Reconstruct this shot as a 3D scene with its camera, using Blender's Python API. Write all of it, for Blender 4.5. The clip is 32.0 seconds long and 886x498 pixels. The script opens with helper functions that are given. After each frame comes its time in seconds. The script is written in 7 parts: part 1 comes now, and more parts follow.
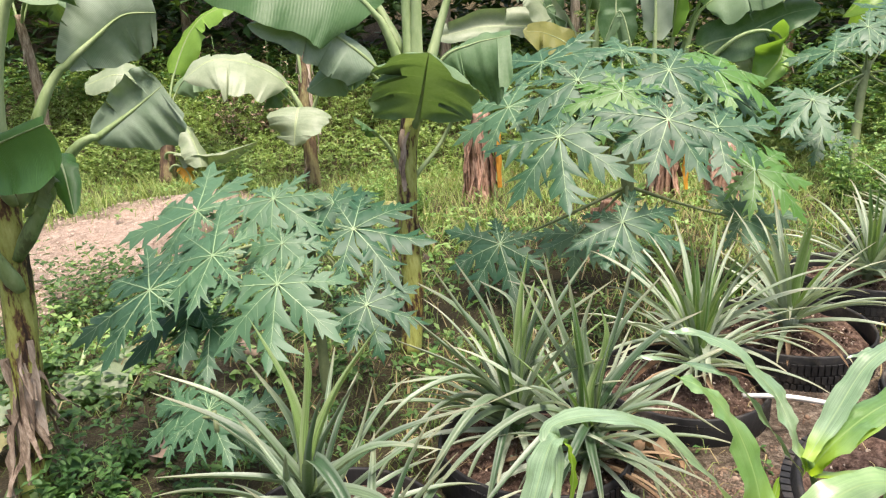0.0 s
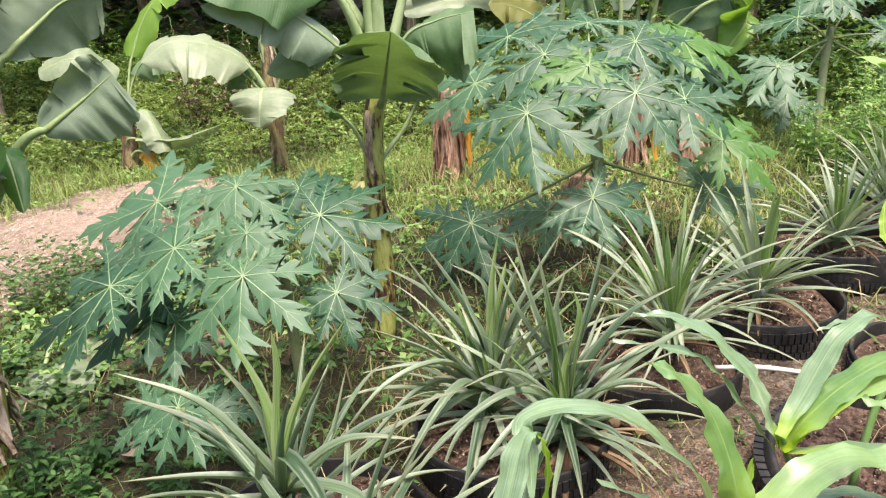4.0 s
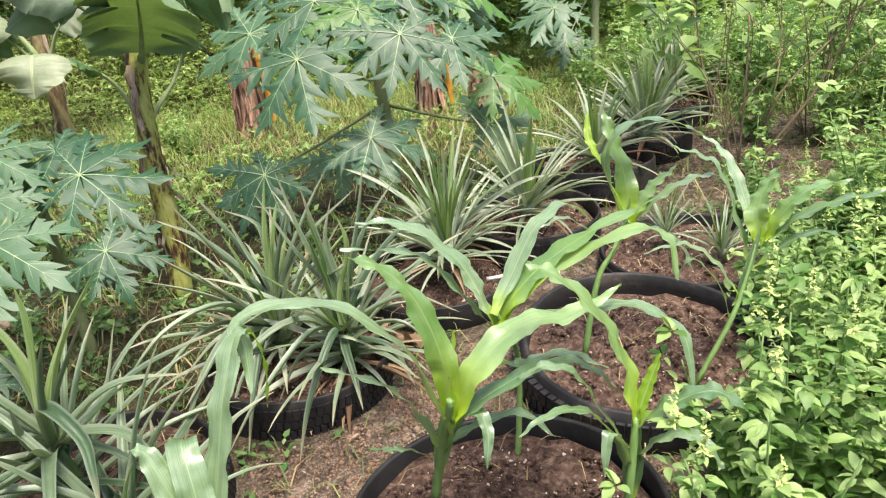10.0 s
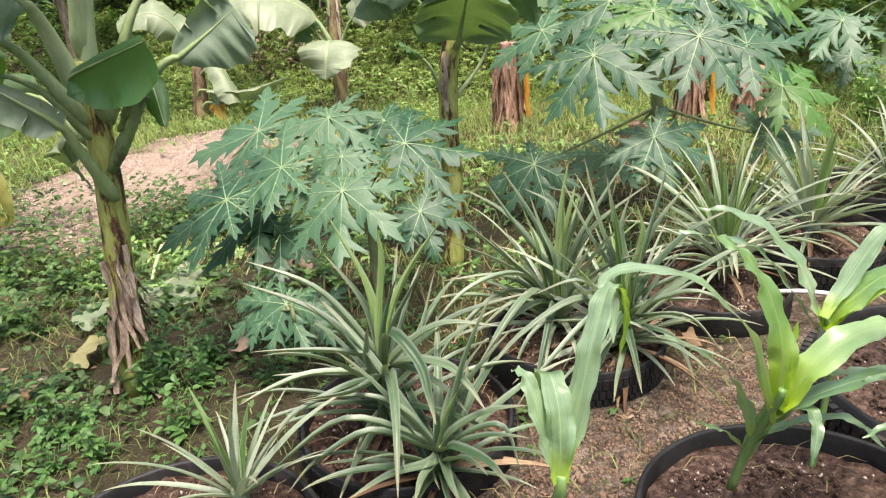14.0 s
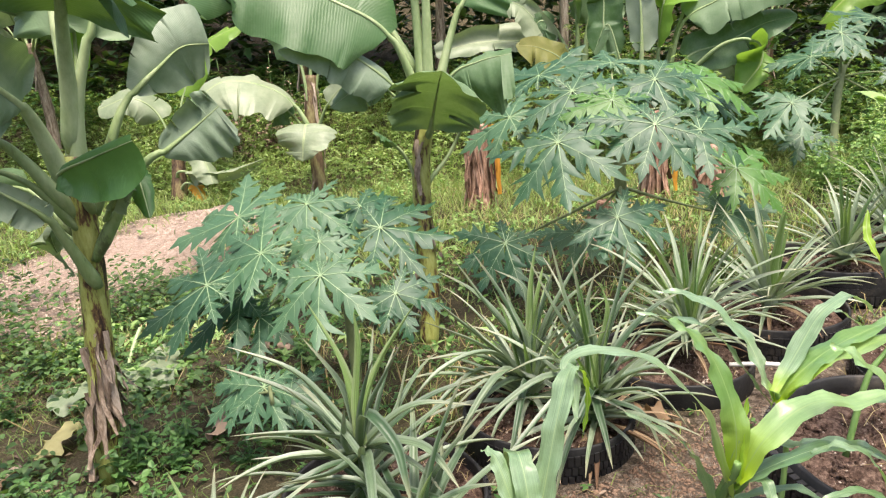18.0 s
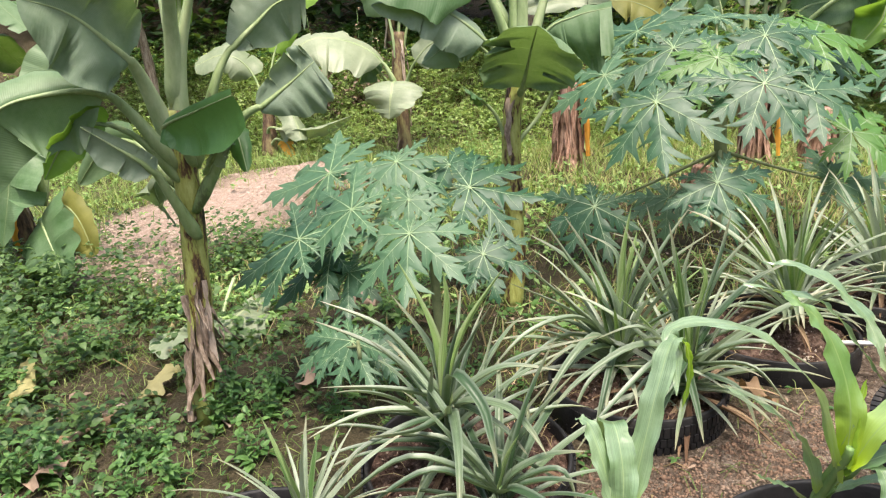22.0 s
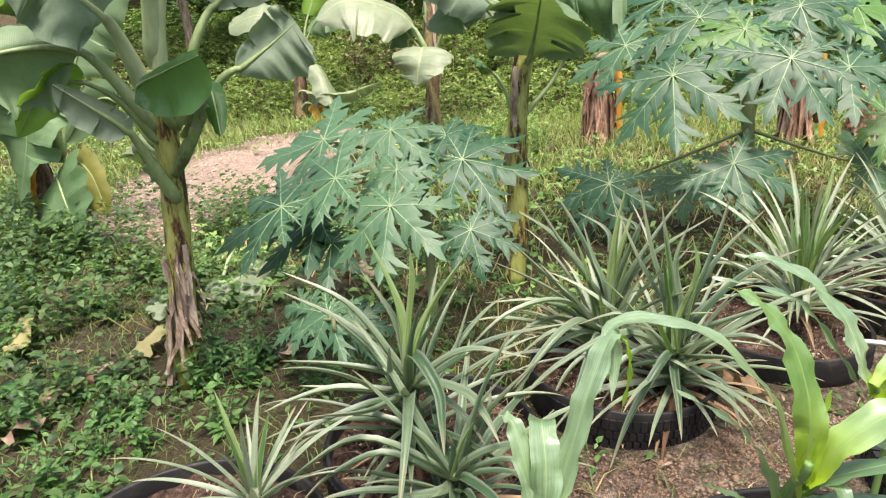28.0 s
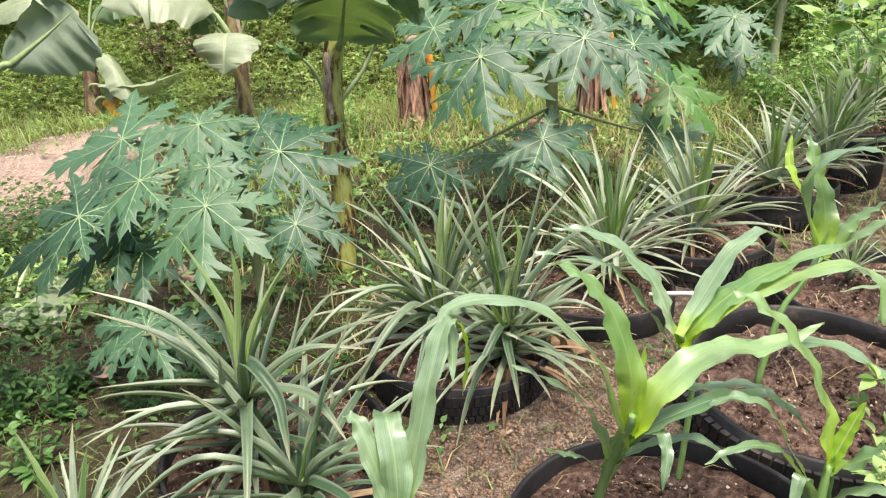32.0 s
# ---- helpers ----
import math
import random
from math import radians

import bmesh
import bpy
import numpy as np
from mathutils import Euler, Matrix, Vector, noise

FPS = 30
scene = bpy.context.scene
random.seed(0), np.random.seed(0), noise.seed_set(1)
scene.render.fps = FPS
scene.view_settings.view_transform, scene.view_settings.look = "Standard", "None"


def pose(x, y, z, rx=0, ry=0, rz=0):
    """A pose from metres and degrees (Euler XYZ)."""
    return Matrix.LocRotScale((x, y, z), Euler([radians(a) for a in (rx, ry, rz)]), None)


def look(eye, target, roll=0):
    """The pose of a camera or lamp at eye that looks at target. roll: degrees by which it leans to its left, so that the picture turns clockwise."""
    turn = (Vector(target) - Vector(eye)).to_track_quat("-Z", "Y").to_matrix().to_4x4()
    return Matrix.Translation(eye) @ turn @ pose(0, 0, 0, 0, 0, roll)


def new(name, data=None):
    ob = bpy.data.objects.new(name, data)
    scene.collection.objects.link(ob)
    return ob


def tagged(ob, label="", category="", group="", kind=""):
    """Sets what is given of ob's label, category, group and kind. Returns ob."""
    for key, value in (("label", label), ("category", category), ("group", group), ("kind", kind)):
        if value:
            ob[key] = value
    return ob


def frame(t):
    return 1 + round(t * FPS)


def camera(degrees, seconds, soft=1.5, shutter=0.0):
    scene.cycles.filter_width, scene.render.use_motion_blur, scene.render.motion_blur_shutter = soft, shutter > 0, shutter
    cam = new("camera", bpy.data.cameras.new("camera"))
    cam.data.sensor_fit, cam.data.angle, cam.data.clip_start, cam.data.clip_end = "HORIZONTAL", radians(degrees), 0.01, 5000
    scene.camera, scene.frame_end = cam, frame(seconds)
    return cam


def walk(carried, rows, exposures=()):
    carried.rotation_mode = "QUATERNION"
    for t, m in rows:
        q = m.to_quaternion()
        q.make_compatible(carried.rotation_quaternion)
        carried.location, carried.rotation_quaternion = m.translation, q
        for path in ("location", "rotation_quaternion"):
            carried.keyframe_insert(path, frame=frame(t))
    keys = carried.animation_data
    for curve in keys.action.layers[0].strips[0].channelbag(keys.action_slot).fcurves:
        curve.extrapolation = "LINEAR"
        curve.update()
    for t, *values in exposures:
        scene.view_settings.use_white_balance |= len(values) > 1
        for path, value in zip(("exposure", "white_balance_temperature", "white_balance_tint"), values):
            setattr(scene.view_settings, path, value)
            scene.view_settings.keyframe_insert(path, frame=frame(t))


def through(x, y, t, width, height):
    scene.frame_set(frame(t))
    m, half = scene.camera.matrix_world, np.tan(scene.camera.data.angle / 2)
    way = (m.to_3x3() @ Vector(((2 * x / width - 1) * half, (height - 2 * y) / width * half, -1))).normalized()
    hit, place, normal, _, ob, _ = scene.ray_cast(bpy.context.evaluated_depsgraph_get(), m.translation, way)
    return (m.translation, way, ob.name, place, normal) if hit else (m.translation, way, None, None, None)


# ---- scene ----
cam = camera(65.52, 32.0, soft=1.2)
PATH = [
    (0, pose(0.425, 0.754, 1.238, 73.67, 2.83, 5.61)),
    (0.5, pose(0.425, 0.771, 1.237, 71.95, 3.51, 2.69)),
    (1, pose(0.427, 0.772, 1.234, 71.18, 4.50, 3.37)),
    (1.5, pose(0.420, 0.781, 1.239, 70.28, 4.08, 6.24)),
    (2, pose(0.420, 0.782, 1.244, 71.45, 3.87, 9.63)),
    (2.5, pose(0.416, 0.786, 1.241, 70.55, 3.28, 10.60)),
    (3, pose(0.422, 0.784, 1.236, 69.98, 3.73, 11.17)),
    (3.5, pose(0.431, 0.795, 1.241, 68.77, 3.60, 7.78)),
    (4, pose(0.436, 0.794, 1.250, 71.49, 4.10, 2.95)),
    (4.5, pose(0.444, 0.796, 1.254, 73.34, 4.43, -0.44)),
    (6.5, pose(0.384, 0.769, 1.234, 69.40, 5.57, -8.59)),
    (7, pose(0.399, 0.763, 1.229, 67.63, 5.97, -10.75)),
    (7.5, pose(0.424, 0.747, 1.222, 67.79, 5.90, -9.80)),
    (8, pose(0.471, 0.723, 1.218, 66.41, 5.53, -9.46)),
    (8.5, pose(0.533, 0.694, 1.214, 66.56, 5.32, -9.57)),
    (9, pose(0.590, 0.669, 1.209, 66.40, 5.33, -9.91)),
    (9.5, pose(0.630, 0.651, 1.194, 66.47, 5.13, -9.38)),
    (10, pose(0.639, 0.646, 1.198, 66.92, 5.56, -11.47)),
    (10.5, pose(0.603, 0.628, 1.202, 67.20, 6.96, -9.53)),
    (11, pose(0.584, 0.606, 1.195, 65.20, 6.49, -12.87)),
    (11.5, pose(0.557, 0.586, 1.201, 65.18, 5.18, -15.26)),
    (12, pose(0.507, 0.569, 1.214, 68.46, 5.17, -11.36)),
    (12.5, pose(0.456, 0.557, 1.217, 70.01, 4.36, -3.75)),
    (13, pose(0.419, 0.557, 1.208, 69.75, 5.83, 0.75)),
    (13.5, pose(0.376, 0.538, 1.210, 70.45, 5.63, 6.50)),
    (14, pose(0.352, 0.529, 1.202, 68.86, 4.19, 6.85)),
    (14.5, pose(0.337, 0.518, 1.217, 69.74, 4.58, 9.79)),
    (16.5, pose(0.357, 0.473, 1.259, 76.52, 4.25, 5.25)),
    (17, pose(0.371, 0.465, 1.266, 77.46, 4.48, 3.32)),
    (17.5, pose(0.379, 0.458, 1.264, 77.18, 5.11, 3.02)),
    (18, pose(0.375, 0.453, 1.258, 74.73, 4.41, 4.76)),
    (18.5, pose(0.368, 0.453, 1.252, 74.15, 3.85, 6.03)),
    (19, pose(0.359, 0.462, 1.256, 73.13, 4.62, 6.72)),
    (19.5, pose(0.368, 0.469, 1.250, 72.61, 4.72, 7.70)),
    (20, pose(0.359, 0.474, 1.250, 72.92, 4.67, 7.45)),
    (20.5, pose(0.348, 0.472, 1.250, 73.38, 4.16, 6.90)),
    (21, pose(0.344, 0.476, 1.248, 72.70, 4.39, 7.85)),
    (21.5, pose(0.346, 0.482, 1.248, 72.03, 4.05, 8.42)),
    (22, pose(0.338, 0.477, 1.252, 71.99, 4.53, 11.60)),
    (22.5, pose(0.325, 0.466, 1.250, 72.75, 3.82, 15.32)),
    (23, pose(0.318, 0.478, 1.240, 70.71, 3.88, 15.42)),
    (23.5, pose(0.330, 0.505, 1.242, 69.33, 2.52, 14.25)),
    (24, pose(0.373, 0.536, 1.240, 68.10, 2.71, 12.99)),
    (24.5, pose(0.416, 0.565, 1.241, 68.11, 2.45, 11.22)),
    (25, pose(0.450, 0.580, 1.242, 68.41, 2.46, 12.09)),
    (25.5, pose(0.480, 0.588, 1.236, 69.17, 1.79, 15.66)),
    (27.5, pose(0.510, 0.626, 1.226, 70.05, 3.84, 14.33)),
    (28, pose(0.507, 0.606, 1.228, 69.72, 3.47, 15.90)),
    (28.5, pose(0.517, 0.623, 1.216, 69.32, 3.11, 13.44)),
    (29, pose(0.520, 0.636, 1.217, 68.23, 3.13, 10.16)),
    (29.5, pose(0.520, 0.645, 1.218, 68.77, 2.55, 9.24)),
    (30, pose(0.522, 0.651, 1.214, 68.96, 3.22, 9.54)),
    (30.5, pose(0.509, 0.654, 1.220, 67.79, 4.55, 8.18)),
    (31, pose(0.507, 0.654, 1.224, 67.34, 5.26, 4.28)),
    (31.5, pose(0.509, 0.651, 1.221, 67.00, 4.33, 2.00)),
    (32, pose(0.505, 0.637, 1.232, 67.54, 3.35, 0.80)),
]
walk(cam, PATH, [(0, 1.22, 6850, 14), (32, 1.22, 6850, 14)])

# ---- light ----
world = bpy.data.worlds.new("sky")
scene.world = world
world.use_nodes = True
wn = world.node_tree
sky = wn.nodes.new("ShaderNodeTexSky")
sky.sky_type = "NISHITA"
sky.sun_disc = False
SUN_EL, SUN_AZ = 72.0, 150.0
sky.sun_elevation, sky.sun_rotation = radians(SUN_EL), radians(SUN_AZ)
sky.air_density, sky.dust_density, sky.ozone_density = 1.0, 4.0, 0.6
wn.nodes["Background"].inputs["Strength"].default_value = 0.14
wn.links.new(sky.outputs[0], wn.nodes["Background"].inputs["Color"])
sun = new("sun", bpy.data.lights.new("sun", "SUN"))
sun.data.energy, sun.data.angle, sun.data.color = 3.1, radians(18), (1.0, 0.95, 0.86)
sun.matrix_world = look((0, 0, 20), (-20 * math.sin(radians(SUN_AZ)) / math.tan(radians(SUN_EL)),
                                     -20 * math.cos(radians(SUN_AZ)) / math.tan(radians(SUN_EL)), 0))


# ---- materials ----
def nodes_of(name):
    m = bpy.data.materials.new(name)
    m.use_nodes = True
    nt = m.node_tree
    return m, nt, nt.nodes["Principled BSDF"], nt.nodes["Material Output"]


def ramp(nt, stops):
    r = nt.nodes.new("ShaderNodeValToRGB")
    e = r.color_ramp.elements
    while len(e) < len(stops):
        e.new(0.5)
    for el, (p, c) in zip(e, stops):
        el.position, el.color = p, (*c, 1)
    return r


def noise_of(nt, scale, detail=3.0, rough=0.55, coord=None):
    n = nt.nodes.new("ShaderNodeTexNoise")
    n.inputs["Scale"].default_value, n.inputs["Detail"].default_value, n.inputs["Roughness"].default_value = scale, detail, rough
    if coord is not None:
        nt.links.new(coord, n.inputs["Vector"])
    return n


def mix_rgb(nt, fac, a, b, mode="MIX"):
    m = nt.nodes.new("ShaderNodeMix")
    m.data_type, m.blend_type = "RGBA", mode
    for sock, v in ((m.inputs[0], fac), (m.inputs[6], a), (m.inputs[7], b)):
        if isinstance(v, (int, float)):
            sock.default_value = v
        elif isinstance(v, tuple):
            sock.default_value = (*v, 1)
        else:
            nt.links.new(v, sock)
    return m.outputs[2]


def maths(nt, op, a, b=0.0):
    m = nt.nodes.new("ShaderNodeMath")
    m.operation = op
    for sock, v in zip(m.inputs, (a, b)):
        if isinstance(v, (int, float)):
            sock.default_value = v
        else:
            nt.links.new(v, sock)
    return m.outputs[0]


def bump_to(nt, p, height, strength=0.3, dist=0.01):
    b = nt.nodes.new("ShaderNodeBump")
    b.inputs["Strength"].default_value, b.inputs["Distance"].default_value = strength, dist
    nt.links.new(height, b.inputs["Height"])
    nt.links.new(b.outputs[0], p.inputs["Normal"])


def leaf_material(name, dark, light, rib=None, rough=0.45, through=0.3, veins=0.0, rib_width=0.05, edge=None, glow=None, tip=None, base=None, spread=0.35, vary=0.35, spec=0.45, coat=0.0, streak=0.0, base_to=0.16):
    """A blade: two greens mixed by grain and by the piece, a paler midrib, cross veins, light that passes through."""
    m, nt, p, out = nodes_of(name)
    L = nt.links
    tc = nt.nodes.new("ShaderNodeTexCoord")
    uv = nt.nodes.new("ShaderNodeSeparateXYZ")
    L.new(tc.outputs["UV"], uv.inputs[0])
    geo = nt.nodes.new("ShaderNodeNewGeometry")
    info = nt.nodes.new("ShaderNodeObjectInfo")
    n1 = noise_of(nt, 9.0, 4, 0.6, tc.outputs["Object"])
    n2 = noise_of(nt, 70.0, 3, 0.6, tc.outputs["Object"])
    f = maths(nt, "ADD", maths(nt, "MULTIPLY", n1.outputs[0], 0.7), maths(nt, "MULTIPLY", n2.outputs[0], 0.3))
    f = maths(nt, "ADD", f, maths(nt, "MULTIPLY", maths(nt, "SUBTRACT", info.outputs["Random"], 0.5), vary))
    f = maths(nt, "ADD", f, maths(nt, "MULTIPLY", maths(nt, "SUBTRACT", geo.outputs["Random Per Island"], 0.5), spread))
    r = ramp(nt, [(0.3, dark), (0.72, light)])
    L.new(f, r.inputs[0])
    col = r.outputs[0]
    u = maths(nt, "ABSOLUTE", maths(nt, "SUBTRACT", uv.outputs[0], 0.5))
    if veins:
        w = maths(nt, "SINE", maths(nt, "ADD", maths(nt, "MULTIPLY", maths(nt, "ADD", uv.outputs[1], maths(nt, "MULTIPLY", u, 0.12)), 540.0), maths(nt, "MULTIPLY", n1.outputs[0], 9.0)))
        w = maths(nt, "MULTIPLY", w, n1.outputs[0])
        col = mix_rgb(nt, maths(nt, "MULTIPLY", maths(nt, "ADD", w, 1.0), veins * 0.5), col, light, "MIX")
        bump_to(nt, p, maths(nt, "ADD", w, maths(nt, "MULTIPLY", n1.outputs[0], 2.0)), 0.22, 0.002)
    else:
        bump_to(nt, p, n2.outputs[0], 0.25, 0.004)
    if streak:
        mp = nt.nodes.new("ShaderNodeMapping")
        mp.inputs["Scale"].default_value = (15.0, 1.2, 1.0)
        L.new(tc.outputs["UV"], mp.inputs[0])
        off = nt.nodes.new("ShaderNodeVectorMath")
        L.new(mp.outputs[0], off.inputs[0])
        L.new(info.outputs["Location"], off.inputs[1])
        n3 = noise_of(nt, 2.2, 4, 0.6, off.outputs[0])
        e = ramp(nt, [(0.38, (0.45, 0.45, 0.42)), (0.62, (1.3, 1.3, 1.25))])
        L.new(n3.outputs[0], e.inputs[0])
        col = mix_rgb(nt, streak, col, mix_rgb(nt, 1.0, col, e.outputs[0], "MULTIPLY"))
    if edge is not None:
        e = ramp(nt, [(0.26, (0, 0, 0)), (0.42, (1, 1, 1))])
        L.new(u, e.inputs[0])
        col = mix_rgb(nt, maths(nt, "MULTIPLY", e.outputs[0], 0.4), col, edge)
    if tip is not None:
        e = ramp(nt, [(0.72, (0, 0, 0)), (1.0, (1, 1, 1))])
        L.new(uv.outputs[1], e.inputs[0])
        col = mix_rgb(nt, maths(nt, "MULTIPLY", e.outputs[0], 0.8), col, tip)
    if base is not None:
        e = ramp(nt, [(0.04, (1, 1, 1)), (base_to, (0, 0, 0))])
        L.new(uv.outputs[1], e.inputs[0])
        col = mix_rgb(nt, maths(nt, "MULTIPLY", e.outputs[0], 0.9), col, base)
    if rib is not None:
        e = ramp(nt, [(rib_width * 0.5, (1, 1, 1)), (rib_width, (0, 0, 0))])
        L.new(u, e.inputs[0])
        col = mix_rgb(nt, e.outputs[0], col, rib)
    L.new(col, p.inputs["Base Color"])
    p.inputs["Roughness"].default_value = rough
    p.inputs["Specular IOR Level"].default_value = spec
    p.inputs["Coat Weight"].default_value, p.inputs["Coat Roughness"].default_value = coat, 0.3
    tr = nt.nodes.new("ShaderNodeBsdfTranslucent")
    L.new(mix_rgb(nt, 0.55, col, glow or (0.25, 0.42, 0.03)), tr.inputs[0])
    mx = nt.nodes.new("ShaderNodeMixShader")
    mx.inputs[0].default_value = through
    L.new(p.outputs[0], mx.inputs[1])
    L.new(tr.outputs[0], mx.inputs[2])
    L.new(mx.outputs[0], out.inputs[0])
    return m


def plain_material(name, stops, scale=8.0, stretch=(1, 1, 1), rough=0.8, bump=0.4, dist=0.01, spec=0.3, fine=60.0):
    """Bark, soil, rubber: a ramp over stretched noise, with fine grain and relief."""
    m, nt, p, out = nodes_of(name)
    tc = nt.nodes.new("ShaderNodeTexCoord")
    mp = nt.nodes.new("ShaderNodeMapping")
    mp.inputs["Scale"].default_value = stretch
    nt.links.new(tc.outputs["Object"], mp.inputs[0])
    info = nt.nodes.new("ShaderNodeObjectInfo")
    n1 = noise_of(nt, scale, 5, 0.65, mp.outputs[0])
    n2 = noise_of(nt, fine, 4, 0.7, mp.outputs[0])
    f = maths(nt, "ADD", maths(nt, "MULTIPLY", n1.outputs[0], 0.72), maths(nt, "MULTIPLY", n2.outputs[0], 0.28))
    f = maths(nt, "ADD", f, maths(nt, "MULTIPLY", maths(nt, "SUBTRACT", info.outputs["Random"], 0.5), 0.12))
    r = ramp(nt, stops)
    nt.links.new(f, r.inputs[0])
    nt.links.new(r.outputs[0], p.inputs["Base Color"])
    p.inputs["Roughness"].default_value = rough
    p.inputs["Specular IOR Level"].default_value = spec
    bump_to(nt, p, f, bump, dist)
    return m


BANANA = leaf_material("banana_blade", (0.04, 0.11, 0.03), (0.15, 0.23, 0.12), rib=(0.15, 0.21, 0.09), rough=0.5, through=0.22, veins=0.22, rib_width=0.012, spec=0.45, coat=0.0, vary=0.5)
BANANA_FRESH = leaf_material("banana_blade_fresh", (0.03, 0.105, 0.022), (0.075, 0.185, 0.05), rib=(0.2, 0.3, 0.1), rough=0.42, through=0.25, veins=0.22, rib_width=0.015, spec=0.5)
BANANA_WAXY = leaf_material("banana_blade_waxy", (0.12, 0.185, 0.11), (0.25, 0.31, 0.225), rib=(0.25, 0.31, 0.19), rough=0.5, through=0.18, veins=0.2, rib_width=0.012, spec=0.5)
BANANA_PALE = leaf_material("banana_blade_pale", (0.17, 0.225, 0.13), (0.31, 0.35, 0.235), rib=(0.38, 0.44, 0.24), rough=0.45, through=0.25, veins=0.14, rib_width=0.022)
BANANA_YOUNG = leaf_material("banana_blade_young", (0.12, 0.26, 0.035), (0.22, 0.38, 0.06), rib=(0.36, 0.48, 0.12), rough=0.36, through=0.45, veins=0.14, rib_width=0.03)
BANANA_DEAD = leaf_material("banana_blade_dead", (0.16, 0.09, 0.045), (0.36, 0.26, 0.16), rough=0.85, through=0.15, veins=0.3, glow=(0.4, 0.22, 0.06))
ORANGE_DEAD = leaf_material("orange_dead_leaf", (0.45, 0.18, 0.02), (0.65, 0.33, 0.04), rough=0.7, through=0.3, veins=0.3, glow=(0.7, 0.3, 0.02))
YELLOW_LEAF = leaf_material("yellowing_leaf", (0.20, 0.20, 0.075), (0.40, 0.37, 0.17), rough=0.6, through=0.3, veins=0.14, glow=(0.6, 0.5, 0.1))
OLIVE_LEAF = leaf_material("olive_leaf", (0.11, 0.13, 0.03), (0.22, 0.22, 0.06), rib=(0.36, 0.30, 0.10), rough=0.5, through=0.3, veins=0.1, rib_width=0.02, glow=(0.4, 0.36, 0.05))
RIB = plain_material("midrib_green", [(0.36, (0.08, 0.10, 0.04)), (0.42, (0.16, 0.23, 0.085)), (0.66, (0.31, 0.38, 0.20))], 7, (1, 1, 0.3), 0.5, 0.2, 0.004, 0.35)
RIB_PALE = plain_material("midrib_waxy", [(0.34, (0.10, 0.12, 0.05)), (0.42, (0.19, 0.27, 0.11)), (0.7, (0.40, 0.47, 0.27))], 7, (1, 1, 0.3), 0.5, 0.15, 0.004, 0.4)
STEM = plain_material("pseudostem", [(0.43, (0.025, 0.014, 0.010)), (0.475, (0.12, 0.065, 0.03)), (0.51, (0.27, 0.29, 0.07)), (0.68, (0.45, 0.48, 0.17))], 13, (1.8, 1.8, 0.5), 0.5, 0.7, 0.014, 0.4, 34)
SHEATH = plain_material("dry_sheath", [(0.32, (0.075, 0.052, 0.038)), (0.46, (0.225, 0.17, 0.125)), (0.6, (0.41, 0.335, 0.265)), (0.76, (0.62, 0.54, 0.45))], 16, (3, 3, 0.5), 0.85, 0.7, 0.01, 0.2, 70)
STEM_OLD = plain_material("old_pseudostem", [(0.36, (0.025, 0.015, 0.010)), (0.47, (0.11, 0.07, 0.042)), (0.55, (0.19, 0.155, 0.07)), (0.7, (0.31, 0.29, 0.13))], 10, (1.8, 1.8, 0.45), 0.65, 0.7, 0.014, 0.3, 34)
SAND_LUMP = plain_material("sand_lump", [(0.3, (0.33, 0.235, 0.18)), (0.7, (0.68, 0.56, 0.47))], 6, (1, 1, 1), 0.95, 0.3, 0.004, 0.1, 20)
STUMP = plain_material("stump_sheath", [(0.32, (0.06, 0.03, 0.02)), (0.45, (0.22, 0.125, 0.085)), (0.58, (0.42, 0.27, 0.20)), (0.74, (0.62, 0.47, 0.38))], 16, (3, 3, 0.4), 0.85, 0.8, 0.012, 0.2, 70)
PAPAYA = leaf_material("papaya_blade", (0.018, 0.072, 0.034), (0.056, 0.132, 0.066), rough=0.48, through=0.2, spread=0.0, vary=0.7, coat=0.04)
PAPAYA_YOUNG = leaf_material("papaya_blade_young", (0.05, 0.15, 0.028), (0.095, 0.225, 0.045), rough=0.42, through=0.35, spread=0.0)
PAPAYA_VEIN = plain_material("papaya_vein", [(0.3, (0.15, 0.25, 0.12)), (0.7, (0.28, 0.38, 0.20))], 20, (1, 1, 1), 0.5, 0.1, 0.002)
PAPAYA_STEM = plain_material("papaya_stem", [(0.3, (0.10, 0.13, 0.06)), (0.7, (0.24, 0.28, 0.14))], 12, (1, 1, 0.6), 0.6, 0.3, 0.005)
# Pineapple leaf in two tones: this one paled as lit, the deep one darker.
PINE_LIT = leaf_material("pineapple_blade_lit", (0.19, 0.26, 0.165), (0.36, 0.425, 0.32), rough=0.42, through=0.3, edge=(0.33, 0.38, 0.29), tip=(0.32, 0.28, 0.18), spread=0.0, vary=1.0, glow=(0.24, 0.34, 0.1), streak=0.35)
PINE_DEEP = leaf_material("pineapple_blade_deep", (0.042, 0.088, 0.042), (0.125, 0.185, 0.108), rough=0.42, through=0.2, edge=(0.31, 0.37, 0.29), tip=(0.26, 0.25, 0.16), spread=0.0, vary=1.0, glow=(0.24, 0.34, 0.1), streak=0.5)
PINE_GREEN = leaf_material("pineapple_blade_green", (0.075, 0.16, 0.05), (0.18, 0.28, 0.10), rough=0.42, through=0.3, edge=(0.34, 0.38, 0.24), spread=0.0, vary=0.7, streak=0.7)
PINE_DRY = leaf_material("pineapple_blade_dry", (0.10, 0.055, 0.03), (0.34, 0.24, 0.15), rough=0.85, through=0.1, spread=0.0, vary=1.0, glow=(0.3, 0.18, 0.08), streak=0.9)
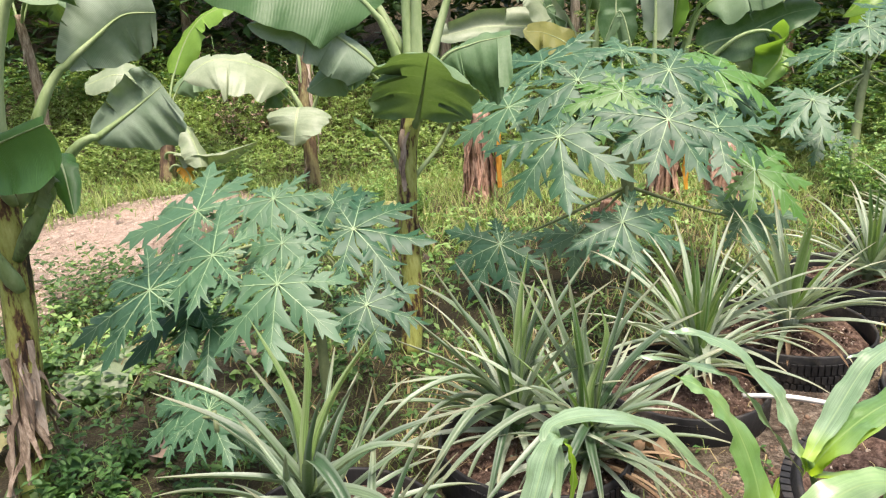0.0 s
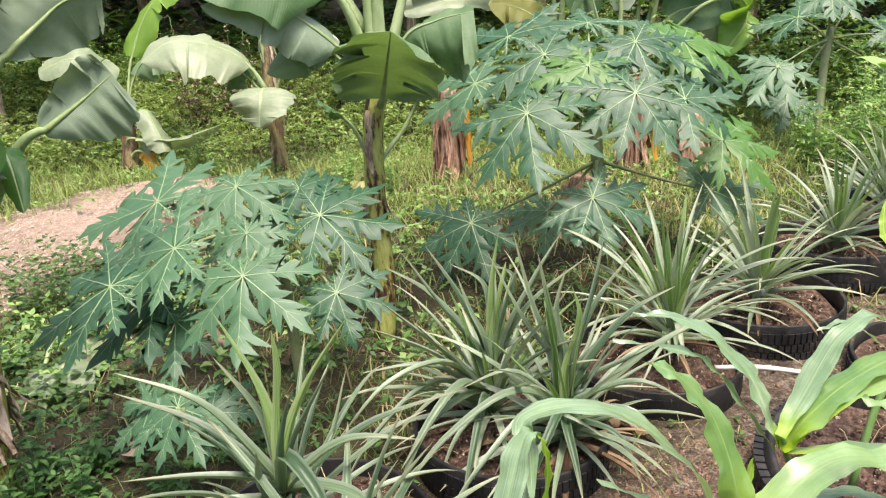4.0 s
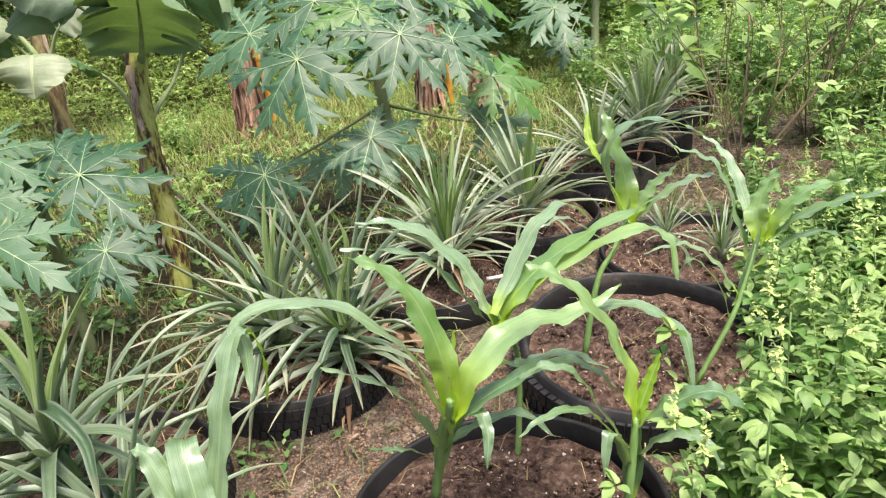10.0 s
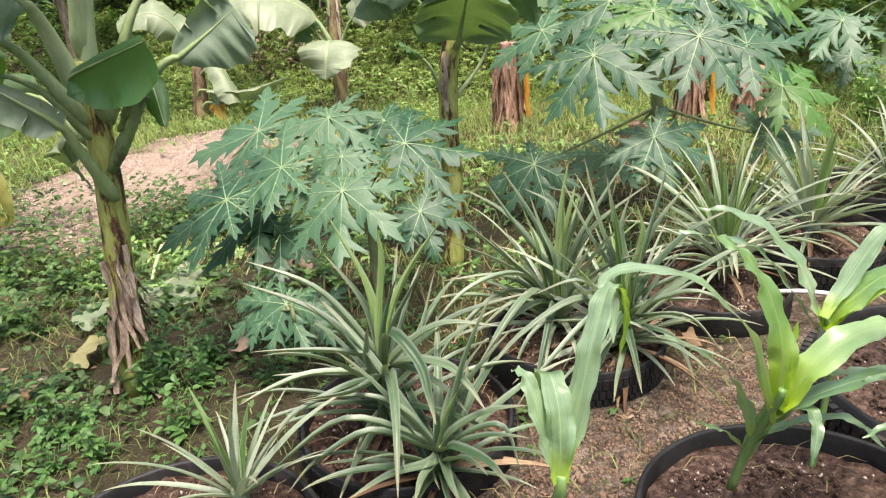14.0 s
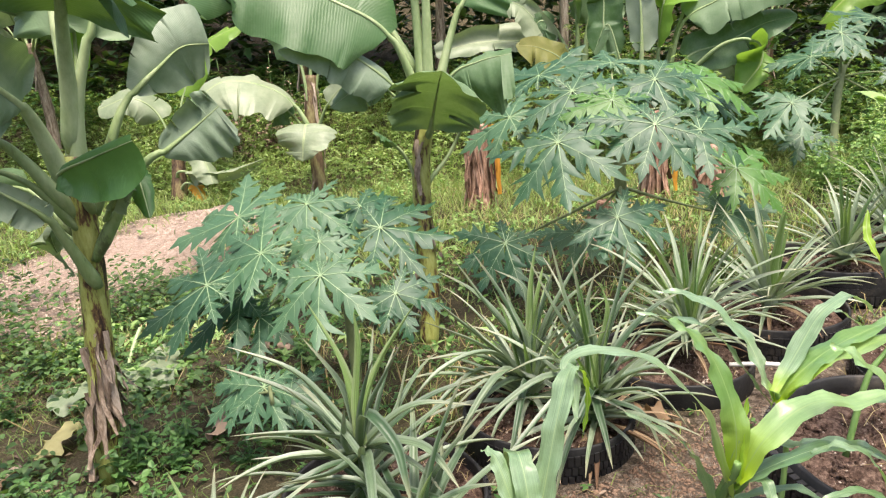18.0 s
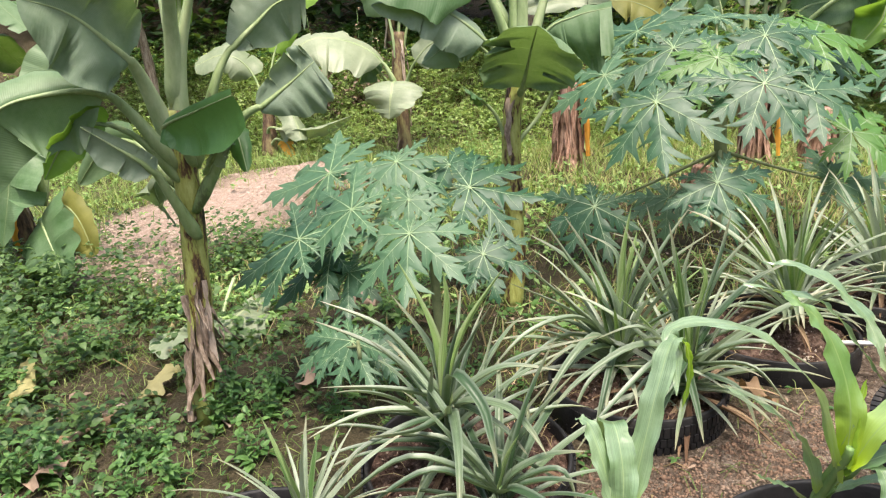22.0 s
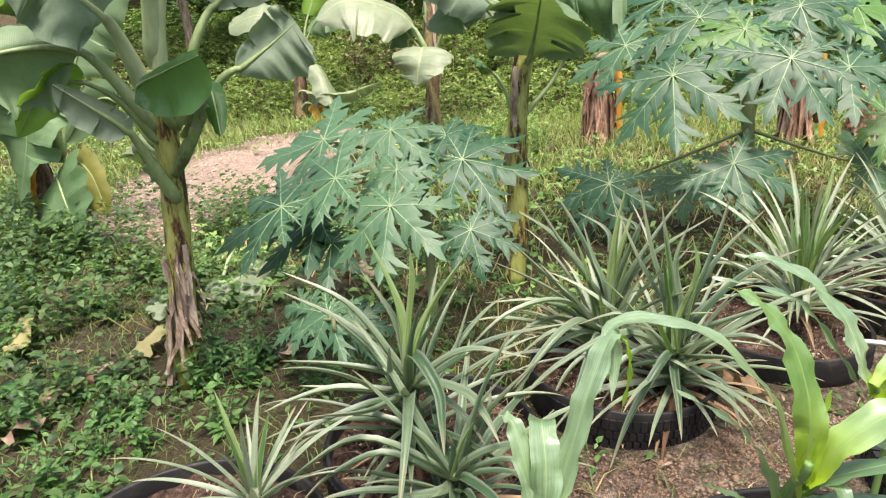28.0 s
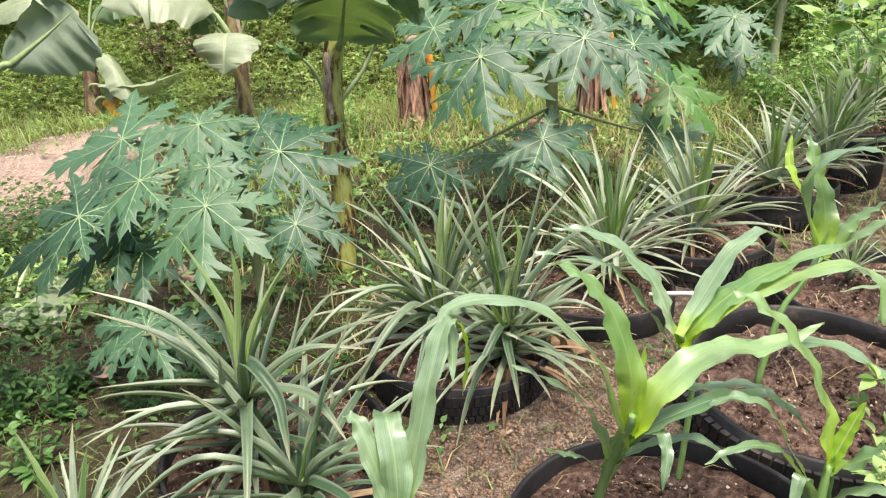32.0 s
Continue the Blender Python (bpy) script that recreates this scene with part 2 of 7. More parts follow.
# maize greens lightened and blued: part of the sky glare sits in the colour
MAIZE = leaf_material("maize_blade", (0.10, 0.20, 0.085), (0.25, 0.37, 0.215), rib=(0.30, 0.42, 0.21), rough=0.33, through=0.3, rib_width=0.03, glow=(0.28, 0.48, 0.05), base=(0.33, 0.50, 0.05), spec=0.8, coat=1.0, streak=0.6)
MAIZE_HEART = leaf_material("maize_blade_yellow_base", (0.105, 0.225, 0.06), (0.25, 0.39, 0.16), rib=(0.24, 0.36, 0.13), rough=0.34, through=0.3, rib_width=0.03, glow=(0.42, 0.58, 0.01), base=(0.30, 0.45, 0.008), spec=0.8, coat=0.9, streak=0.3, base_to=0.34)
MAIZE_YOUNG = leaf_material("maize_blade_young", (0.22, 0.42, 0.04), (0.36, 0.54, 0.08), rib=(0.48, 0.58, 0.22), rough=0.4, through=0.5, rib_width=0.07, glow=(0.45, 0.65, 0.03))
MAIZE_STALK = plain_material("maize_stalk", [(0.3, (0.08, 0.17, 0.045)), (0.7, (0.21, 0.33, 0.11))], 14, (2, 2, 0.2), 0.5, 0.2, 0.004, 0.4)
RUBBER = plain_material("tyre_rubber", [(0.36, (0.008, 0.008, 0.009)), (0.56, (0.020, 0.020, 0.021)), (0.68, (0.06, 0.052, 0.044)), (0.80, (0.17, 0.14, 0.115))], 6, (1, 1, 1), 0.55, 0.6, 0.010, 0.25, 45)
SOIL = plain_material("planter_soil", [(0.32, (0.018, 0.010, 0.007)), (0.5, (0.115, 0.072, 0.055)), (0.66, (0.29, 0.20, 0.155)), (0.78, (0.45, 0.36, 0.30))], 45, (1, 1, 1), 0.95, 1.0, 0.04, 0.15, 150)
WEED = leaf_material("weed_leaf", (0.042, 0.115, 0.032), (0.10, 0.205, 0.055), rough=0.5, through=0.3, spread=0.6, vary=0.3)
WEED_BRIGHT = leaf_material("weed_leaf_bright", (0.09, 0.20, 0.045), (0.31, 0.45, 0.16), rough=0.5, through=0.4, spread=0.9, vary=0.8, glow=(0.32, 0.53, 0.08))
# weed green darkened to stand for the shade under the bananas
WEED_SHADED = leaf_material("weed_leaf_shaded", (0.02, 0.055, 0.014), (0.078, 0.145, 0.042), rough=0.5, through=0.25, spread=0.9, vary=0.3)
# weed green paled for the far slope, its sunlight and sheen in the colour
SUNLIT_WEED = leaf_material("sunlit_weed_leaf", (0.12, 0.21, 0.05), (0.36, 0.46, 0.18), rough=0.45, through=0.42, spread=0.9, vary=0.3, glow=(0.45, 0.58, 0.12))
GRASS = leaf_material("grass_blade", (0.085, 0.14, 0.035), (0.26, 0.31, 0.10), rough=0.6, through=0.35, spread=0.8)
STRAW = leaf_material("straw", (0.22, 0.17, 0.08), (0.46, 0.38, 0.20), rough=0.85, through=0.25, spread=0.8, glow=(0.45, 0.35, 0.1))
LITTER = leaf_material("leaf_litter", (0.06, 0.038, 0.026), (0.27, 0.195, 0.14), rough=0.85, through=0.08, spread=0.9, glow=(0.25, 0.15, 0.07))
WOODS = leaf_material("woods_leaf", (0.016, 0.042, 0.016), (0.058, 0.125, 0.038), rough=0.55, through=0.15, spread=0.8)
TWIG = plain_material("reddish_twig", [(0.3, (0.13, 0.09, 0.055)), (0.7, (0.30, 0.23, 0.15))], 14, (2, 2, 0.5), 0.8, 0.4, 0.005)
PIPE = plain_material("white_pipe", [(0.3, (0.45, 0.43, 0.40)), (0.7, (0.72, 0.70, 0.66))], 9, (1, 1, 1), 0.45, 0.1, 0.002)
PEBBLE = plain_material("pebble", [(0.3, (0.28, 0.21, 0.16)), (0.7, (0.62, 0.54, 0.46))], 20, (1, 1, 1), 0.85, 0.4, 0.004)
CRUMB = plain_material("crumb", [(0.3, (0.06, 0.035, 0.025)), (0.55, (0.18, 0.12, 0.085)), (0.8, (0.42, 0.34, 0.27))], 5, (1, 1, 1), 0.95, 0.4, 0.004, 0.1, 14)
FLOWER = plain_material("pale_flower_spike", [(0.3, (0.30, 0.42, 0.11)), (0.7, (0.50, 0.60, 0.22))], 40, (1, 1, 1), 0.7, 0.4, 0.003)


# ---- mesh helpers ----
def mesh(name, verts, faces, mat, uvs=None, smooth=True):
    if not isinstance(mat, bpy.types.Material):
        mat, uvs = uvs, mat
    me = bpy.data.meshes.new(name)
    me.from_pydata(np.asarray(verts, float).tolist(), [], faces)
    if uvs is not None:
        lay = me.uv_layers.new(name="UVMap")
        idx = np.empty(len(me.loops), np.int32)
        me.loops.foreach_get("vertex_index", idx)
        lay.data.foreach_set("uv", np.asarray(uvs, np.float32)[idx].ravel())
    if smooth:
        me.polygons.foreach_set("use_smooth", [True] * len(me.polygons))
    me.materials.append(mat)
    me.update()
    return me


def part(name, me, parent, label=""):
    ob = new(name, me)
    ob.parent = parent
    if label:
        ob["label"] = label
    return ob


def thing(name, at, label, category, group="", kind=""):
    e = new(name)
    e.location = at
    return tagged(e, label, category, group, kind)


def unit(v):
    v = np.asarray(v, float)
    return v / (np.linalg.norm(v) + 1e-9)


def curve_points(ctrl, n):
    """n + 1 points on a smooth line through the control points."""
    c = np.asarray(ctrl, float)
    c = np.vstack([2 * c[0] - c[1], c, 2 * c[-1] - c[-2]])
    seg = len(c) - 3
    out = []
    for s in np.linspace(0, seg, n + 1):
        i = min(int(s), seg - 1)
        t = s - i
        a, b, d, e = c[i:i + 4]
        out.append(0.5 * (2 * b + (d - a) * t + (2 * a - 5 * b + 4 * d - e) * t * t + (3 * b - a - 3 * d + e) * t ** 3))
    return np.array(out)


def frames_on(pts, up=(0, 0, 1), roll=0.0):
    """Tangent, side and normal along a line; the side stays level but for the roll."""
    T = np.gradient(pts, axis=0)
    T /= np.linalg.norm(T, axis=1)[:, None] + 1e-9
    S = np.cross(T, np.asarray(up, float))
    for i in range(len(S)):
        ln = np.linalg.norm(S[i])
        S[i] = S[i] / ln if ln > 0.12 else (S[i - 1] if i else unit(np.cross(T[i], (0, 1, 0.1))))
        if i and S[i] @ S[i - 1] < 0:
            S[i] = -S[i]
        if i:
            S[i] = unit(0.6 * S[i] + 0.4 * S[i - 1] - T[i] * (T[i] @ S[i - 1]) * 0.4)
    N = np.cross(S, T)
    c, s = math.cos(radians(roll)), math.sin(radians(roll))
    return T, S * c + N * s, N * c - S * s


def blade(pts, half, rows=3, fold=0.0, wave=0.0, waves=5.0, roll=0.0, seed=0, curl=0.0, torn=0.0, up=(0, 0, 1), cuts=None, hang=None):
    """A leaf along a line. half: the half width at each point; fold: degrees by which both halves hang; torn: how ragged the margin is."""
    rng = np.random.default_rng(seed)
    n = len(pts)
    T, S, N = frames_on(pts, up, roll)
    us = np.linspace(-1, 1, 2 * rows + 1)
    ph = rng.uniform(0, 6.28, 4)
    s = np.linspace(0, 1, n)
    fa = radians(fold)
    V, UV = [], []
    rag = 1 - torn * rng.random((n, 2)) * 0.25 - torn * (rng.random((n, 2)) < 0.14) * rng.uniform(0.2, 0.9, (n, 2))
    for i in range(n):
        for u in us:
            w = half[i] * (rag[i, 0] if u < 0 else rag[i, 1]) if abs(u) > 0.99 else half[i] * min(1.0, 0.25 + (rag[i, 0] if u < 0 else rag[i, 1])) if abs(u) > 0.7 else half[i]
            side = 0 if u < 0 else 1
            wv = wave * abs(u) ** 1.5 * (math.sin(waves * 6.28 * s[i] + ph[side]) + 0.4 * math.sin(waves * 14.0 * s[i] + ph[side + 2]))
            a = fa * (1 + curl * abs(u))
            if cuts is not None:
                w = half[i] * min(1.0, cuts[i, side] / max(abs(u), 1e-6))
                a += hang[i, side] * abs(u)
            V.append(pts[i] + S[i] * (u * w * math.cos(a)) + N[i] * (wv - abs(u) * w * math.sin(a)))
            UV.append((0.5 + u * 0.5, s[i]))
    k = 2 * rows + 1
    F = [(i * k + j, i * k + j + 1, (i + 1) * k + j + 1, (i + 1) * k + j) for i in range(n - 1) for j in range(k - 1)]
    return np.array(V), F, UV


def tube(pts, radii, sides=8, flat=1.0, seed=0, rough=0.0):
    """A tapering stem along a line, closed at both ends."""
    rng = np.random.default_rng(seed)
    pts = np.asarray(pts, float)
    T, S, N = frames_on(pts)
    V, UV = [], []
    n = len(pts)
    for i in range(n):
        for j in range(sides):
            a = 6.2832 * j / sides
            r = radii[i] * (1 + rough * rng.normal())
            V.append(pts[i] + S[i] * math.cos(a) * r + N[i] * math.sin(a) * r * flat)
            UV.append((j / sides, i / max(1, n - 1)))
    F = [(i * sides + j, i * sides + (j + 1) % sides, (i + 1) * sides + (j + 1) % sides, (i + 1) * sides + j) for i in range(n - 1) for j in range(sides)]
    F += [tuple(range(sides))[::-1], tuple(range((n - 1) * sides, n * sides))]
    return np.array(V), F, UV


def joined(pieces):
    V, F, UV, o = [], [], [], 0
    for v, f, uv in pieces:
        V.append(v)
        F += [[i + o for i in q] for q in f]
        UV += list(uv)
        o += len(v)
    return np.vstack(V), F, UV


def ground_height(x, y):
    h = 0.03 * noise.noise((x * 0.6, y * 0.6, 0)) + 0.014 * noise.noise((x * 2.7, y * 2.7, 3)) + 0.005 * noise.noise((x * 9, y * 9, 5))
    d = math.hypot((x + 2.3) / 0.75, (y - 5.75) / 0.85)
    if d < 1.6:
        h -= 0.15 * math.exp(-((x + 2.52) ** 2 + (y - 5.75) ** 2) / 0.07)
        h += 0.18 * max(0.0, math.cos(min(d, 1.57))) ** 1.3 * (1 + 0.6 * noise.noise((x * 2.2, y * 2.2, 8)) + 0.3 * noise.noise((x * 6, y * 6, 9)))
    if y > 7.3:
        h += 1.15 * (1 - math.exp(-((y - 7.3) / 2.2) ** 2)) * max(0.0, min(1.0, (3.2 - x) / 2.0))
    # added bank behind the woods, keeps sky from shining through the leaves
    d = math.hypot(x, y - 4) - 9.0
    if d > 0:
        h += 5.0 * (1 - math.exp(-((d / 6.0) ** 2)))
    return h


def sand_at(x, y):
    d = math.hypot((x + 2.35) / 0.8, (y - 5.6) / 1.2) + 0.4 * noise.noise((x * 1.3, y * 1.3, 2)) + 0.22 * noise.noise((x * 5, y * 5, 2))
    track = math.hypot((x + 2.75 + 0.45 * (y - 4.7)) / 0.5, (y - 4.7) / 1.5) + 0.35 * noise.noise((x * 2.1, y * 2.1, 6)) + 0.15 * noise.noise((x * 7, y * 7, 6))
    return max(0.0, min(1.0, (1.08 - d) * 2.4), min(0.8, (1.05 - track) * 2.0))


def bare_at(x, y):
    """Swept earth between the planters and along the row of pineapples."""
    d = abs((y - 1.55) - 0.98 * (x - 0.35)) * 0.7
    v = 0.75 - d + 0.35 * noise.noise((x * 1.3, y * 1.3, 7))
    return max(0.0, min(1.0, v * 2.2)) if x > -0.6 else max(0.0, min(1.0, 0.1 + 0.5 * noise.noise((x, y, 4)) + 1.9 * max(0.0, 1 - math.hypot((x + 2.75) / 0.8, (y - 4.6) / 1.3))))


def spread_axis(lo, hi, step, far):
    a = list(np.arange(lo, hi + 1e-6, step))
    d, right = step, [a[-1]]
    while right[-1] < far:
        d *= 1.35
        right.append(right[-1] + d)
    d, left = step, [a[0]]
    while left[-1] > -far:
        d *= 1.35
        left.append(left[-1] - d)
    return np.array(left[:0:-1] + a + right[1:])


def build_ground():
    xs, ys = spread_axis(-6, 7, 0.07, 400), spread_axis(-1.0, 10.5, 0.07, 400)
    V = [(x, y, ground_height(x, y)) for y in ys for x in xs]
    nx = len(xs)
    F = [(j * nx + i, j * nx + i + 1, (j + 1) * nx + i + 1, (j + 1) * nx + i) for j in range(len(ys) - 1) for i in range(nx - 1)]
    m, nt, p, out = nodes_of("earth")
    L = nt.links
    tc = nt.nodes.new("ShaderNodeTexCoord")
    co = tc.outputs["Object"]
    n1, n2, n3 = noise_of(nt, 2.2, 6, 0.65, co), noise_of(nt, 24, 5, 0.7, co), noise_of(nt, 120, 4, 0.7, co)
    soil = ramp(nt, [(0.36, (0.034, 0.025, 0.019)), (0.5, (0.175, 0.132, 0.10)), (0.62, (0.45, 0.37, 0.295))])
    L.new(maths(nt, "ADD", maths(nt, "MULTIPLY", n2.outputs[0], 0.6), maths(nt, "MULTIPLY", n3.outputs[0], 0.4)), soil.inputs[0])
    green = ramp(nt, [(0.3, (0.028, 0.026, 0.013)), (0.5, (0.088, 0.074, 0.042)), (0.7, (0.21, 0.165, 0.10))])
    L.new(maths(nt, "ADD", maths(nt, "MULTIPLY", n1.outputs[0], 0.5), maths(nt, "MULTIPLY", n3.outputs[0], 0.5)), green.inputs[0])
    sand = ramp(nt, [(0.3, (0.24, 0.16, 0.12)), (0.5, (0.52, 0.39, 0.31)), (0.7, (0.74, 0.62, 0.53))])
    L.new(maths(nt, "ADD", maths(nt, "MULTIPLY", n2.outputs[0], 0.55), maths(nt, "MULTIPLY", n3.outputs[0], 0.45)), sand.inputs[0])
    a1, a2 = nt.nodes.new("ShaderNodeAttribute"), nt.nodes.new("ShaderNodeAttribute")
    a1.attribute_name, a2.attribute_name = "bare", "sand"
    col = mix_rgb(nt, a1.outputs["Fac"], green.outputs[0], soil.outputs[0])
    col = mix_rgb(nt, a2.outputs["Fac"], col, sand.outputs[0])
    L.new(col, p.inputs["Base Color"])
    p.inputs["Roughness"].default_value = 0.95
    p.inputs["Specular IOR Level"].default_value = 0.15
    bump_to(nt, p, maths(nt, "ADD", n2.outputs[0], n3.outputs[0]), 1.0, 0.035)
    me = mesh("ground", V, F, m)
    for key, fn in (("bare", bare_at), ("sand", sand_at)):
        at = me.attributes.new(key, "FLOAT", "POINT")
        at.data.foreach_set("value", [fn(v[0], v[1]) if abs(v[0]) < 20 and abs(v[1]) < 20 else 0.0 for v in V])
    tagged(new("ground", me), "earthy garden ground with grass patches and a low sand heap", "ground", kind="structure")


build_ground()


# ---- scattered growth ----
def leaflets(rng, centre, normal_up, size, count, shape=0.45, droop=0.3):
    """Small pointed leaves round a point, or round each of many points."""
    c = np.repeat(np.atleast_2d(np.asarray(centre, float)), count, axis=0)
    n = len(c)
    a, el = rng.uniform(0, 6.2832, n), rng.uniform(-0.5, 0.7, n)
    d = np.stack([np.cos(a) * np.cos(el), np.sin(a) * np.cos(el), np.sin(el)], 1)
    s = np.cross(d, (0, 0, 1)) + rng.normal(0, 0.25, (n, 3))
    s /= np.linalg.norm(s, axis=1)[:, None] + 1e-9
    nn = np.cross(s, d)
    L = (np.repeat(np.atleast_1d(size), n // len(np.atleast_1d(size))) * rng.uniform(0.65, 1.25, n))[:, None]
    w = L * shape * 0.5
    V = np.stack([c, c + d * L * 0.45 + s * w + nn * L * 0.05, c + d * L * 0.5 - nn * L * 0.04, c + d * L * 0.45 - s * w + nn * L * 0.05, c + d * L - nn * L * droop * 0.5], 1).reshape(-1, 3)
    o = np.arange(n)[:, None, None] * 5
    F = (o + np.array([[(0, 2, 1), (0, 3, 2), (1, 2, 4), (2, 3, 4)]])).reshape(-1, 3)
    return V, F.tolist(), np.tile([(0.5, 0), (0, 0.45), (0.5, 0.5), (1, 0.45), (0.5, 1)], (n, 1))


def broad_leaves(rng, centre, size, count, shape=0.55):
    """Ovate leaves with a folded midrib, for herbs seen close."""
    c = np.repeat(np.atleast_2d(np.asarray(centre, float)), count, axis=0)
    n = len(c)
    a, el = rng.uniform(0, 6.2832, n), rng.uniform(-0.35, 0.75, n)
    d = np.stack([np.cos(a) * np.cos(el), np.sin(a) * np.cos(el), np.sin(el)], 1)
    s = np.cross(d, (0, 0, 1)) + rng.normal(0, 0.2, (n, 3))
    s /= np.linalg.norm(s, axis=1)[:, None] + 1e-9
    up = np.cross(s, d)
    L = (size * rng.uniform(0.55, 1.2, n))[:, None]
    rows, uvs = [c + d * L * 0.12], [(0.5, 0.1)]
    for t, w, z in ((0.3, 0.75, 0.02), (0.5, 1.0, 0.0), (0.75, 0.72, -0.07)):
        m = c + d * L * t + up * L * z
        for sd, u in ((-1, 0), (0, 0.5), (1, 1)):
            rows.append(m + s * (sd * w * L * shape * 0.5) + up * (abs(sd) * L * 0.07))
            uvs.append((u, t))
    rows.append(c + d * L - up * L * 0.2)
    uvs.append((0.5, 1.0))
    V = np.stack(rows, 1).reshape(-1, 3)
    q = [(0, 2, 1), (0, 3, 2), (10, 7, 8), (10, 8, 9)]
    for k in (1, 4):
        q += [(k, k + 1, k + 4), (k, k + 4, k + 3), (k + 1, k + 2, k + 5), (k + 1, k + 5, k + 4)]
    F = (np.arange(n)[:, None, None] * 11 + np.array([q])).reshape(-1, 3)
    return V, F.tolist(), np.tile(uvs, (n, 1))


def blades_mesh(rng, spots, length, width, lean=0.6):
    """Grass: each blade a bent two-piece strip."""
    b = np.array(spots)
    n = len(b)
    a = rng.uniform(0, 6.2832, n)
    L, w, le = length * rng.uniform(0.5, 1.3, n), width * rng.uniform(0.7, 1.3, n), lean * rng.uniform(0.3, 1.5, n)
    d = np.stack([np.cos(a), np.sin(a), 0 * a], 1)
    s = np.stack([-d[:, 1], d[:, 0], 0 * a], 1) * w[:, None]
    up = np.array([0, 0, 1.0])
    mid = b + d * (L * 0.3 * le)[:, None] + up * (L * 0.55)[:, None]
    tip = b + d * (L * 0.9 * le)[:, None] + up * (L * np.maximum(0.12, 0.95 - 0.5 * le))[:, None]
    V = np.stack([b - s, b + s, mid + s * 0.8, mid - s * 0.8, tip], 1).reshape(-1, 3)
    o = np.arange(n)[:, None, None] * 5
    F = (o + np.array([[(0, 1, 2), (0, 2, 3), (3, 2, 4)]])).reshape(-1, 3)
    return V, F.tolist(), np.tile([(0, 0), (1, 0), (1, 0.5), (0, 0.5), (0.5, 1)], (n, 1))


def scatter(rng, n, box, keep):
    """Random spots in a box, thinned by keep(x, y), on the ground."""
    out = []
    x0, x1, y0, y1 = box
    while n > 0:
        x, y = rng.uniform(x0, x1), rng.uniform(y0, y1)
        n -= 1
        if rng.random() < keep(x, y):
            out.append((x, y, ground_height(x, y)))
    return out


PLANTERS = [  # x, y, radius, height of the wall
    (-0.46, 1.60, 0.34, 0.11), (-0.02, 2.11, 0.30, 0.12), (0.46, 2.53, 0.28, 0.13), (0.98, 3.00, 0.29, 0.13),
    (1.48, 3.38, 0.30, 0.16), (1.98, 3.88, 0.31, 0.18), (2.46, 4.38, 0.31, 0.18), (3.02, 5.05, 0.31, 0.18),
    (0.89, 1.72, 0.35, 0.13), (1.46, 2.27, 0.36, 0.16), (1.94, 2.86, 0.33, 0.12)]


def clear_of_planters(x, y):
    return all(math.hypot(x - a, y - b) > r + 0.03 for a, b, r, _ in PLANTERS)


def stuff(name, me, label, category):
    tagged(new(name, me), label, category, kind="stuff")


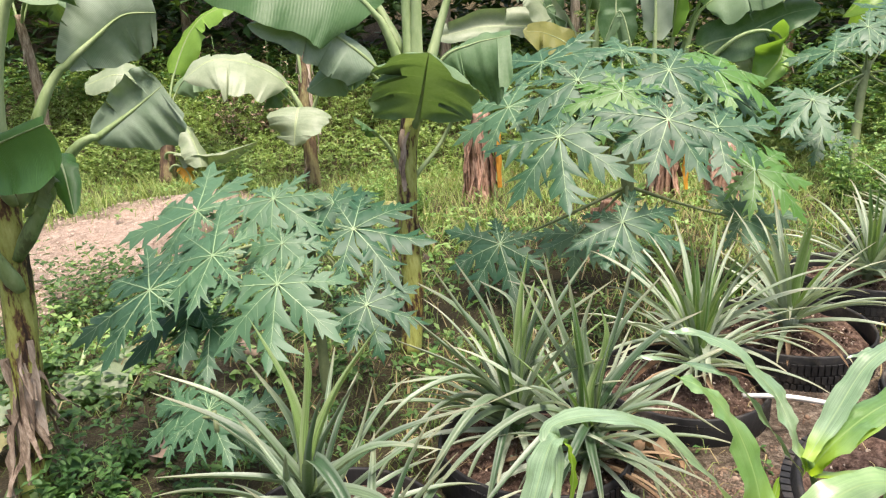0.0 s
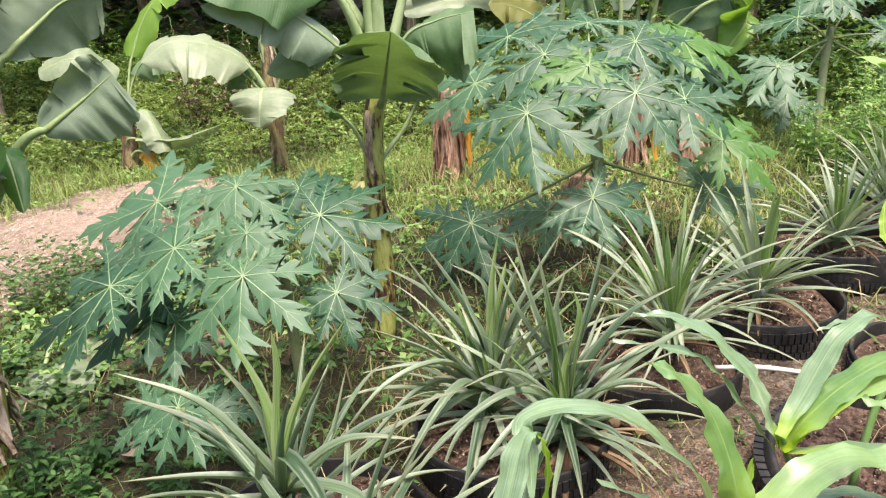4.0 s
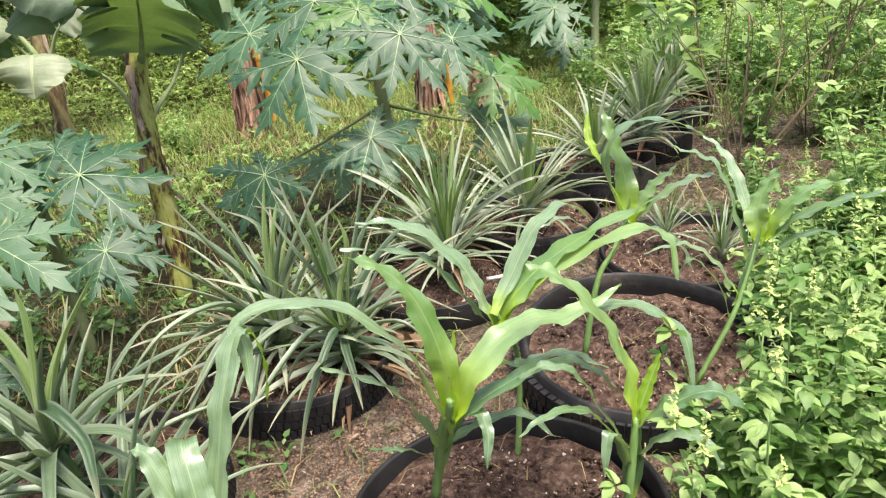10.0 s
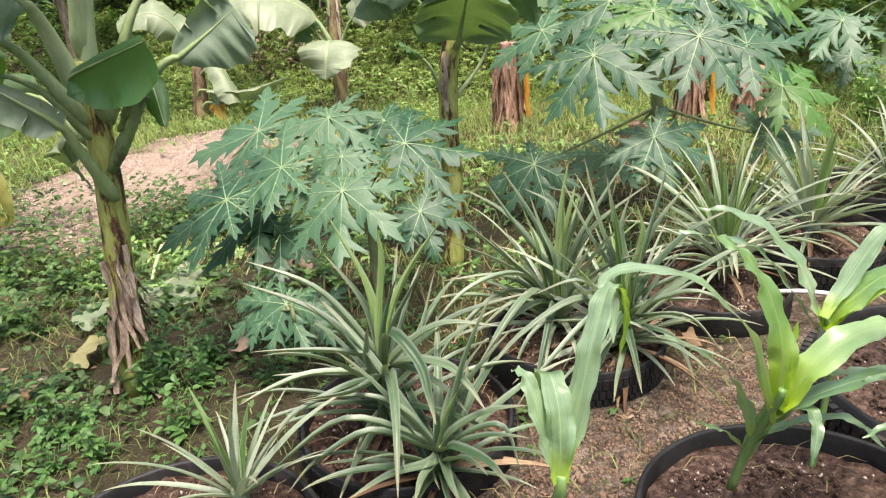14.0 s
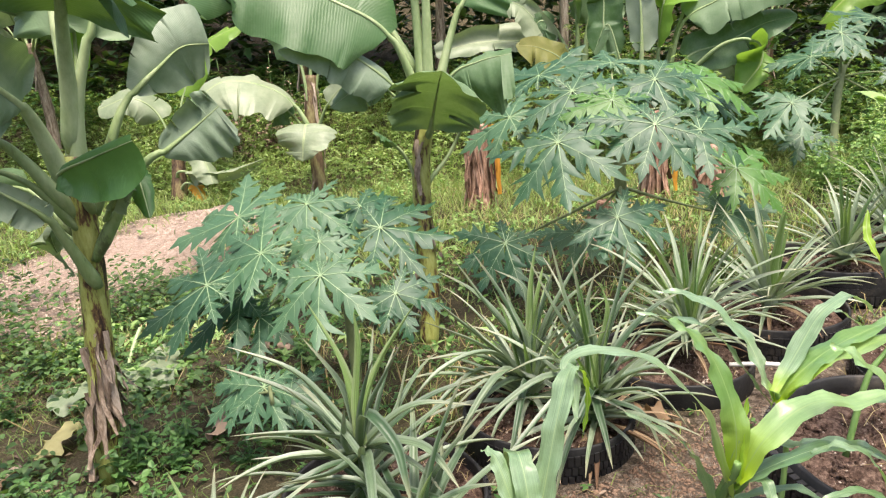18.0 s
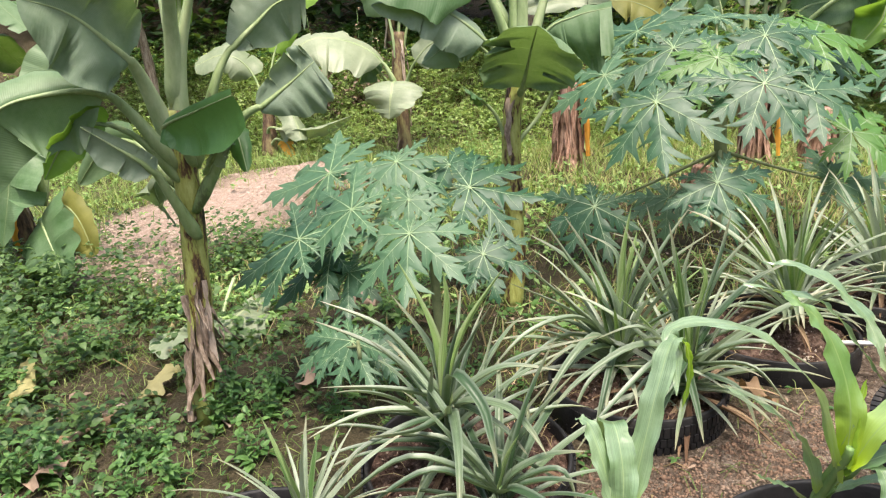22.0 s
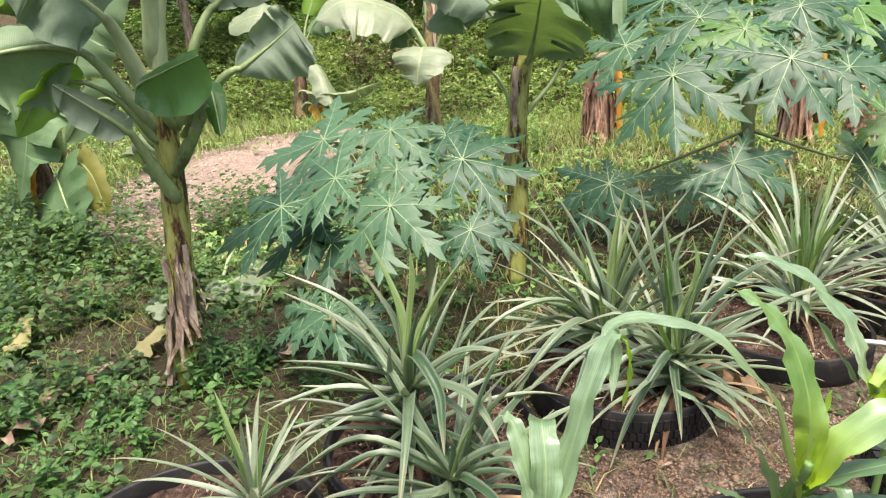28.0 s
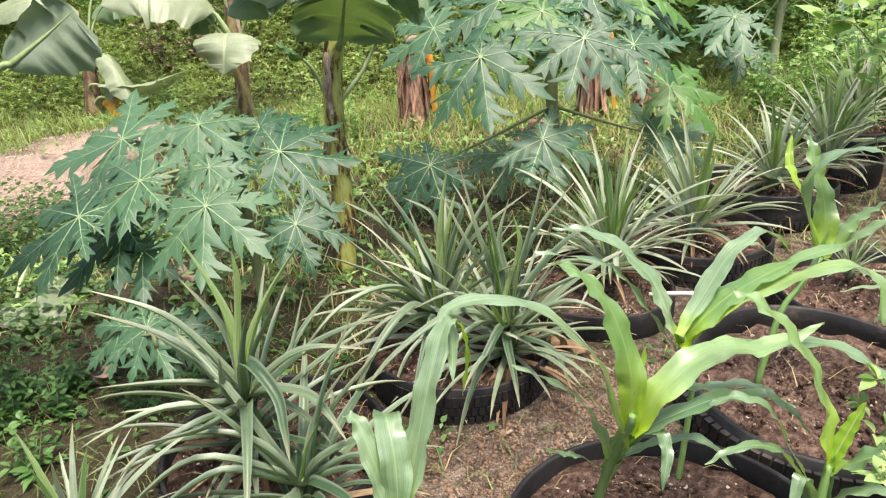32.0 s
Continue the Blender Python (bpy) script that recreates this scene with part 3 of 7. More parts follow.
def build_growth():
    rng = np.random.default_rng(11)
    open_ground = lambda x, y: (1 - 0.9 * sand_at(x, y)) * (1 - 0.75 * bare_at(x, y)) * clear_of_planters(x, y) * (0.55 + 0.7 * noise.noise((x * 0.9, y * 0.9, 1)))
    spots = scatter(rng, 44000, (-3.4, 3, -0.8, 3.6), lambda x, y: open_ground(x, y))
    stuff("low_grass", mesh("low_grass", *blades_mesh(rng, spots, 0.055, 0.0016, 1.7)[:2], GRASS), "thin low grass among the weeds", "grass")
    spots = scatter(rng, 60000, (-6, 6, 3.3, 11), open_ground)
    stuff("grass", mesh("grass", *blades_mesh(rng, spots, 0.11, 0.003, 1.25)[:2], GRASS), "short green grass growing in uneven patches", "grass")
    spots = scatter(rng, 30000, (-1.6, 5.5, 2.6, 10), lambda x, y: open_ground(x, y) * max(0.08, 0.45 + 0.9 * noise.noise((x * 0.8, y * 0.8, 12))))
    stuff("dry_grass", mesh("dry_grass", *blades_mesh(rng, spots, 0.13, 0.003, 1.3)[:2], STRAW), "dry straw-coloured grass lying on the ground", "grass")
    # low broad-leaved weeds over the open ground
    P = []
    for x, y, z in scatter(rng, 22000, (-6, 5.5, 3.0, 11), lambda x, y: open_ground(x, y) * max(0.05, 0.5 + 0.9 * noise.noise((x * 0.7, y * 0.7, 21))) * (1.0 if x < 0.2 or y > 5 else 0.35)):
        P.append((x, y, z + rng.uniform(0.02, 0.12)))
    stuff("ground_weeds", mesh("ground_weeds", *leaflets(rng, P, None, 0.042, 6, 0.6), WEED_BRIGHT), "low bright green broad-leaved weeds", "weeds")
    # a close cover of tiny leaves round the plants
    P = []
    for x, y, z in scatter(rng, 34000, (-3.6, 2.6, -0.8, 5.6), lambda x, y: (1 - sand_at(x, y)) * (1 - 0.92 * bare_at(x, y)) * clear_of_planters(x, y) * max(0.06, 0.34 + 1.0 * noise.noise((x * 1.7, y * 1.7, 25)))):
        P.append((x, y, z + rng.uniform(0.004, 0.04)))
    stuff("ground_cover", mesh("ground_cover", *leaflets(rng, P, None, 0.028, 3, 0.6), WEED), "tiny green leaves covering the earth", "weeds")
    # the bed of weeds beside the sand heap, banana shade put into its dark green
    P = []
    for x, y, z in scatter(rng, 9000, (-4.6, -0.2, 1.1, 4.4), lambda x, y: (1 - sand_at(x, y)) * clear_of_planters(x, y) * max(0.03, min(0.8, (-1.05 - x) * 0.75 + 1.5 * noise.noise((x * 2.1, y * 2.1, 31))))):
        top = 0.05 + 0.24 * max(0.1, min(1.0, -1.0 - x + 0.5 * noise.noise((x * 2, y * 2, 35)))) * rng.uniform(0.4, 1.2)
        for k in range(3):
            P.append((x + rng.normal(0, 0.02), y + rng.normal(0, 0.02), z + top * (k + 0.6) / 3))
    stuff("weed_bed", mesh("weed_bed", *broad_leaves(rng, P, 0.046, 2, 0.6), WEED_SHADED), "dense bed of green leafy weeds, coloured darker as in shade", "weeds")
    # fallen leaves and scraps
    P = []
    for x, y, z in scatter(rng, 11000, (-3.2, 3.6, 1.2, 6), lambda x, y: (1 - sand_at(x, y)) * (1 - 0.7 * bare_at(x, y)) * (0.4 + 0.6 * noise.noise((x * 1.1, y * 1.1, 41)))):
        v, f, u = leaflets(rng, (0, 0, 0), None, rng.choice([0.016, 0.022, 0.03, 0.045]), 1, 0.36, 1.0)
        v = np.array(v)
        v[:, 2] = v[:, 2] * 0.35
        P.append((v + (x, y, z + 0.014), f, u))
    stuff("leaf_litter", mesh("leaf_litter", *joined(P), LITTER), "brown fallen leaves and dry scraps", "litter")
    # crumbs, straw bits and seedlings on the swept earth
    spots = np.array(scatter(rng, 30000, (-0.6, 3.4, 1.1, 4.6), lambda x, y: bare_at(x, y) * clear_of_planters(x, y)) + scatter(rng, 34000, (0.15, 1.4, 1.2, 2.6), lambda x, y: bare_at(x, y) * clear_of_planters(x, y)))
    n = len(spots)
    size = (0.0012 + 0.006 * rng.random((n, 1, 1)) ** 2) * (1 + 1.2 * (rng.random((n, 1, 1)) > 0.95))
    octa = np.array([(1, 0, 0), (-1, 0, 0), (0, 1, 0), (0, -1, 0), (0, 0, 0.7), (0, 0, -0.5)])
    V = (spots[:, None] + octa[None] * size * rng.uniform(0.5, 1.5, (n, 6, 3))).reshape(-1, 3)
    F = (np.arange(n)[:, None, None] * 6 + np.array([[(0, 2, 4), (2, 1, 4), (1, 3, 4), (3, 0, 4), (2, 0, 5), (1, 2, 5), (3, 1, 5), (0, 3, 5)]])).reshape(-1, 3)
    stuff("earth_crumbs", mesh("earth_crumbs", V, F.tolist(), CRUMB), "crumbs of earth and small stones", "soil")
    spots = scatter(rng, 5000, (-0.6, 3.4, 1.1, 4.6), lambda x, y: bare_at(x, y) * (0.3 + 0.7 * noise.noise((x * 2, y * 2, 77))))
    stuff("straw_bits", mesh("straw_bits", *blades_mesh(rng, spots, 0.06, 0.0022, 2.2), STRAW), "bits of dry straw on the bare earth", "litter")
    P = [(x, y, z + 0.012) for x, y, z in scatter(rng, 2200, (-0.6, 3.2, 1.1, 4.4), lambda x, y: bare_at(x, y) * clear_of_planters(x, y) * max(0.0, 0.1 + 0.8 * noise.noise((x * 2.4, y * 2.4, 88))))]
    stuff("seedlings", mesh("seedlings", *leaflets(rng, P, None, 0.022, 4, 0.6), WEED), "tiny green seedlings on the bare earth", "weeds")
    spots = np.array(scatter(rng, 14000, (-4, -1.4, 3.4, 7), lambda x, y: max(sand_at(x, y), bare_at(x, y) if x < -1.6 else 0.0)))
    n = len(spots)
    size = rng.uniform(0.003, 0.011, (n, 1, 1))
    V = (spots[:, None] + octa[None] * size * rng.uniform(0.5, 1.5, (n, 6, 3))).reshape(-1, 3)
    F = (np.arange(n)[:, None, None] * 6 + np.array([[(0, 2, 4), (2, 1, 4), (1, 3, 4), (3, 0, 4), (2, 0, 5), (1, 2, 5), (3, 1, 5), (0, 3, 5)]])).reshape(-1, 3)
    stuff("gravel", mesh("gravel", V, F.tolist(), SAND_LUMP), "loose pinkish gravel and sand lumps", "gravel")
    # the far hedge and woods
    P, bx = [], []
    for i in range(10000):
        x, y = rng.uniform(-13, 15), rng.uniform(10.2, 14.5)
        top = 3.2 + 2.6 * noise.noise((x * 0.35, y * 0.3, 50))
        z = ground_height(x, y) + rng.random() ** 0.8 * max(1.2, top)
        P.append((x, y, z))
    stuff("far_woods", mesh("far_woods", *leaflets(rng, P, None, 0.23, 5, 0.5), WOODS), "dark dense woodland foliage behind the garden", "woods")
    P = []
    for i in range(19000):
        x, y = rng.uniform(-8, 8.5), rng.uniform(7.4, 10.8)
        z = ground_height(x, y) + rng.random() * (0.9 + 0.7 * noise.noise((x * 0.8, y * 0.8, 60))) * (0.35 if x < 1.2 else 1.0)
        P.append((x, y, z))
    near = [q for i, q in enumerate(P) if i % 2 or (q[1] < 9.3 and q[0] < 1)]
    far = [q for i, q in enumerate(P) if not (i % 2 or (q[1] < 9.3 and q[0] < 1))]
    stuff("bush_edge", mesh("bush_edge", *leaflets(rng, near, None, 0.05, 7, 0.55), SUNLIT_WEED), "bright green bushes along the edge of the woods", "bushes")
    stuff("dark_bushes", mesh("dark_bushes", *leaflets(rng, far, None, 0.075, 5, 0.6), WEED), "green bushes along the edge of the woods", "bushes")
    spots = scatter(rng, 52000, (-6, 6, 4.6, 11), lambda x, y: (1 - sand_at(x, y)) * max(0.0, 0.35 + 0.9 * noise.noise((x * 0.7, y * 0.7, 91)) + 0.2 * max(0.0, y - 6)))
    stuff("tall_grass", mesh("tall_grass", *blades_mesh(rng, spots, 0.24, 0.0032, 1.5), GRASS), "tall yellow-green grass behind the papayas", "grass")


build_growth()


# ---- bananas ----
def banana_half(n, width):
    s = np.linspace(0, 1, n)
    return width * 0.5 * np.minimum(1, (s + 0.015) / 0.16) ** 0.6 * np.clip(1 - s ** 3.2, 0.0, 1) ** 0.6 + 0.002


STEM_LINE = []


def banana_blade(plant, ctrl, one, two, start=0.3, mat=None, seed=0, label="", thick=0.02, torn=0.3, fan=False):
    """A banana leaf: its stalk and midrib run through ctrl; each half has a width and the angle at which it stands off the midrib."""
    pts = curve_points(np.asarray(ctrl, float) - np.array(plant.location), 40)
    rng = np.random.default_rng(seed + 900)
    tears = [(rng.uniform(0.12, 0.97), int(rng.integers(2)), rng.uniform(0.3, 0.95)) for _ in range(int(16 * torn))]
    rows = sorted([(q, -1, 1.0) for q in np.linspace(0, 1, 44)] + [(q + e, sd, d if e == 0 else 1.0) for q, sd, d in tears for e in (-0.008, 0.0, 0.006)])
    s = np.clip([q[0] for q in rows], 0, 1)
    along = start + s * (1 - start)
    grid = np.linspace(0, 1, 41)
    T, S, N = frames_on(pts)
    lp, ls, ln = (np.stack([np.interp(along, grid, a[:, c]) for c in range(3)], 1) for a in (pts, S, N))
    q = s * (1.0 if seed % 3 else 0.93)
    tip = 3.0 + 3.0 * rng.random()
    shape = np.minimum(1, (q + 0.03) / 0.10) ** 0.7 * np.clip(1 - q ** tip, 0.0, 1) ** 0.75
    if fan:  # seen from its side, its end hanging over
        shape = np.minimum(1, (q + 0.05) / 0.6) ** 0.7 * np.clip(1 - q ** 12, 0.0, 1) ** 0.5
    worn = 1 + 0.07 * np.sin(np.outer((5, 7), s) + rng.uniform(0, 6.28, (2, 1))) + 0.05 * np.sin(np.outer((19, 27), s) + rng.uniform(0, 6.28, (2, 1)))
    V, UV, ph = [], [], rng.uniform(0, 6.28, 4)
    steps = rng.normal(0, 0.17, (2, 40))
    us = [(0, w) for w in (1.0, 0.8, 0.6, 0.4, 0.2)] + [(1, w) for w in (0.0, 0.2, 0.4, 0.6, 0.8, 1.0)]
    for i, (at, side_cut, depth) in enumerate(rows):
        for side, w in us:
            width, a = one if side == 0 else two
            a = radians(a) + steps[side, sum(1 for c, sd, _ in tears if sd == side and c < at)] * w
            d = ls[i] * math.cos(a) + ln[i] * math.sin(a)
            e = ln[i] * math.cos(a) - ls[i] * math.sin(a)
            e = e if e[2] > 0 else -e
            full = width * shape[i] * worn[side, i] + 0.001
            reach = full * min(w, depth if side_cut == side else 1.0)
            ripple = full * (0.07 * w ** 1.5 * (math.sin(11 * s[i] + ph[side] + w) + 0.5 * math.sin(29 * s[i] + ph[side + 2] - w)) + 0.10 * w * noise.noise((s[i] * 7 + seed, w * 1.3 + 5 * side, seed * 0.7)) + 0.05 * w * noise.noise((s[i] * 24, w * 3 + 9 * side, seed)))
            V.append(lp[i] + d * reach + e * (full * 0.42 * (w - w * w) + ripple))
            UV.append((0.5 + (w if side else -w) * 0.5, s[i]))
    k = len(us)
    F = [(i * k + j, i * k + j + 1, (i + 1) * k + j + 1, (i + 1) * k + j) for i in range(len(rows) - 1) for j in range(k - 1)]
    leaf = part("leaf", mesh("banana_leaf", V, F, mat or BANANA, UV), plant, label)
    r = np.where(grid < start, thick * (1 - 0.45 * grid / start), thick * 0.55 * np.clip(1 - (grid - start) / (1 - start), 0, 1) ** 1.5) + 0.0015
    r = r * (1 + 0.6 * np.exp(-grid * 9)) * np.minimum(1, 0.5 + 9 * grid)
    part("midrib", mesh("banana_midrib", *tube(pts - N * (r * np.where(grid < start, 0.0, 0.5))[:, None], r, 9, 0.8), RIB_PALE if thick > 0.02 else RIB), leaf)
    return leaf


def banana_leaf(plant, ctrl, width, start=0.3, fold=28, roll=0.0, mat=None, seed=0, label="", thick=0.02):
    """A leaf whose two halves hang alike, with a stalk that leaves the stem a little below its first free point."""
    line = STEM_LINE[-1]
    low = line[np.argmin(np.abs(line[:, 2] - max(ctrl[0][2] - 0.16, line[0, 2] + 0.05)))]
    start = (start * (len(ctrl) - 1) + 1) / len(ctrl)
    return banana_blade(plant, [low] + list(ctrl), (width * 0.5, 180 + fold + roll), (width * 0.5, roll - fold), start, mat, seed, label, thick, 0.3)


def pseudostem(plant, ctrl, r0, r1, seed=0, mat=None):
    base = np.array(plant.location)
    pts = curve_points(np.asarray(ctrl, float) - base, 26)
    rr = r0 + (r1 - r0) * np.linspace(0, 1, 27) ** 0.8
    STEM_LINE.append(pts + base)
    part("pseudostem", mesh("pseudostem", *tube(pts, rr, 14, 1.0, seed, 0.03), mat or STEM), plant)
    return pts, rr


def dry_sheaths(plant, pts, rr, count, low, high, length, seed, mat=None, wide=1.0):
    """Papery dead sheaths that hang round the stem."""
    rng = np.random.default_rng(seed)
    n = len(pts) - 1
    for k in range(count):
        i = int(n * rng.uniform(low, high))
        a = rng.uniform(0, 6.2832)
        d = np.array([math.cos(a), math.sin(a), 0])
        L = length * rng.uniform(0.5, 1.2)
        b = pts[i] + d * rr[i] * 0.9
        z = max(0.015, b[2] - L)
        c = [b + (0, 0, 0.02), b + d * 0.012 + (rng.normal(0, 0.012), rng.normal(0, 0.012), -(b[2] - z) * 0.45), b + d * rng.uniform(0.01, 0.09) + (0, 0, -(b[2] - z))]
        lp = curve_points(c, 8)
        v, f, uv = blade(lp, np.linspace(1.0, 0.45, 9) * max(0.02, rr[i] * 0.38) * rng.uniform(0.25, 1.5) * wide, 2, rng.uniform(-35, 35), 0.006, 2.0, 0, seed + k, 0.5, 0.9, up=tuple(np.cross((0, 0, 1), np.cross(d, (0, 0, 1))) + (0, 0, 0.01)))
        part("dry_sheath", mesh("dry_sheath", v, f, mat or SHEATH, uv), plant)


ban = thing("banana_plant", (-1.001, 2.360, 0.000), "young banana plant with a waxy stem and dry basal sheaths", "banana plant", "banana plants")
pts, rr = pseudostem(ban, [(-1.001, 2.360, 0.001), (-0.959, 2.380, 0.370), (-0.942, 2.400, 0.598), (-0.922, 2.400, 0.785), (-0.915, 2.400, 0.928), (-0.902, 2.400, 1.073)], 0.044, 0.038, 1)
dry_sheaths(ban, pts, rr, 26, 0.04, 0.36, 0.26, 5, None, 1.1)
dry_sheaths(ban, pts, rr, 8, 0.3, 0.5, 0.24, 6)
banana_blade(ban, [(-0.916, 2.400, 0.963), (-0.895, 2.420, 1.228), (-0.910, 2.450, 1.452), (-0.951, 2.500, 1.703)], (0.128, 29), (0.087, -165), 0.62, None, 14, thick=0.026)
banana_blade(ban, [(-0.906, 2.400, 0.962), (-0.862, 2.400, 1.211), (-0.785, 2.420, 1.439), (-0.710, 2.460, 1.658)], (0.063, 84), (0.121, -97), 0.62, None, 15, thick=0.026)
banana_blade(ban, [(-0.923, 2.420, 0.960), (-0.892, 2.460, 1.259), (-0.885, 2.500, 1.452), (-0.841, 2.500, 1.632)], (0.03, 115), (0.046, -57), 0.40, BANANA_YOUNG, 16, thick=0.02)
banana_blade(ban, [(-0.902, 2.400, 1.081), (-0.847, 2.360, 1.306), (-0.759, 2.260, 1.503), (-0.653, 2.120, 1.635), (-0.541, 1.950, 1.696)], (0.25, 0), (0.25, -130), 0.44, None, 1, thick=0.026)
banana_blade(ban, [(-0.869, 2.380, 0.901), (-0.855, 2.300, 1.004), (-0.868, 2.260, 1.041), (-0.722, 2.200, 1.084), (-0.583, 2.160, 1.123)], (0.122, -100), (0.02, 107), 0.38, BANANA_FRESH, 3, thick=0.012, torn=0.1, fan=True)
banana_blade(ban, [(-0.891, 2.360, 0.673), (-0.917, 2.300, 0.827), (-0.931, 2.250, 0.925), (-0.988, 2.200, 0.995), (-1.050, 2.150, 1.064)], (0.069, -77), (0.03, 104), 0.46, BANANA_WAXY, 4, thick=0.02)
banana_blade(ban, [(-0.889, 2.420, 0.887), (-0.803, 2.460, 1.127), (-0.750, 2.500, 1.233), (-0.674, 2.550, 1.308), (-0.611, 2.600, 1.363), (-0.542, 2.650, 1.368)], (0.127, 108), (0.131, -96), 0.42, BANANA_WAXY, 5, thick=0.02, fan=True)
banana_blade(ban, [(-0.896, 2.380, 0.753), (-0.724, 2.420, 1.010), (-0.645, 2.450, 1.068), (-0.561, 2.500, 1.128), (-0.489, 2.520, 1.179)], (0.08, 83), (0.131, -80), 0.46, BANANA_WAXY, 6, thick=0.02, fan=True)
banana_blade(ban, [(-0.841, 2.400, 0.878), (-0.744, 2.380, 1.014), (-0.688, 2.340, 1.009), (-0.640, 2.280, 0.894)], (0.064, -62), (0.04, -172), 0.42, BANANA_FRESH, 7, thick=0.01)
banana_blade(ban, [(-0.832, 2.370, 0.875), (-0.765, 2.330, 0.940), (-0.712, 2.300, 1.006), (-0.672, 2.280, 1.042)], (0.02, 8), (0.046, -106), 0.20, BANANA_WAXY, 17, thick=0.008)
banana_blade(ban, [(-0.941, 2.400, 0.976), (-0.939, 2.300, 1.191), (-0.948, 2.220, 1.276), (-1.001, 2.150, 1.359), (-1.062, 2.050, 1.403)], (0.149, -92), (0.124, 101), 0.34, BANANA_WAXY, 8, thick=0.026)
banana_blade(ban, [(-0.929, 2.380, 0.890), (-0.971, 2.280, 1.070), (-1.008, 2.200, 1.154), (-1.104, 2.100, 1.162), (-1.192, 2.000, 1.119), (-1.334, 1.950, 0.941)], (0.08, 39), (0.164, -78), 0.36, None, 9, thick=0.022)
banana_blade(ban, [(-0.925, 2.370, 0.856), (-0.989, 2.300, 1.006), (-1.064, 2.220, 1.067), (-1.118, 2.150, 1.019), (-1.163, 2.100, 0.929)], (0.08, 141), (0.062, -97), 0.42, BANANA_YOUNG, 10, thick=0.014)
banana_blade(ban, [(-0.972, 2.420, 0.827), (-1.111, 2.450, 0.972), (-1.221, 2.450, 0.966), (-1.359, 2.450, 0.840)], (0.052, 90), (0.077, -90), 0.35, None, 11, thick=0.012)
banana_blade(ban, [(-0.978, 2.450, 0.782), (-1.106, 2.500, 0.846), (-1.120, 2.520, 0.767), (-1.073, 2.520, 0.665)], (0.073, -135), (0.103, 33), 0.25, BANANA_PALE, 12, thick=0.012)

ban = thing("banana_plant", (-0.034, 3.387, 0.000), "slender banana plant with a broad leaf hanging over its stem", "banana plant", "banana plants")
pts, rr = pseudostem(ban, [(-0.033, 3.374, 0.000), (-0.006, 3.400, 0.233), (-0.017, 3.430, 0.516), (-0.011, 3.450, 0.718), (0.003, 3.460, 0.892), (0.043, 3.460, 1.062), (0.065, 3.460, 1.193)], 0.044, 0.038, 3)
dry_sheaths(ban, pts, rr, 14, 0.15, 0.75, 0.18, 8)
banana_blade(ban, [(0.029, 3.460, 1.063), (0.025, 3.480, 1.420), (0.010, 3.500, 1.698), (-0.033, 3.500, 2.031)], (0.089, 75), (0.133, -104), 0.55, None, 21, thick=0.024)
banana_blade(ban, [(0.048, 3.460, 1.062), (0.071, 3.460, 1.485), (0.083, 3.480, 1.800), (0.125, 3.500, 2.101)], (0.078, -53), (0.124, 113), 0.55, BANANA_YOUNG, 22, thick=0.022)
banana_blade(ban, [(0.067, 3.470, 1.060), (0.154, 3.500, 1.340), (0.227, 3.520, 1.511), (0.344, 3.550, 1.630), (0.530, 3.600, 1.712)], (0.164, 127), (0.217, -68), 0.45, None, 23, thick=0.024)
banana_blade(ban, [(0.030, 3.450, 1.064), (-0.083, 3.400, 1.380), (-0.282, 3.350, 1.524), (-0.521, 3.300, 1.632), (-0.703, 3.250, 1.674), (-0.834, 3.200, 1.553)], (0.146, 44), (0.257, -104), 0.20, None, 24, thick=0.022)
banana_blade(ban, [(0.019, 3.440, 1.041), (-0.128, 3.360, 1.227), (-0.314, 3.300, 1.351), (-0.507, 3.220, 1.348)], (0.047, 37), (0.139, -104), 0.25, BANANA_WAXY, 25, thick=0.016)
banana_blade(ban, [(0.035, 3.440, 0.942), (0.078, 3.360, 1.062), (0.121, 3.220, 1.175), (0.153, 3.050, 1.224)], (0.202, -1), (0.197, -153), 0.10, None, 26, thick=0.014)
banana_blade(ban, [(0.053, 3.450, 0.964), (0.145, 3.450, 1.187), (0.272, 3.420, 1.246), (0.413, 3.400, 1.268)], (0.048, 157), (0.221, -81), 0.34, None, 27, thick=0.014, fan=True)
banana_blade(ban, [(0.015, 3.440, 0.993), (-0.121, 3.420, 1.159), (-0.230, 3.400, 1.178), (-0.354, 3.350, 1.105)], (0.064, 27), (0.103, -118), 0.33, None, 28, thick=0.01)
banana_blade(ban, [(0.004, 3.500, 1.221), (-0.155, 3.600, 1.488), (-0.351, 3.650, 1.653), (-0.589, 3.650, 1.793), (-0.775, 3.600, 1.802)], (0.128, 68), (0.096, -129), 0.25, None, 20, thick=0.018)
banana_leaf(ban, [(-0.026, 3.446, 0.720), (-0.065, 3.424, 0.865), (-0.125, 3.387, 0.948), (-0.189, 3.363, 1.003)], 0.10, 0.55, 20, 0, None, 28, thick=0.012)
banana_leaf(ban, [(0.005, 3.478, 0.712), (0.111, 3.537, 0.849), (0.210, 3.578, 1.003), (0.238, 3.572, 0.963)], 0.16, 0.6, 40, 0, None, 29, thick=0.012)

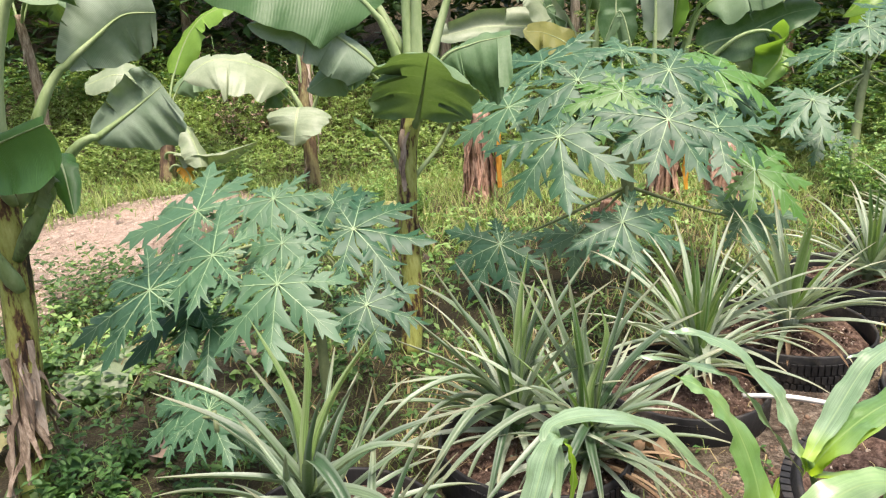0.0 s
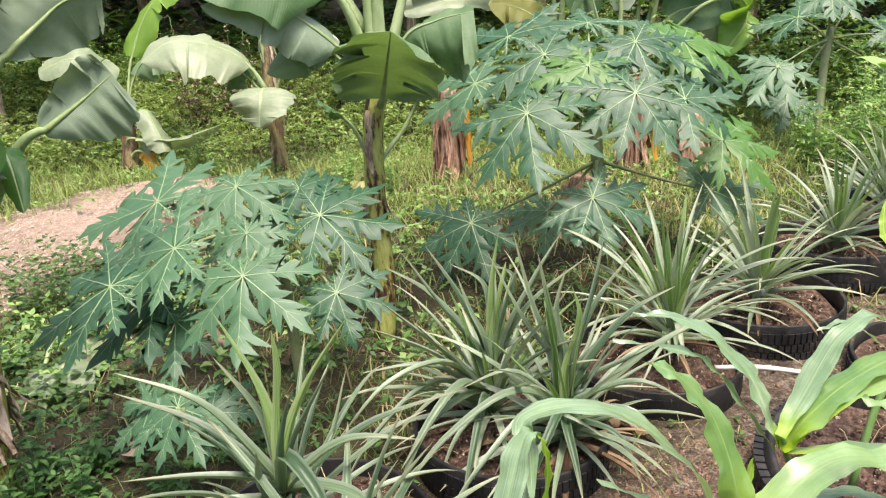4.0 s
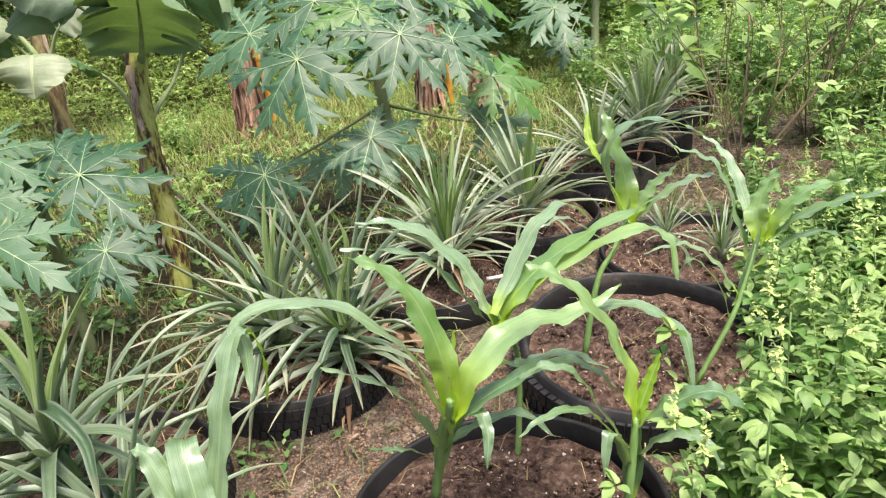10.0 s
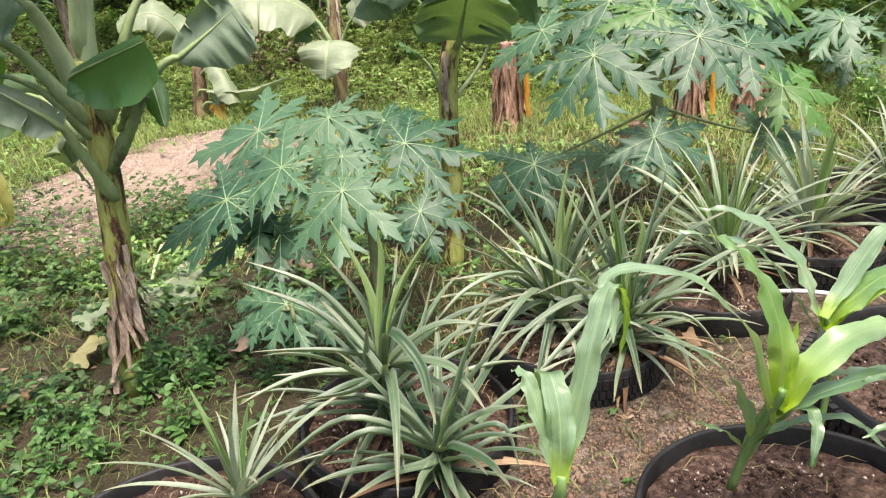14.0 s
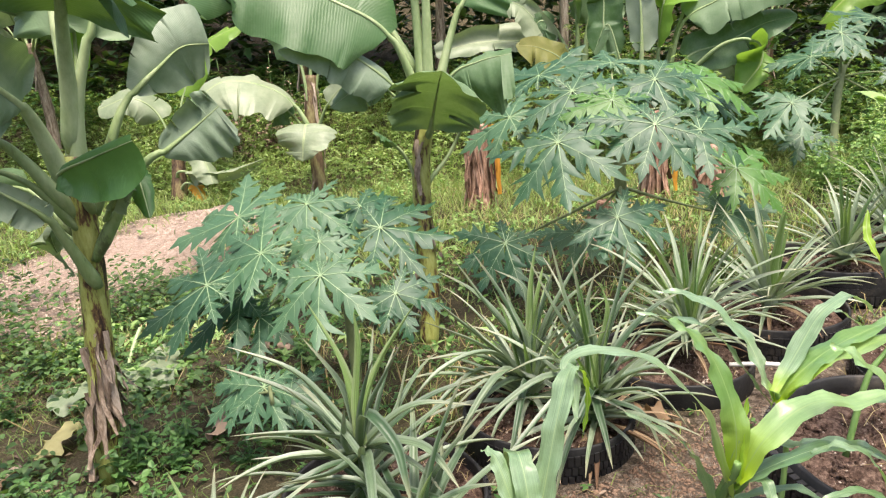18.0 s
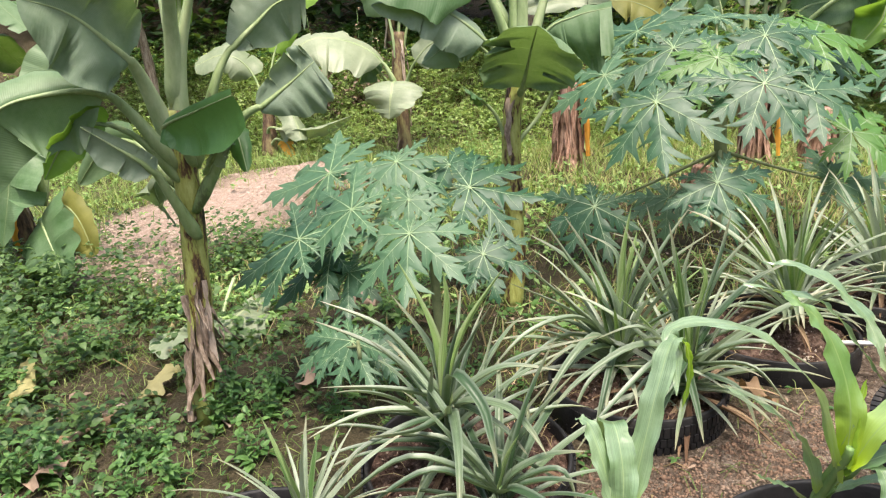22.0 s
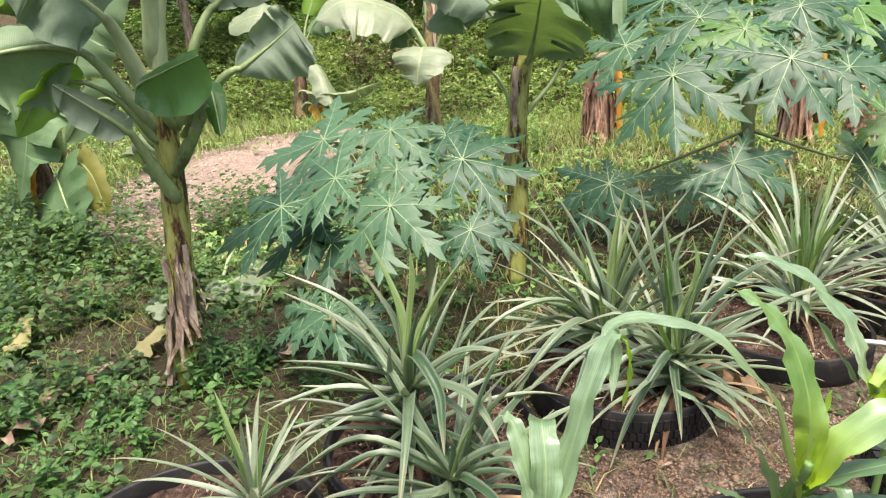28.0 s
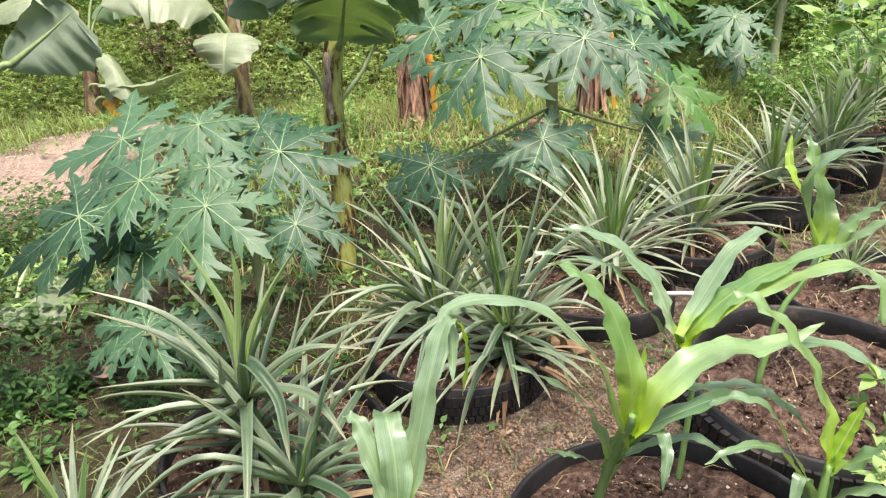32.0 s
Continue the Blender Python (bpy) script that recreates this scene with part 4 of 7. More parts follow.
ban = thing("banana_plant", (-1.420, 6.848, 0.094), "banana plant with pale grey-green drooping leaves", "banana plant", "banana plants")
pts, rr = pseudostem(ban, [(-1.411, 6.800, 0.058), (-1.426, 6.850, 0.487), (-1.429, 6.900, 0.909), (-1.414, 6.950, 1.220)], 0.065, 0.06, 6, STEM_OLD)
dry_sheaths(ban, pts, rr, 22, 0.3, 1.0, 0.45, 12)
banana_blade(ban, [(-1.431, 6.850, 0.702), (-1.600, 6.800, 1.033), (-1.872, 6.700, 1.197), (-2.144, 6.600, 1.226), (-2.359, 6.500, 1.083)], (0.195, 16), (0.393, -130), 0.20, BANANA_PALE, 31, thick=0.03)
banana_blade(ban, [(-1.442, 6.850, 0.702), (-1.427, 6.650, 0.800), (-1.420, 6.500, 0.689), (-1.442, 6.450, 0.494)], (0.263, -5), (0.261, -171), 0.30, BANANA_PALE, 32, thick=0.02)
banana_blade(ban, [(-1.463, 6.900, 0.645), (-1.632, 6.900, 0.898), (-1.745, 6.900, 0.985), (-1.813, 6.850, 0.931)], (0.079, 36), (0.221, -108), 0.30, None, 33, thick=0.02)
banana_blade(ban, [(-1.429, 6.850, 0.808), (-1.464, 6.900, 1.226), (-1.567, 6.950, 1.695), (-1.731, 7.000, 2.163)], (0.235, -100), (0.136, 57), 0.45, None, 34, thick=0.02)
banana_blade(ban, [(-1.432, 6.900, 0.803), (-1.327, 6.950, 1.266), (-1.163, 7.000, 1.613), (-0.823, 7.050, 1.892)], (0.239, 116), (0.218, -77), 0.45, BANANA_PALE, 35, thick=0.02)
banana_blade(ban, [(-1.454, 6.900, 0.805), (-1.415, 7.000, 1.324), (-1.400, 7.100, 1.739), (-1.431, 7.100, 2.248)], (0.181, 178), (0.191, 6), 0.45, BANANA_YOUNG, 36, thick=0.02)
banana_blade(ban, [(-1.416, 6.850, 0.647), (-1.247, 6.800, 0.955), (-1.031, 6.750, 1.121), (-0.736, 6.700, 1.125)], (0.112, 121), (0.163, -77), 0.35, BANANA_PALE, 37, thick=0.02)

ban = thing("banana_plant", (-2.95, 3.75, 0.000), "small banana plant with hanging browned leaves", "banana plant", "banana plants")
pts, rr = pseudostem(ban, [(-2.93, 3.73, 0.000), (-2.96, 3.78, 0.25), (-2.98, 3.82, 0.55), (-2.99, 3.84, 0.75)], 0.065, 0.05, 9, STEM_OLD)
dry_sheaths(ban, pts, rr, 14, 0.3, 0.95, 0.35, 15)
part("dead_sheath", mesh("dead_sheath", *blade(curve_points([(0.03, -0.06, 0.42), (0.04, -0.09, 0.33), (0.03, -0.08, 0.2)], 8), np.linspace(0.035, 0.02, 9), 2, 30, 0.008, 2, 0, 5, 0.3, 0.4, up=(0.2, -1, 0.1)), ORANGE_DEAD), ban, "orange dried sheath")
banana_blade(ban, [(-2.744, 3.780, 0.479), (-2.727, 3.730, 0.802), (-2.751, 3.630, 0.756), (-2.788, 3.580, 0.558), (-2.868, 3.530, 0.274)], (0.254, 34), (0.233, -132), 0.30, None, 41, thick=0.018)
banana_blade(ban, [(-2.808, 3.780, 0.323), (-2.669, 3.630, 0.398), (-2.556, 3.530, 0.311), (-2.489, 3.480, 0.196), (-2.476, 3.460, 0.070)], (0.218, -52), (0.203, 128), 0.25, None, 42, thick=0.018)
banana_blade(ban, [(-2.743, 3.780, 0.410), (-2.550, 3.680, 0.475), (-2.426, 3.630, 0.399), (-2.335, 3.580, 0.199)], (0.16, -55), (0.093, 124), 0.30, OLIVE_LEAF, 43, thick=0.014)
banana_blade(ban, [(-2.774, 3.780, 0.445), (-2.829, 3.780, 0.877), (-2.947, 3.680, 0.958), (-3.142, 3.580, 0.789)], (0.186, 32), (0.255, -121), 0.30, None, 44, thick=0.018)
banana_blade(ban, [(-2.762, 3.780, 0.444), (-2.684, 3.880, 0.859), (-2.513, 3.980, 1.223), (-2.196, 3.980, 1.443)], (0.205, 95), (0.2, -80), 0.40, None, 45, thick=0.018)

ban = thing("banana_plant", (-3.084, 7.338, 0.088), "low banana plant with pale leaves beside the sand heap", "banana plant", "banana plants")
pts, rr = pseudostem(ban, [(-3.085, 7.331, 0.059), (-3.074, 7.390, 0.318), (-3.069, 7.448, 0.578)], 0.09, 0.06, 10, STEM_OLD)
dry_sheaths(ban, pts, rr, 10, 0.3, 0.9, 0.3, 17)
banana_leaf(ban, [(-3.065, 7.422, 0.462), (-2.810, 7.276, 0.640), (-2.638, 7.136, 0.418), (-2.571, 7.054, 0.255)], 0.3, 0.3, 30, 0, BANANA_PALE, 51)
banana_leaf(ban, [(-3.025, 7.300, 0.360), (-2.772, 7.213, 0.345), (-2.485, 7.232, 0.334), (-2.076, 7.287, 0.442)], 0.26, 0.2, 20, 40, BANANA_PALE, 52)
banana_leaf(ban, [(-3.075, 7.428, 0.492), (-2.937, 7.545, 0.972), (-2.590, 7.502, 1.124), (-2.195, 7.487, 0.922)], 0.42, 0.3, 20, -45, None, 53)
banana_leaf(ban, [(-3.087, 7.427, 0.493), (-3.235, 7.515, 0.938), (-3.464, 7.439, 1.135), (-3.819, 7.393, 1.049)], 0.42, 0.3, 20, 45, BANANA_PALE, 54)
banana_leaf(ban, [(-2.962, 7.278, 0.241), (-2.831, 7.230, 0.211), (-2.757, 7.166, 0.130), (-2.734, 7.149, 0.044)], 0.16, 0.2, 30, 0, ORANGE_DEAD, 55)
banana_leaf(ban, [(-3.061, 7.435, 0.520), (-3.023, 7.667, 1.088), (-2.762, 7.800, 1.595), (-2.330, 7.877, 1.796)], 0.4, 0.35, 20, -35, BANANA_YOUNG, 56)

ban = thing("banana_plant", (1.707, 7.779, -0.477), "tall banana clump with upright bright green leaves", "banana plant", "banana plants")
pts, rr = pseudostem(ban, [(1.704, 7.768, -0.525), (1.810, 7.930, 0.168), (1.939, 8.110, 0.930)], 0.085, 0.07, 13, STEM_OLD)
dry_sheaths(ban, pts, rr, 24, 0.2, 0.8, 0.6, 19)
banana_blade(ban, [(1.916, 7.900, 0.762), (1.986, 7.900, 1.503), (2.057, 7.900, 2.049), (2.129, 7.900, 2.470)], (0.209, 105), (0.319, -90), 0.20, BANANA_YOUNG, 61, thick=0.03)
banana_blade(ban, [(1.769, 7.800, 0.779), (1.766, 7.800, 1.461), (1.738, 7.800, 1.956), (1.721, 7.800, 2.384)], (0.136, 23), (0.153, 180), 0.20, BANANA_WAXY, 62, thick=0.03)
banana_blade(ban, [(2.020, 7.900, 0.696), (2.149, 7.800, 1.402), (2.429, 7.700, 1.609), (2.776, 7.600, 1.715), (3.106, 7.500, 1.833), (3.375, 7.400, 1.798)], (0.342, 123), (0.291, -67), 0.25, None, 63, thick=0.03)
banana_blade(ban, [(2.019, 7.900, 0.637), (2.203, 7.800, 1.100), (2.540, 7.700, 1.218), (2.888, 7.600, 1.372), (3.143, 7.500, 1.415)], (0.196, 131), (0.226, -71), 0.25, None, 64, thick=0.03)
banana_blade(ban, [(2.054, 7.800, 0.582), (2.373, 7.700, 0.936), (2.580, 7.650, 1.088), (2.837, 7.600, 1.150)], (0.173, 136), (0.285, -85), 0.30, BANANA_PALE, 65, thick=0.03)
banana_blade(ban, [(2.020, 7.900, 0.696), (2.455, 7.600, 1.180), (2.775, 7.500, 1.218), (2.814, 7.450, 1.016), (2.612, 7.400, 0.763)], (0.226, 30), (0.127, -133), 0.45, BANANA_YOUNG, 66, thick=0.03)
banana_blade(ban, [(1.964, 7.900, 0.817), (2.261, 7.900, 1.703), (2.542, 7.900, 2.007), (2.982, 7.900, 2.183)], (0.308, 110), (0.348, -72), 0.30, None, 67, thick=0.03)
banana_blade(ban, [(1.845, 7.900, 0.709), (1.467, 8.000, 1.320), (1.424, 8.000, 1.781), (1.263, 8.000, 2.129)], (0.188, -102), (0.18, 78), 0.25, None, 68, thick=0.03)
banana_blade(ban, [(1.823, 7.800, 0.600), (1.601, 7.800, 1.022), (1.443, 7.800, 1.487), (1.291, 7.800, 1.217)], (0.106, -90), (0.064, -90), 0.30, None, 69, thick=0.03)

ban = thing("banana_plant", (1.101, 8.345, -0.498), "banana plant with a yellow-edged drooping leaf", "banana plant", "banana plants")
pts, rr = pseudostem(ban, [(1.098, 8.336, -0.537), (1.162, 8.491, 0.139), (1.271, 8.712, 1.094)], 0.075, 0.06, 14, STEM_OLD)
dry_sheaths(ban, pts, rr, 16, 0.3, 0.9, 0.6, 23)
banana_blade(ban, [(1.169, 8.200, 0.741), (1.025, 8.100, 1.150), (0.756, 8.000, 1.319), (0.517, 7.900, 1.354)], (0.128, 54), (0.242, -99), 0.25, OLIVE_LEAF, 71)
banana_blade(ban, [(1.190, 8.300, 0.982), (1.184, 8.300, 1.588), (1.114, 8.300, 2.064), (0.951, 8.300, 2.423)], (0.234, -90), (0.22, 90), 0.30, None, 72, thick=0.03)
banana_blade(ban, [(1.252, 8.300, 0.977), (1.306, 8.300, 1.578), (1.414, 8.300, 2.039), (1.666, 8.300, 2.473)], (0.203, 90), (0.362, -90), 0.30, None, 73, thick=0.03)
banana_blade(ban, [(1.154, 8.300, 0.861), (0.898, 8.300, 1.371), (0.610, 8.300, 1.754), (0.309, 8.200, 1.831)], (0.114, 85), (0.228, -120), 0.30, BANANA_PALE, 74, thick=0.03)
banana_blade(ban, [(1.151, 8.300, 0.799), (0.839, 8.400, 1.316), (0.215, 8.400, 1.427), (-0.355, 8.300, 1.348)], (0.197, 90), (0.17, -129), 0.30, BANANA_PALE, 75, thick=0.03)
banana_blade(ban, [(1.247, 8.300, 0.854), (0.969, 8.350, 1.488), (0.786, 8.300, 1.591), (0.682, 8.300, 1.388)], (0.09, 81), (0.262, -94), 0.40, None, 76, thick=0.03)


def wild_banana(x, y, h, leaves, seed, label):
    rng = np.random.default_rng(seed)
    z = ground_height(x, y)
    plant = thing("banana_plant", (x, y, z), label, "banana plant", "banana plants")
    top = np.array([x + rng.normal(0, 0.06), y, z + h])
    pts, rr = pseudostem(plant, [(x, y, z), (x + 0.02, y, z + h * 0.5), top], 0.07, 0.05, seed, SHEATH if seed % 2 else STEM_OLD)
    dry_sheaths(plant, pts, rr, 8, 0.3, 0.95, 0.5, seed)
    for k in range(leaves):
        a = 2.4 * k + rng.uniform(-0.3, 0.3)
        d = np.array([math.cos(a), math.sin(a), 0])
        L = rng.uniform(1.1, 1.7)
        e = 1.0 - 0.75 * k / leaves
        c = [top - (0, 0, 0.2), top + d * 0.25 * L + (0, 0, 0.38 * L * e + 0.05), top + d * 0.62 * L + (0, 0, 0.55 * L * e - 0.05), top + d * 0.95 * L + (0, 0, 0.5 * L * e - 0.35)]
        banana_leaf(plant, c, rng.uniform(0.45, 0.65), 0.22, rng.uniform(12, 26), (-45 if d[0] > 0 else 45) * rng.uniform(0.3, 1.1), [None, BANANA_PALE, BANANA_YOUNG, None][int(rng.integers(4))], seed * 20 + k)


for q in ((-5.2, 8.6, 1.5, 8, 101), (-2.3, 9.8, 1.3, 8, 102), (-0.4, 9.4, 1.6, 8, 103), (3.4, 9.0, 1.5, 8, 104), (4.9, 8.4, 1.3, 7, 105), (6.6, 9.6, 1.5, 8, 106), (1.2, 10.2, 1.8, 8, 107), (-6.6, 6.8, 1.3, 7, 108), (-4.2, 10.6, 1.6, 7, 109)):
    wild_banana(*q, "banana plant with arching green leaves near the woods")


def stump(at, h, r, seed, label, orange=0):
    """A banana stump wrapped in dry hanging sheaths."""
    p = thing("banana_stump", at, label, "banana stump", "banana stumps")
    top = np.array(at) + (0.02, 0, h)
    pts, rr = pseudostem(p, [at, np.array(at) + (0, 0, h * 0.5), top], r * 0.72, r * 0.5, seed, STUMP)
    dry_sheaths(p, pts, rr * 1.2, 44, 0.45, 1.0, h * 0.95, seed, STUMP, 1.5)
    rng = np.random.default_rng(seed)
    for k in range(orange):
        b = np.array([r * 0.9, -r * 0.55, h * rng.uniform(0.85, 1.0)])
        c = [b, b + (0.03, -0.02, -h * 0.3), b + (0.035, -0.03, -h * 0.75)]
        v, f, uv = blade(curve_points(c, 12), r * np.linspace(0.30, 0.16, 13), 3, 30, 0.02, 3, 0, seed + k, 0.3, 0.2, up=(0.2, -1, 0.1))
        part("dead_leaf", mesh("dead_leaf", v, f, ORANGE_DEAD, uv), p, "orange dried leaf")
    return p


stump((0.133, 6.349, 0.000), 0.72, 0.14, 201, "cut banana stump in brown hanging sheaths with an orange dead leaf", 2)
stump((1.549, 6.142, 0.000), 0.75, 0.13, 202, "banana stump in dry brown sheaths behind the papaya", 2)
stump((1.987, 6.116, 0.000), 0.45, 0.14, 203, "short banana stump wrapped in dark dry sheaths")
stump((0.942, 4.680, 0.000), 0.35, 0.11, 204, "low dark brown rotting banana stump")


# ---- papayas ----
def papaya_leaf_mesh(seed, mat_name, mat):
    """A palmate leaf of unit reach: deeply cut lobes round one point, and raised pale veins as a second mesh."""
    rng = np.random.default_rng(seed)
    V, F, UV = [(0, 0, 0)], [], [(0.5, 0)]
    veins = []
    lobes = [(0, 1.05), (44, 1.0), (-44, 1.0), (88, 0.9), (-88, 0.9), (132, 0.66), (-132, 0.66), (165, 0.36), (-165, 0.36)]

    def z_at(x, y):
        r = math.hypot(x, y)
        return -0.11 * r * r + 0.04 * math.sin(6 * x + seed) * r + 0.04 * r * math.sin(9 * math.atan2(y, x) + 1.57)

    # the edge of one half lobe: place along the axis where the edge point hangs on, its own place, its half width
    edge = [(0.0, 0.02, 0.0), (0.10, 0.15, 0.066), (0.19, 0.25, 0.108), (0.27, 0.33, 0.115), (0.33, 0.44, 0.165), (0.38, 0.57, 0.265), (0.43, 0.53, 0.155), (0.47, 0.50, 0.075), (0.52, 0.64, 0.15), (0.57, 0.80, 0.25), (0.63, 0.74, 0.13), (0.68, 0.71, 0.06),
            (0.75, 0.93, 0.15), (0.81, 0.88, 0.065), (0.90, 0.96, 0.04), (1.0, 1.08, 0.0)]
    for ang, reach in lobes:
        a = radians(ang + rng.uniform(-7, 7))
        R = reach * rng.uniform(0.8, 1.1)
        sag = rng.uniform(-0.08, 0.17)
        crease = rng.uniform(0.0, 0.22)
        wide = 1.22 if abs(ang) < 100 else 1.1
        c, s = math.cos(a), math.sin(a)
        o = len(V)
        k = len(edge)
        for side in (0, 1, -1):
            for sa, sp, w in edge:
                if side == 0:
                    x, y = sa * R, 0.0
                else:
                    x, y = sp * R * rng.uniform(0.94, 1.05), side * w * wide * R * rng.uniform(0.55, 1.15)
                X, Y = x * c - y * s, x * s + y * c
                V.append((X, Y, z_at(X, Y) - (crease * abs(y) if side else 0) - sag * (x / R) ** 2))
                UV.append((0.5, 0.5))
        for i in range(k - 1):
            F.append((o + i, o + i + 1, o + k + i + 1, o + k + i))
            F.append((o + i + 1, o + i, o + 2 * k + i, o + 2 * k + i + 1))
        # veins: the axis and two pairs of branches
        lines = [((0, 0), (R * 0.93, 0), 0.0068)]
        for sa, sp, w in ((0.32, 0.51, 0.19), (0.50, 0.75, 0.19), (0.68, 0.88, 0.11)):
            for sd in (1, -1):
                lines.append(((sa * R, 0), (sp * R, sd * w * R), 0.0028))
        for (x0, y0), (x1, y1), w in lines:
            L = math.hypot(x1 - x0, y1 - y0)
            dx, dy = -(y1 - y0) / L * w, (x1 - x0) / L * w
            P = []
            for t in np.linspace(0, 1, 6):
                for sd in (1, -1):
                    x, y = x0 + (x1 - x0) * t + dx * sd * (1 - 0.75 * t), y0 + (y1 - y0) * t + dy * sd * (1 - 0.75 * t)
                    X, Y = x * c - y * s, x * s + y * c
                    P.append((X, Y, z_at(X, Y) - crease * abs(y) - sag * (x / R) ** 2 + 0.007))
            veins.append((np.array(P), [(2 * i, 2 * i + 1, 2 * i + 3, 2 * i + 2) for i in range(5)], [(0.5, 0.5)] * 12))
    return mesh(mat_name, V, F, mat, UV), mesh("papaya_veins", *joined(veins), PAPAYA_VEIN)


PAPAYA_MESHES = [papaya_leaf_mesh(s, "papaya_leaf", PAPAYA) for s in (1, 2, 3, 4)]
PAPAYA_YOUNG_MESHES = [papaya_leaf_mesh(s, "papaya_leaf", PAPAYA_YOUNG) for s in (5, 6)]


def papaya_leaf(plant, root, centre, reach, tilt=(0, -0.4), spin=0, k=0, young=False):
    """A leaf whose veins meet at centre; tilt leans its face; its stalk runs down to root."""
    base = Vector(plant.location)
    blade_me, vein_me = (PAPAYA_YOUNG_MESHES if young else PAPAYA_MESHES)[k % (2 if young else 4)]
    nrm = Vector((tilt[0], tilt[1], 1)).normalized()
    m = nrm.to_track_quat("Z", "Y").to_matrix().to_4x4() @ Matrix.Rotation(radians(spin), 4, "Z")
    leaf = part("leaf", blade_me, plant, "bright green young leaf" if young else "")
    leaf.matrix_basis = Matrix.Translation(Vector(centre) - base) @ m @ Matrix.Scale(reach, 4)
    part("vein", vein_me, leaf, "pale raised veins")
    a, b = np.array(root) - np.array(base), np.array(centre) - np.array(base)
    mid = (a + b) / 2 + (0, 0, 0.015 if a[2] > 0.5 else -0.01)
    stalk = part("petiole", mesh("petiole", *tube(curve_points([a, mid, b - (0, 0, 0.004)], 12), np.linspace(0.010, 0.005, 13) * min(1.0, reach / 0.28), 7), PAPAYA_STEM), plant)
    return leaf


def trunk(plant, ctrl, r0, r1, mat, seed=0):
    base = np.array(plant.location)
    part("trunk", mesh("trunk", *tube(curve_points(np.asarray(ctrl, float) - base, 16), np.linspace(r0, r1, 17), 10, 1, seed, 0.04), mat), plant)


pap = thing("papaya_plant", (-0.290, 3.012, 0.000), "young papaya plant with large lobed blue-green leaves", "papaya plant", "papaya plants")
trunk(pap, [(-0.290, 3.012, 0.000), (-0.301, 3.035, 0.219), (-0.293, 3.004, 0.509), (-0.301, 3.028, 0.635)], 0.022, 0.014, PAPAYA_STEM)
crown_at = (-0.300, 3.021, 0.615)
for c, r, tl, sp, k in (
        ((-0.232, 2.485, 0.637), 0.215, (0.00, -1.00), -88, 0), ((-0.033, 2.675, 0.501), 0.19, (0.15, -0.95), -70, 2), ((-0.447, 2.573, 0.696), 0.24, (-0.20, -0.70), -165, 1),
        ((-0.288, 2.712, 0.690), 0.15, (0.00, -1.00), -90, 3), ((-0.098, 2.854, 0.693), 0.23, (0.20, -0.60), -20, 0), ((-0.393, 2.970, 0.775), 0.23, (0.00, -0.70), -80, 1),
        ((-0.625, 2.520, 0.612), 0.27, (-0.25, -0.55), 178, 2), ((-0.660, 2.950, 0.744), 0.26, (-0.20, -0.55), 165, 3), ((-0.200, 3.020, 0.745), 0.21, (0.10, -0.55), -60, 3),
        ((-0.560, 2.640, 0.540), 0.24, (-0.25, -0.60), -160, 0), ((-0.480, 2.560, 0.480), 0.18, (-0.20, -0.70), -120, 2)):
    papaya_leaf(pap, crown_at, c, r, tl, sp, k)

pap = thing("papaya_plant", (0.984, 4.160, 0.129), "bushy papaya plant with many deeply lobed leaves", "papaya plant", "papaya plants")
trunk(pap, [(0.983, 4.156, 0.115), (0.989, 4.234, 0.377), (0.976, 4.279, 0.715), (0.965, 4.320, 0.962)], 0.04, 0.025, PAPAYA_STEM)
for c, r, tl, sp, k, yg, low in (
        ((0.597, 3.510, 0.878), 0.30, (-0.20, -1.07), -80, 0, False, 0), ((1.024, 3.570, 0.922), 0.30, (0.10, -1.02), -110, 1, False, 0), ((0.836, 3.430, 0.546), 0.28, (0.10, -0.87), -75, 2, False, 1),
        ((0.709, 3.986, 1.067), 0.33, (-0.10, -0.77), -60, 3, False, 0), ((0.889, 3.886, 1.016), 0.26, (0.00, -0.92), -120, 0, True, 0), ((1.119, 4.039, 1.090), 0.31, (0.10, -0.72), -80, 2, False, 0),
        ((1.390, 4.272, 1.067), 0.32, (0.30, -0.52), -10, 1, True, 0), ((1.302, 3.883, 0.846), 0.26, (0.30, -1.02), -50, 3, False, 0), ((1.527, 4.052, 0.623), 0.29, (0.20, -0.72), -20, 1, True, 0),
        ((1.494, 4.082, 0.378), 0.28, (0.20, -0.72), 0, 0, False, 1), ((0.341, 3.983, 0.307), 0.32, (-0.25, -0.97), -110, 1, False, 1), ((0.396, 4.074, 0.952), 0.30, (-0.35, -0.72), 170, 2, False, 0),
        ((0.566, 4.307, 1.144), 0.31, (-0.30, -0.42), 120, 3, False, 0), ((0.986, 4.573, 1.175), 0.31, (0.00, -0.22), 90, 0, False, 0), ((0.724, 4.179, 0.293), 0.24, (-0.10, -0.92), -100, 3, False, 1),
        ((1.478, 4.349, 0.938), 0.28, (0.40, -0.62), 20, 2, False, 0)):
    papaya_leaf(pap, (0.983, 4.254, 0.519) if low else (0.965, 4.306, 0.881), c, r, tl, sp, k, yg)

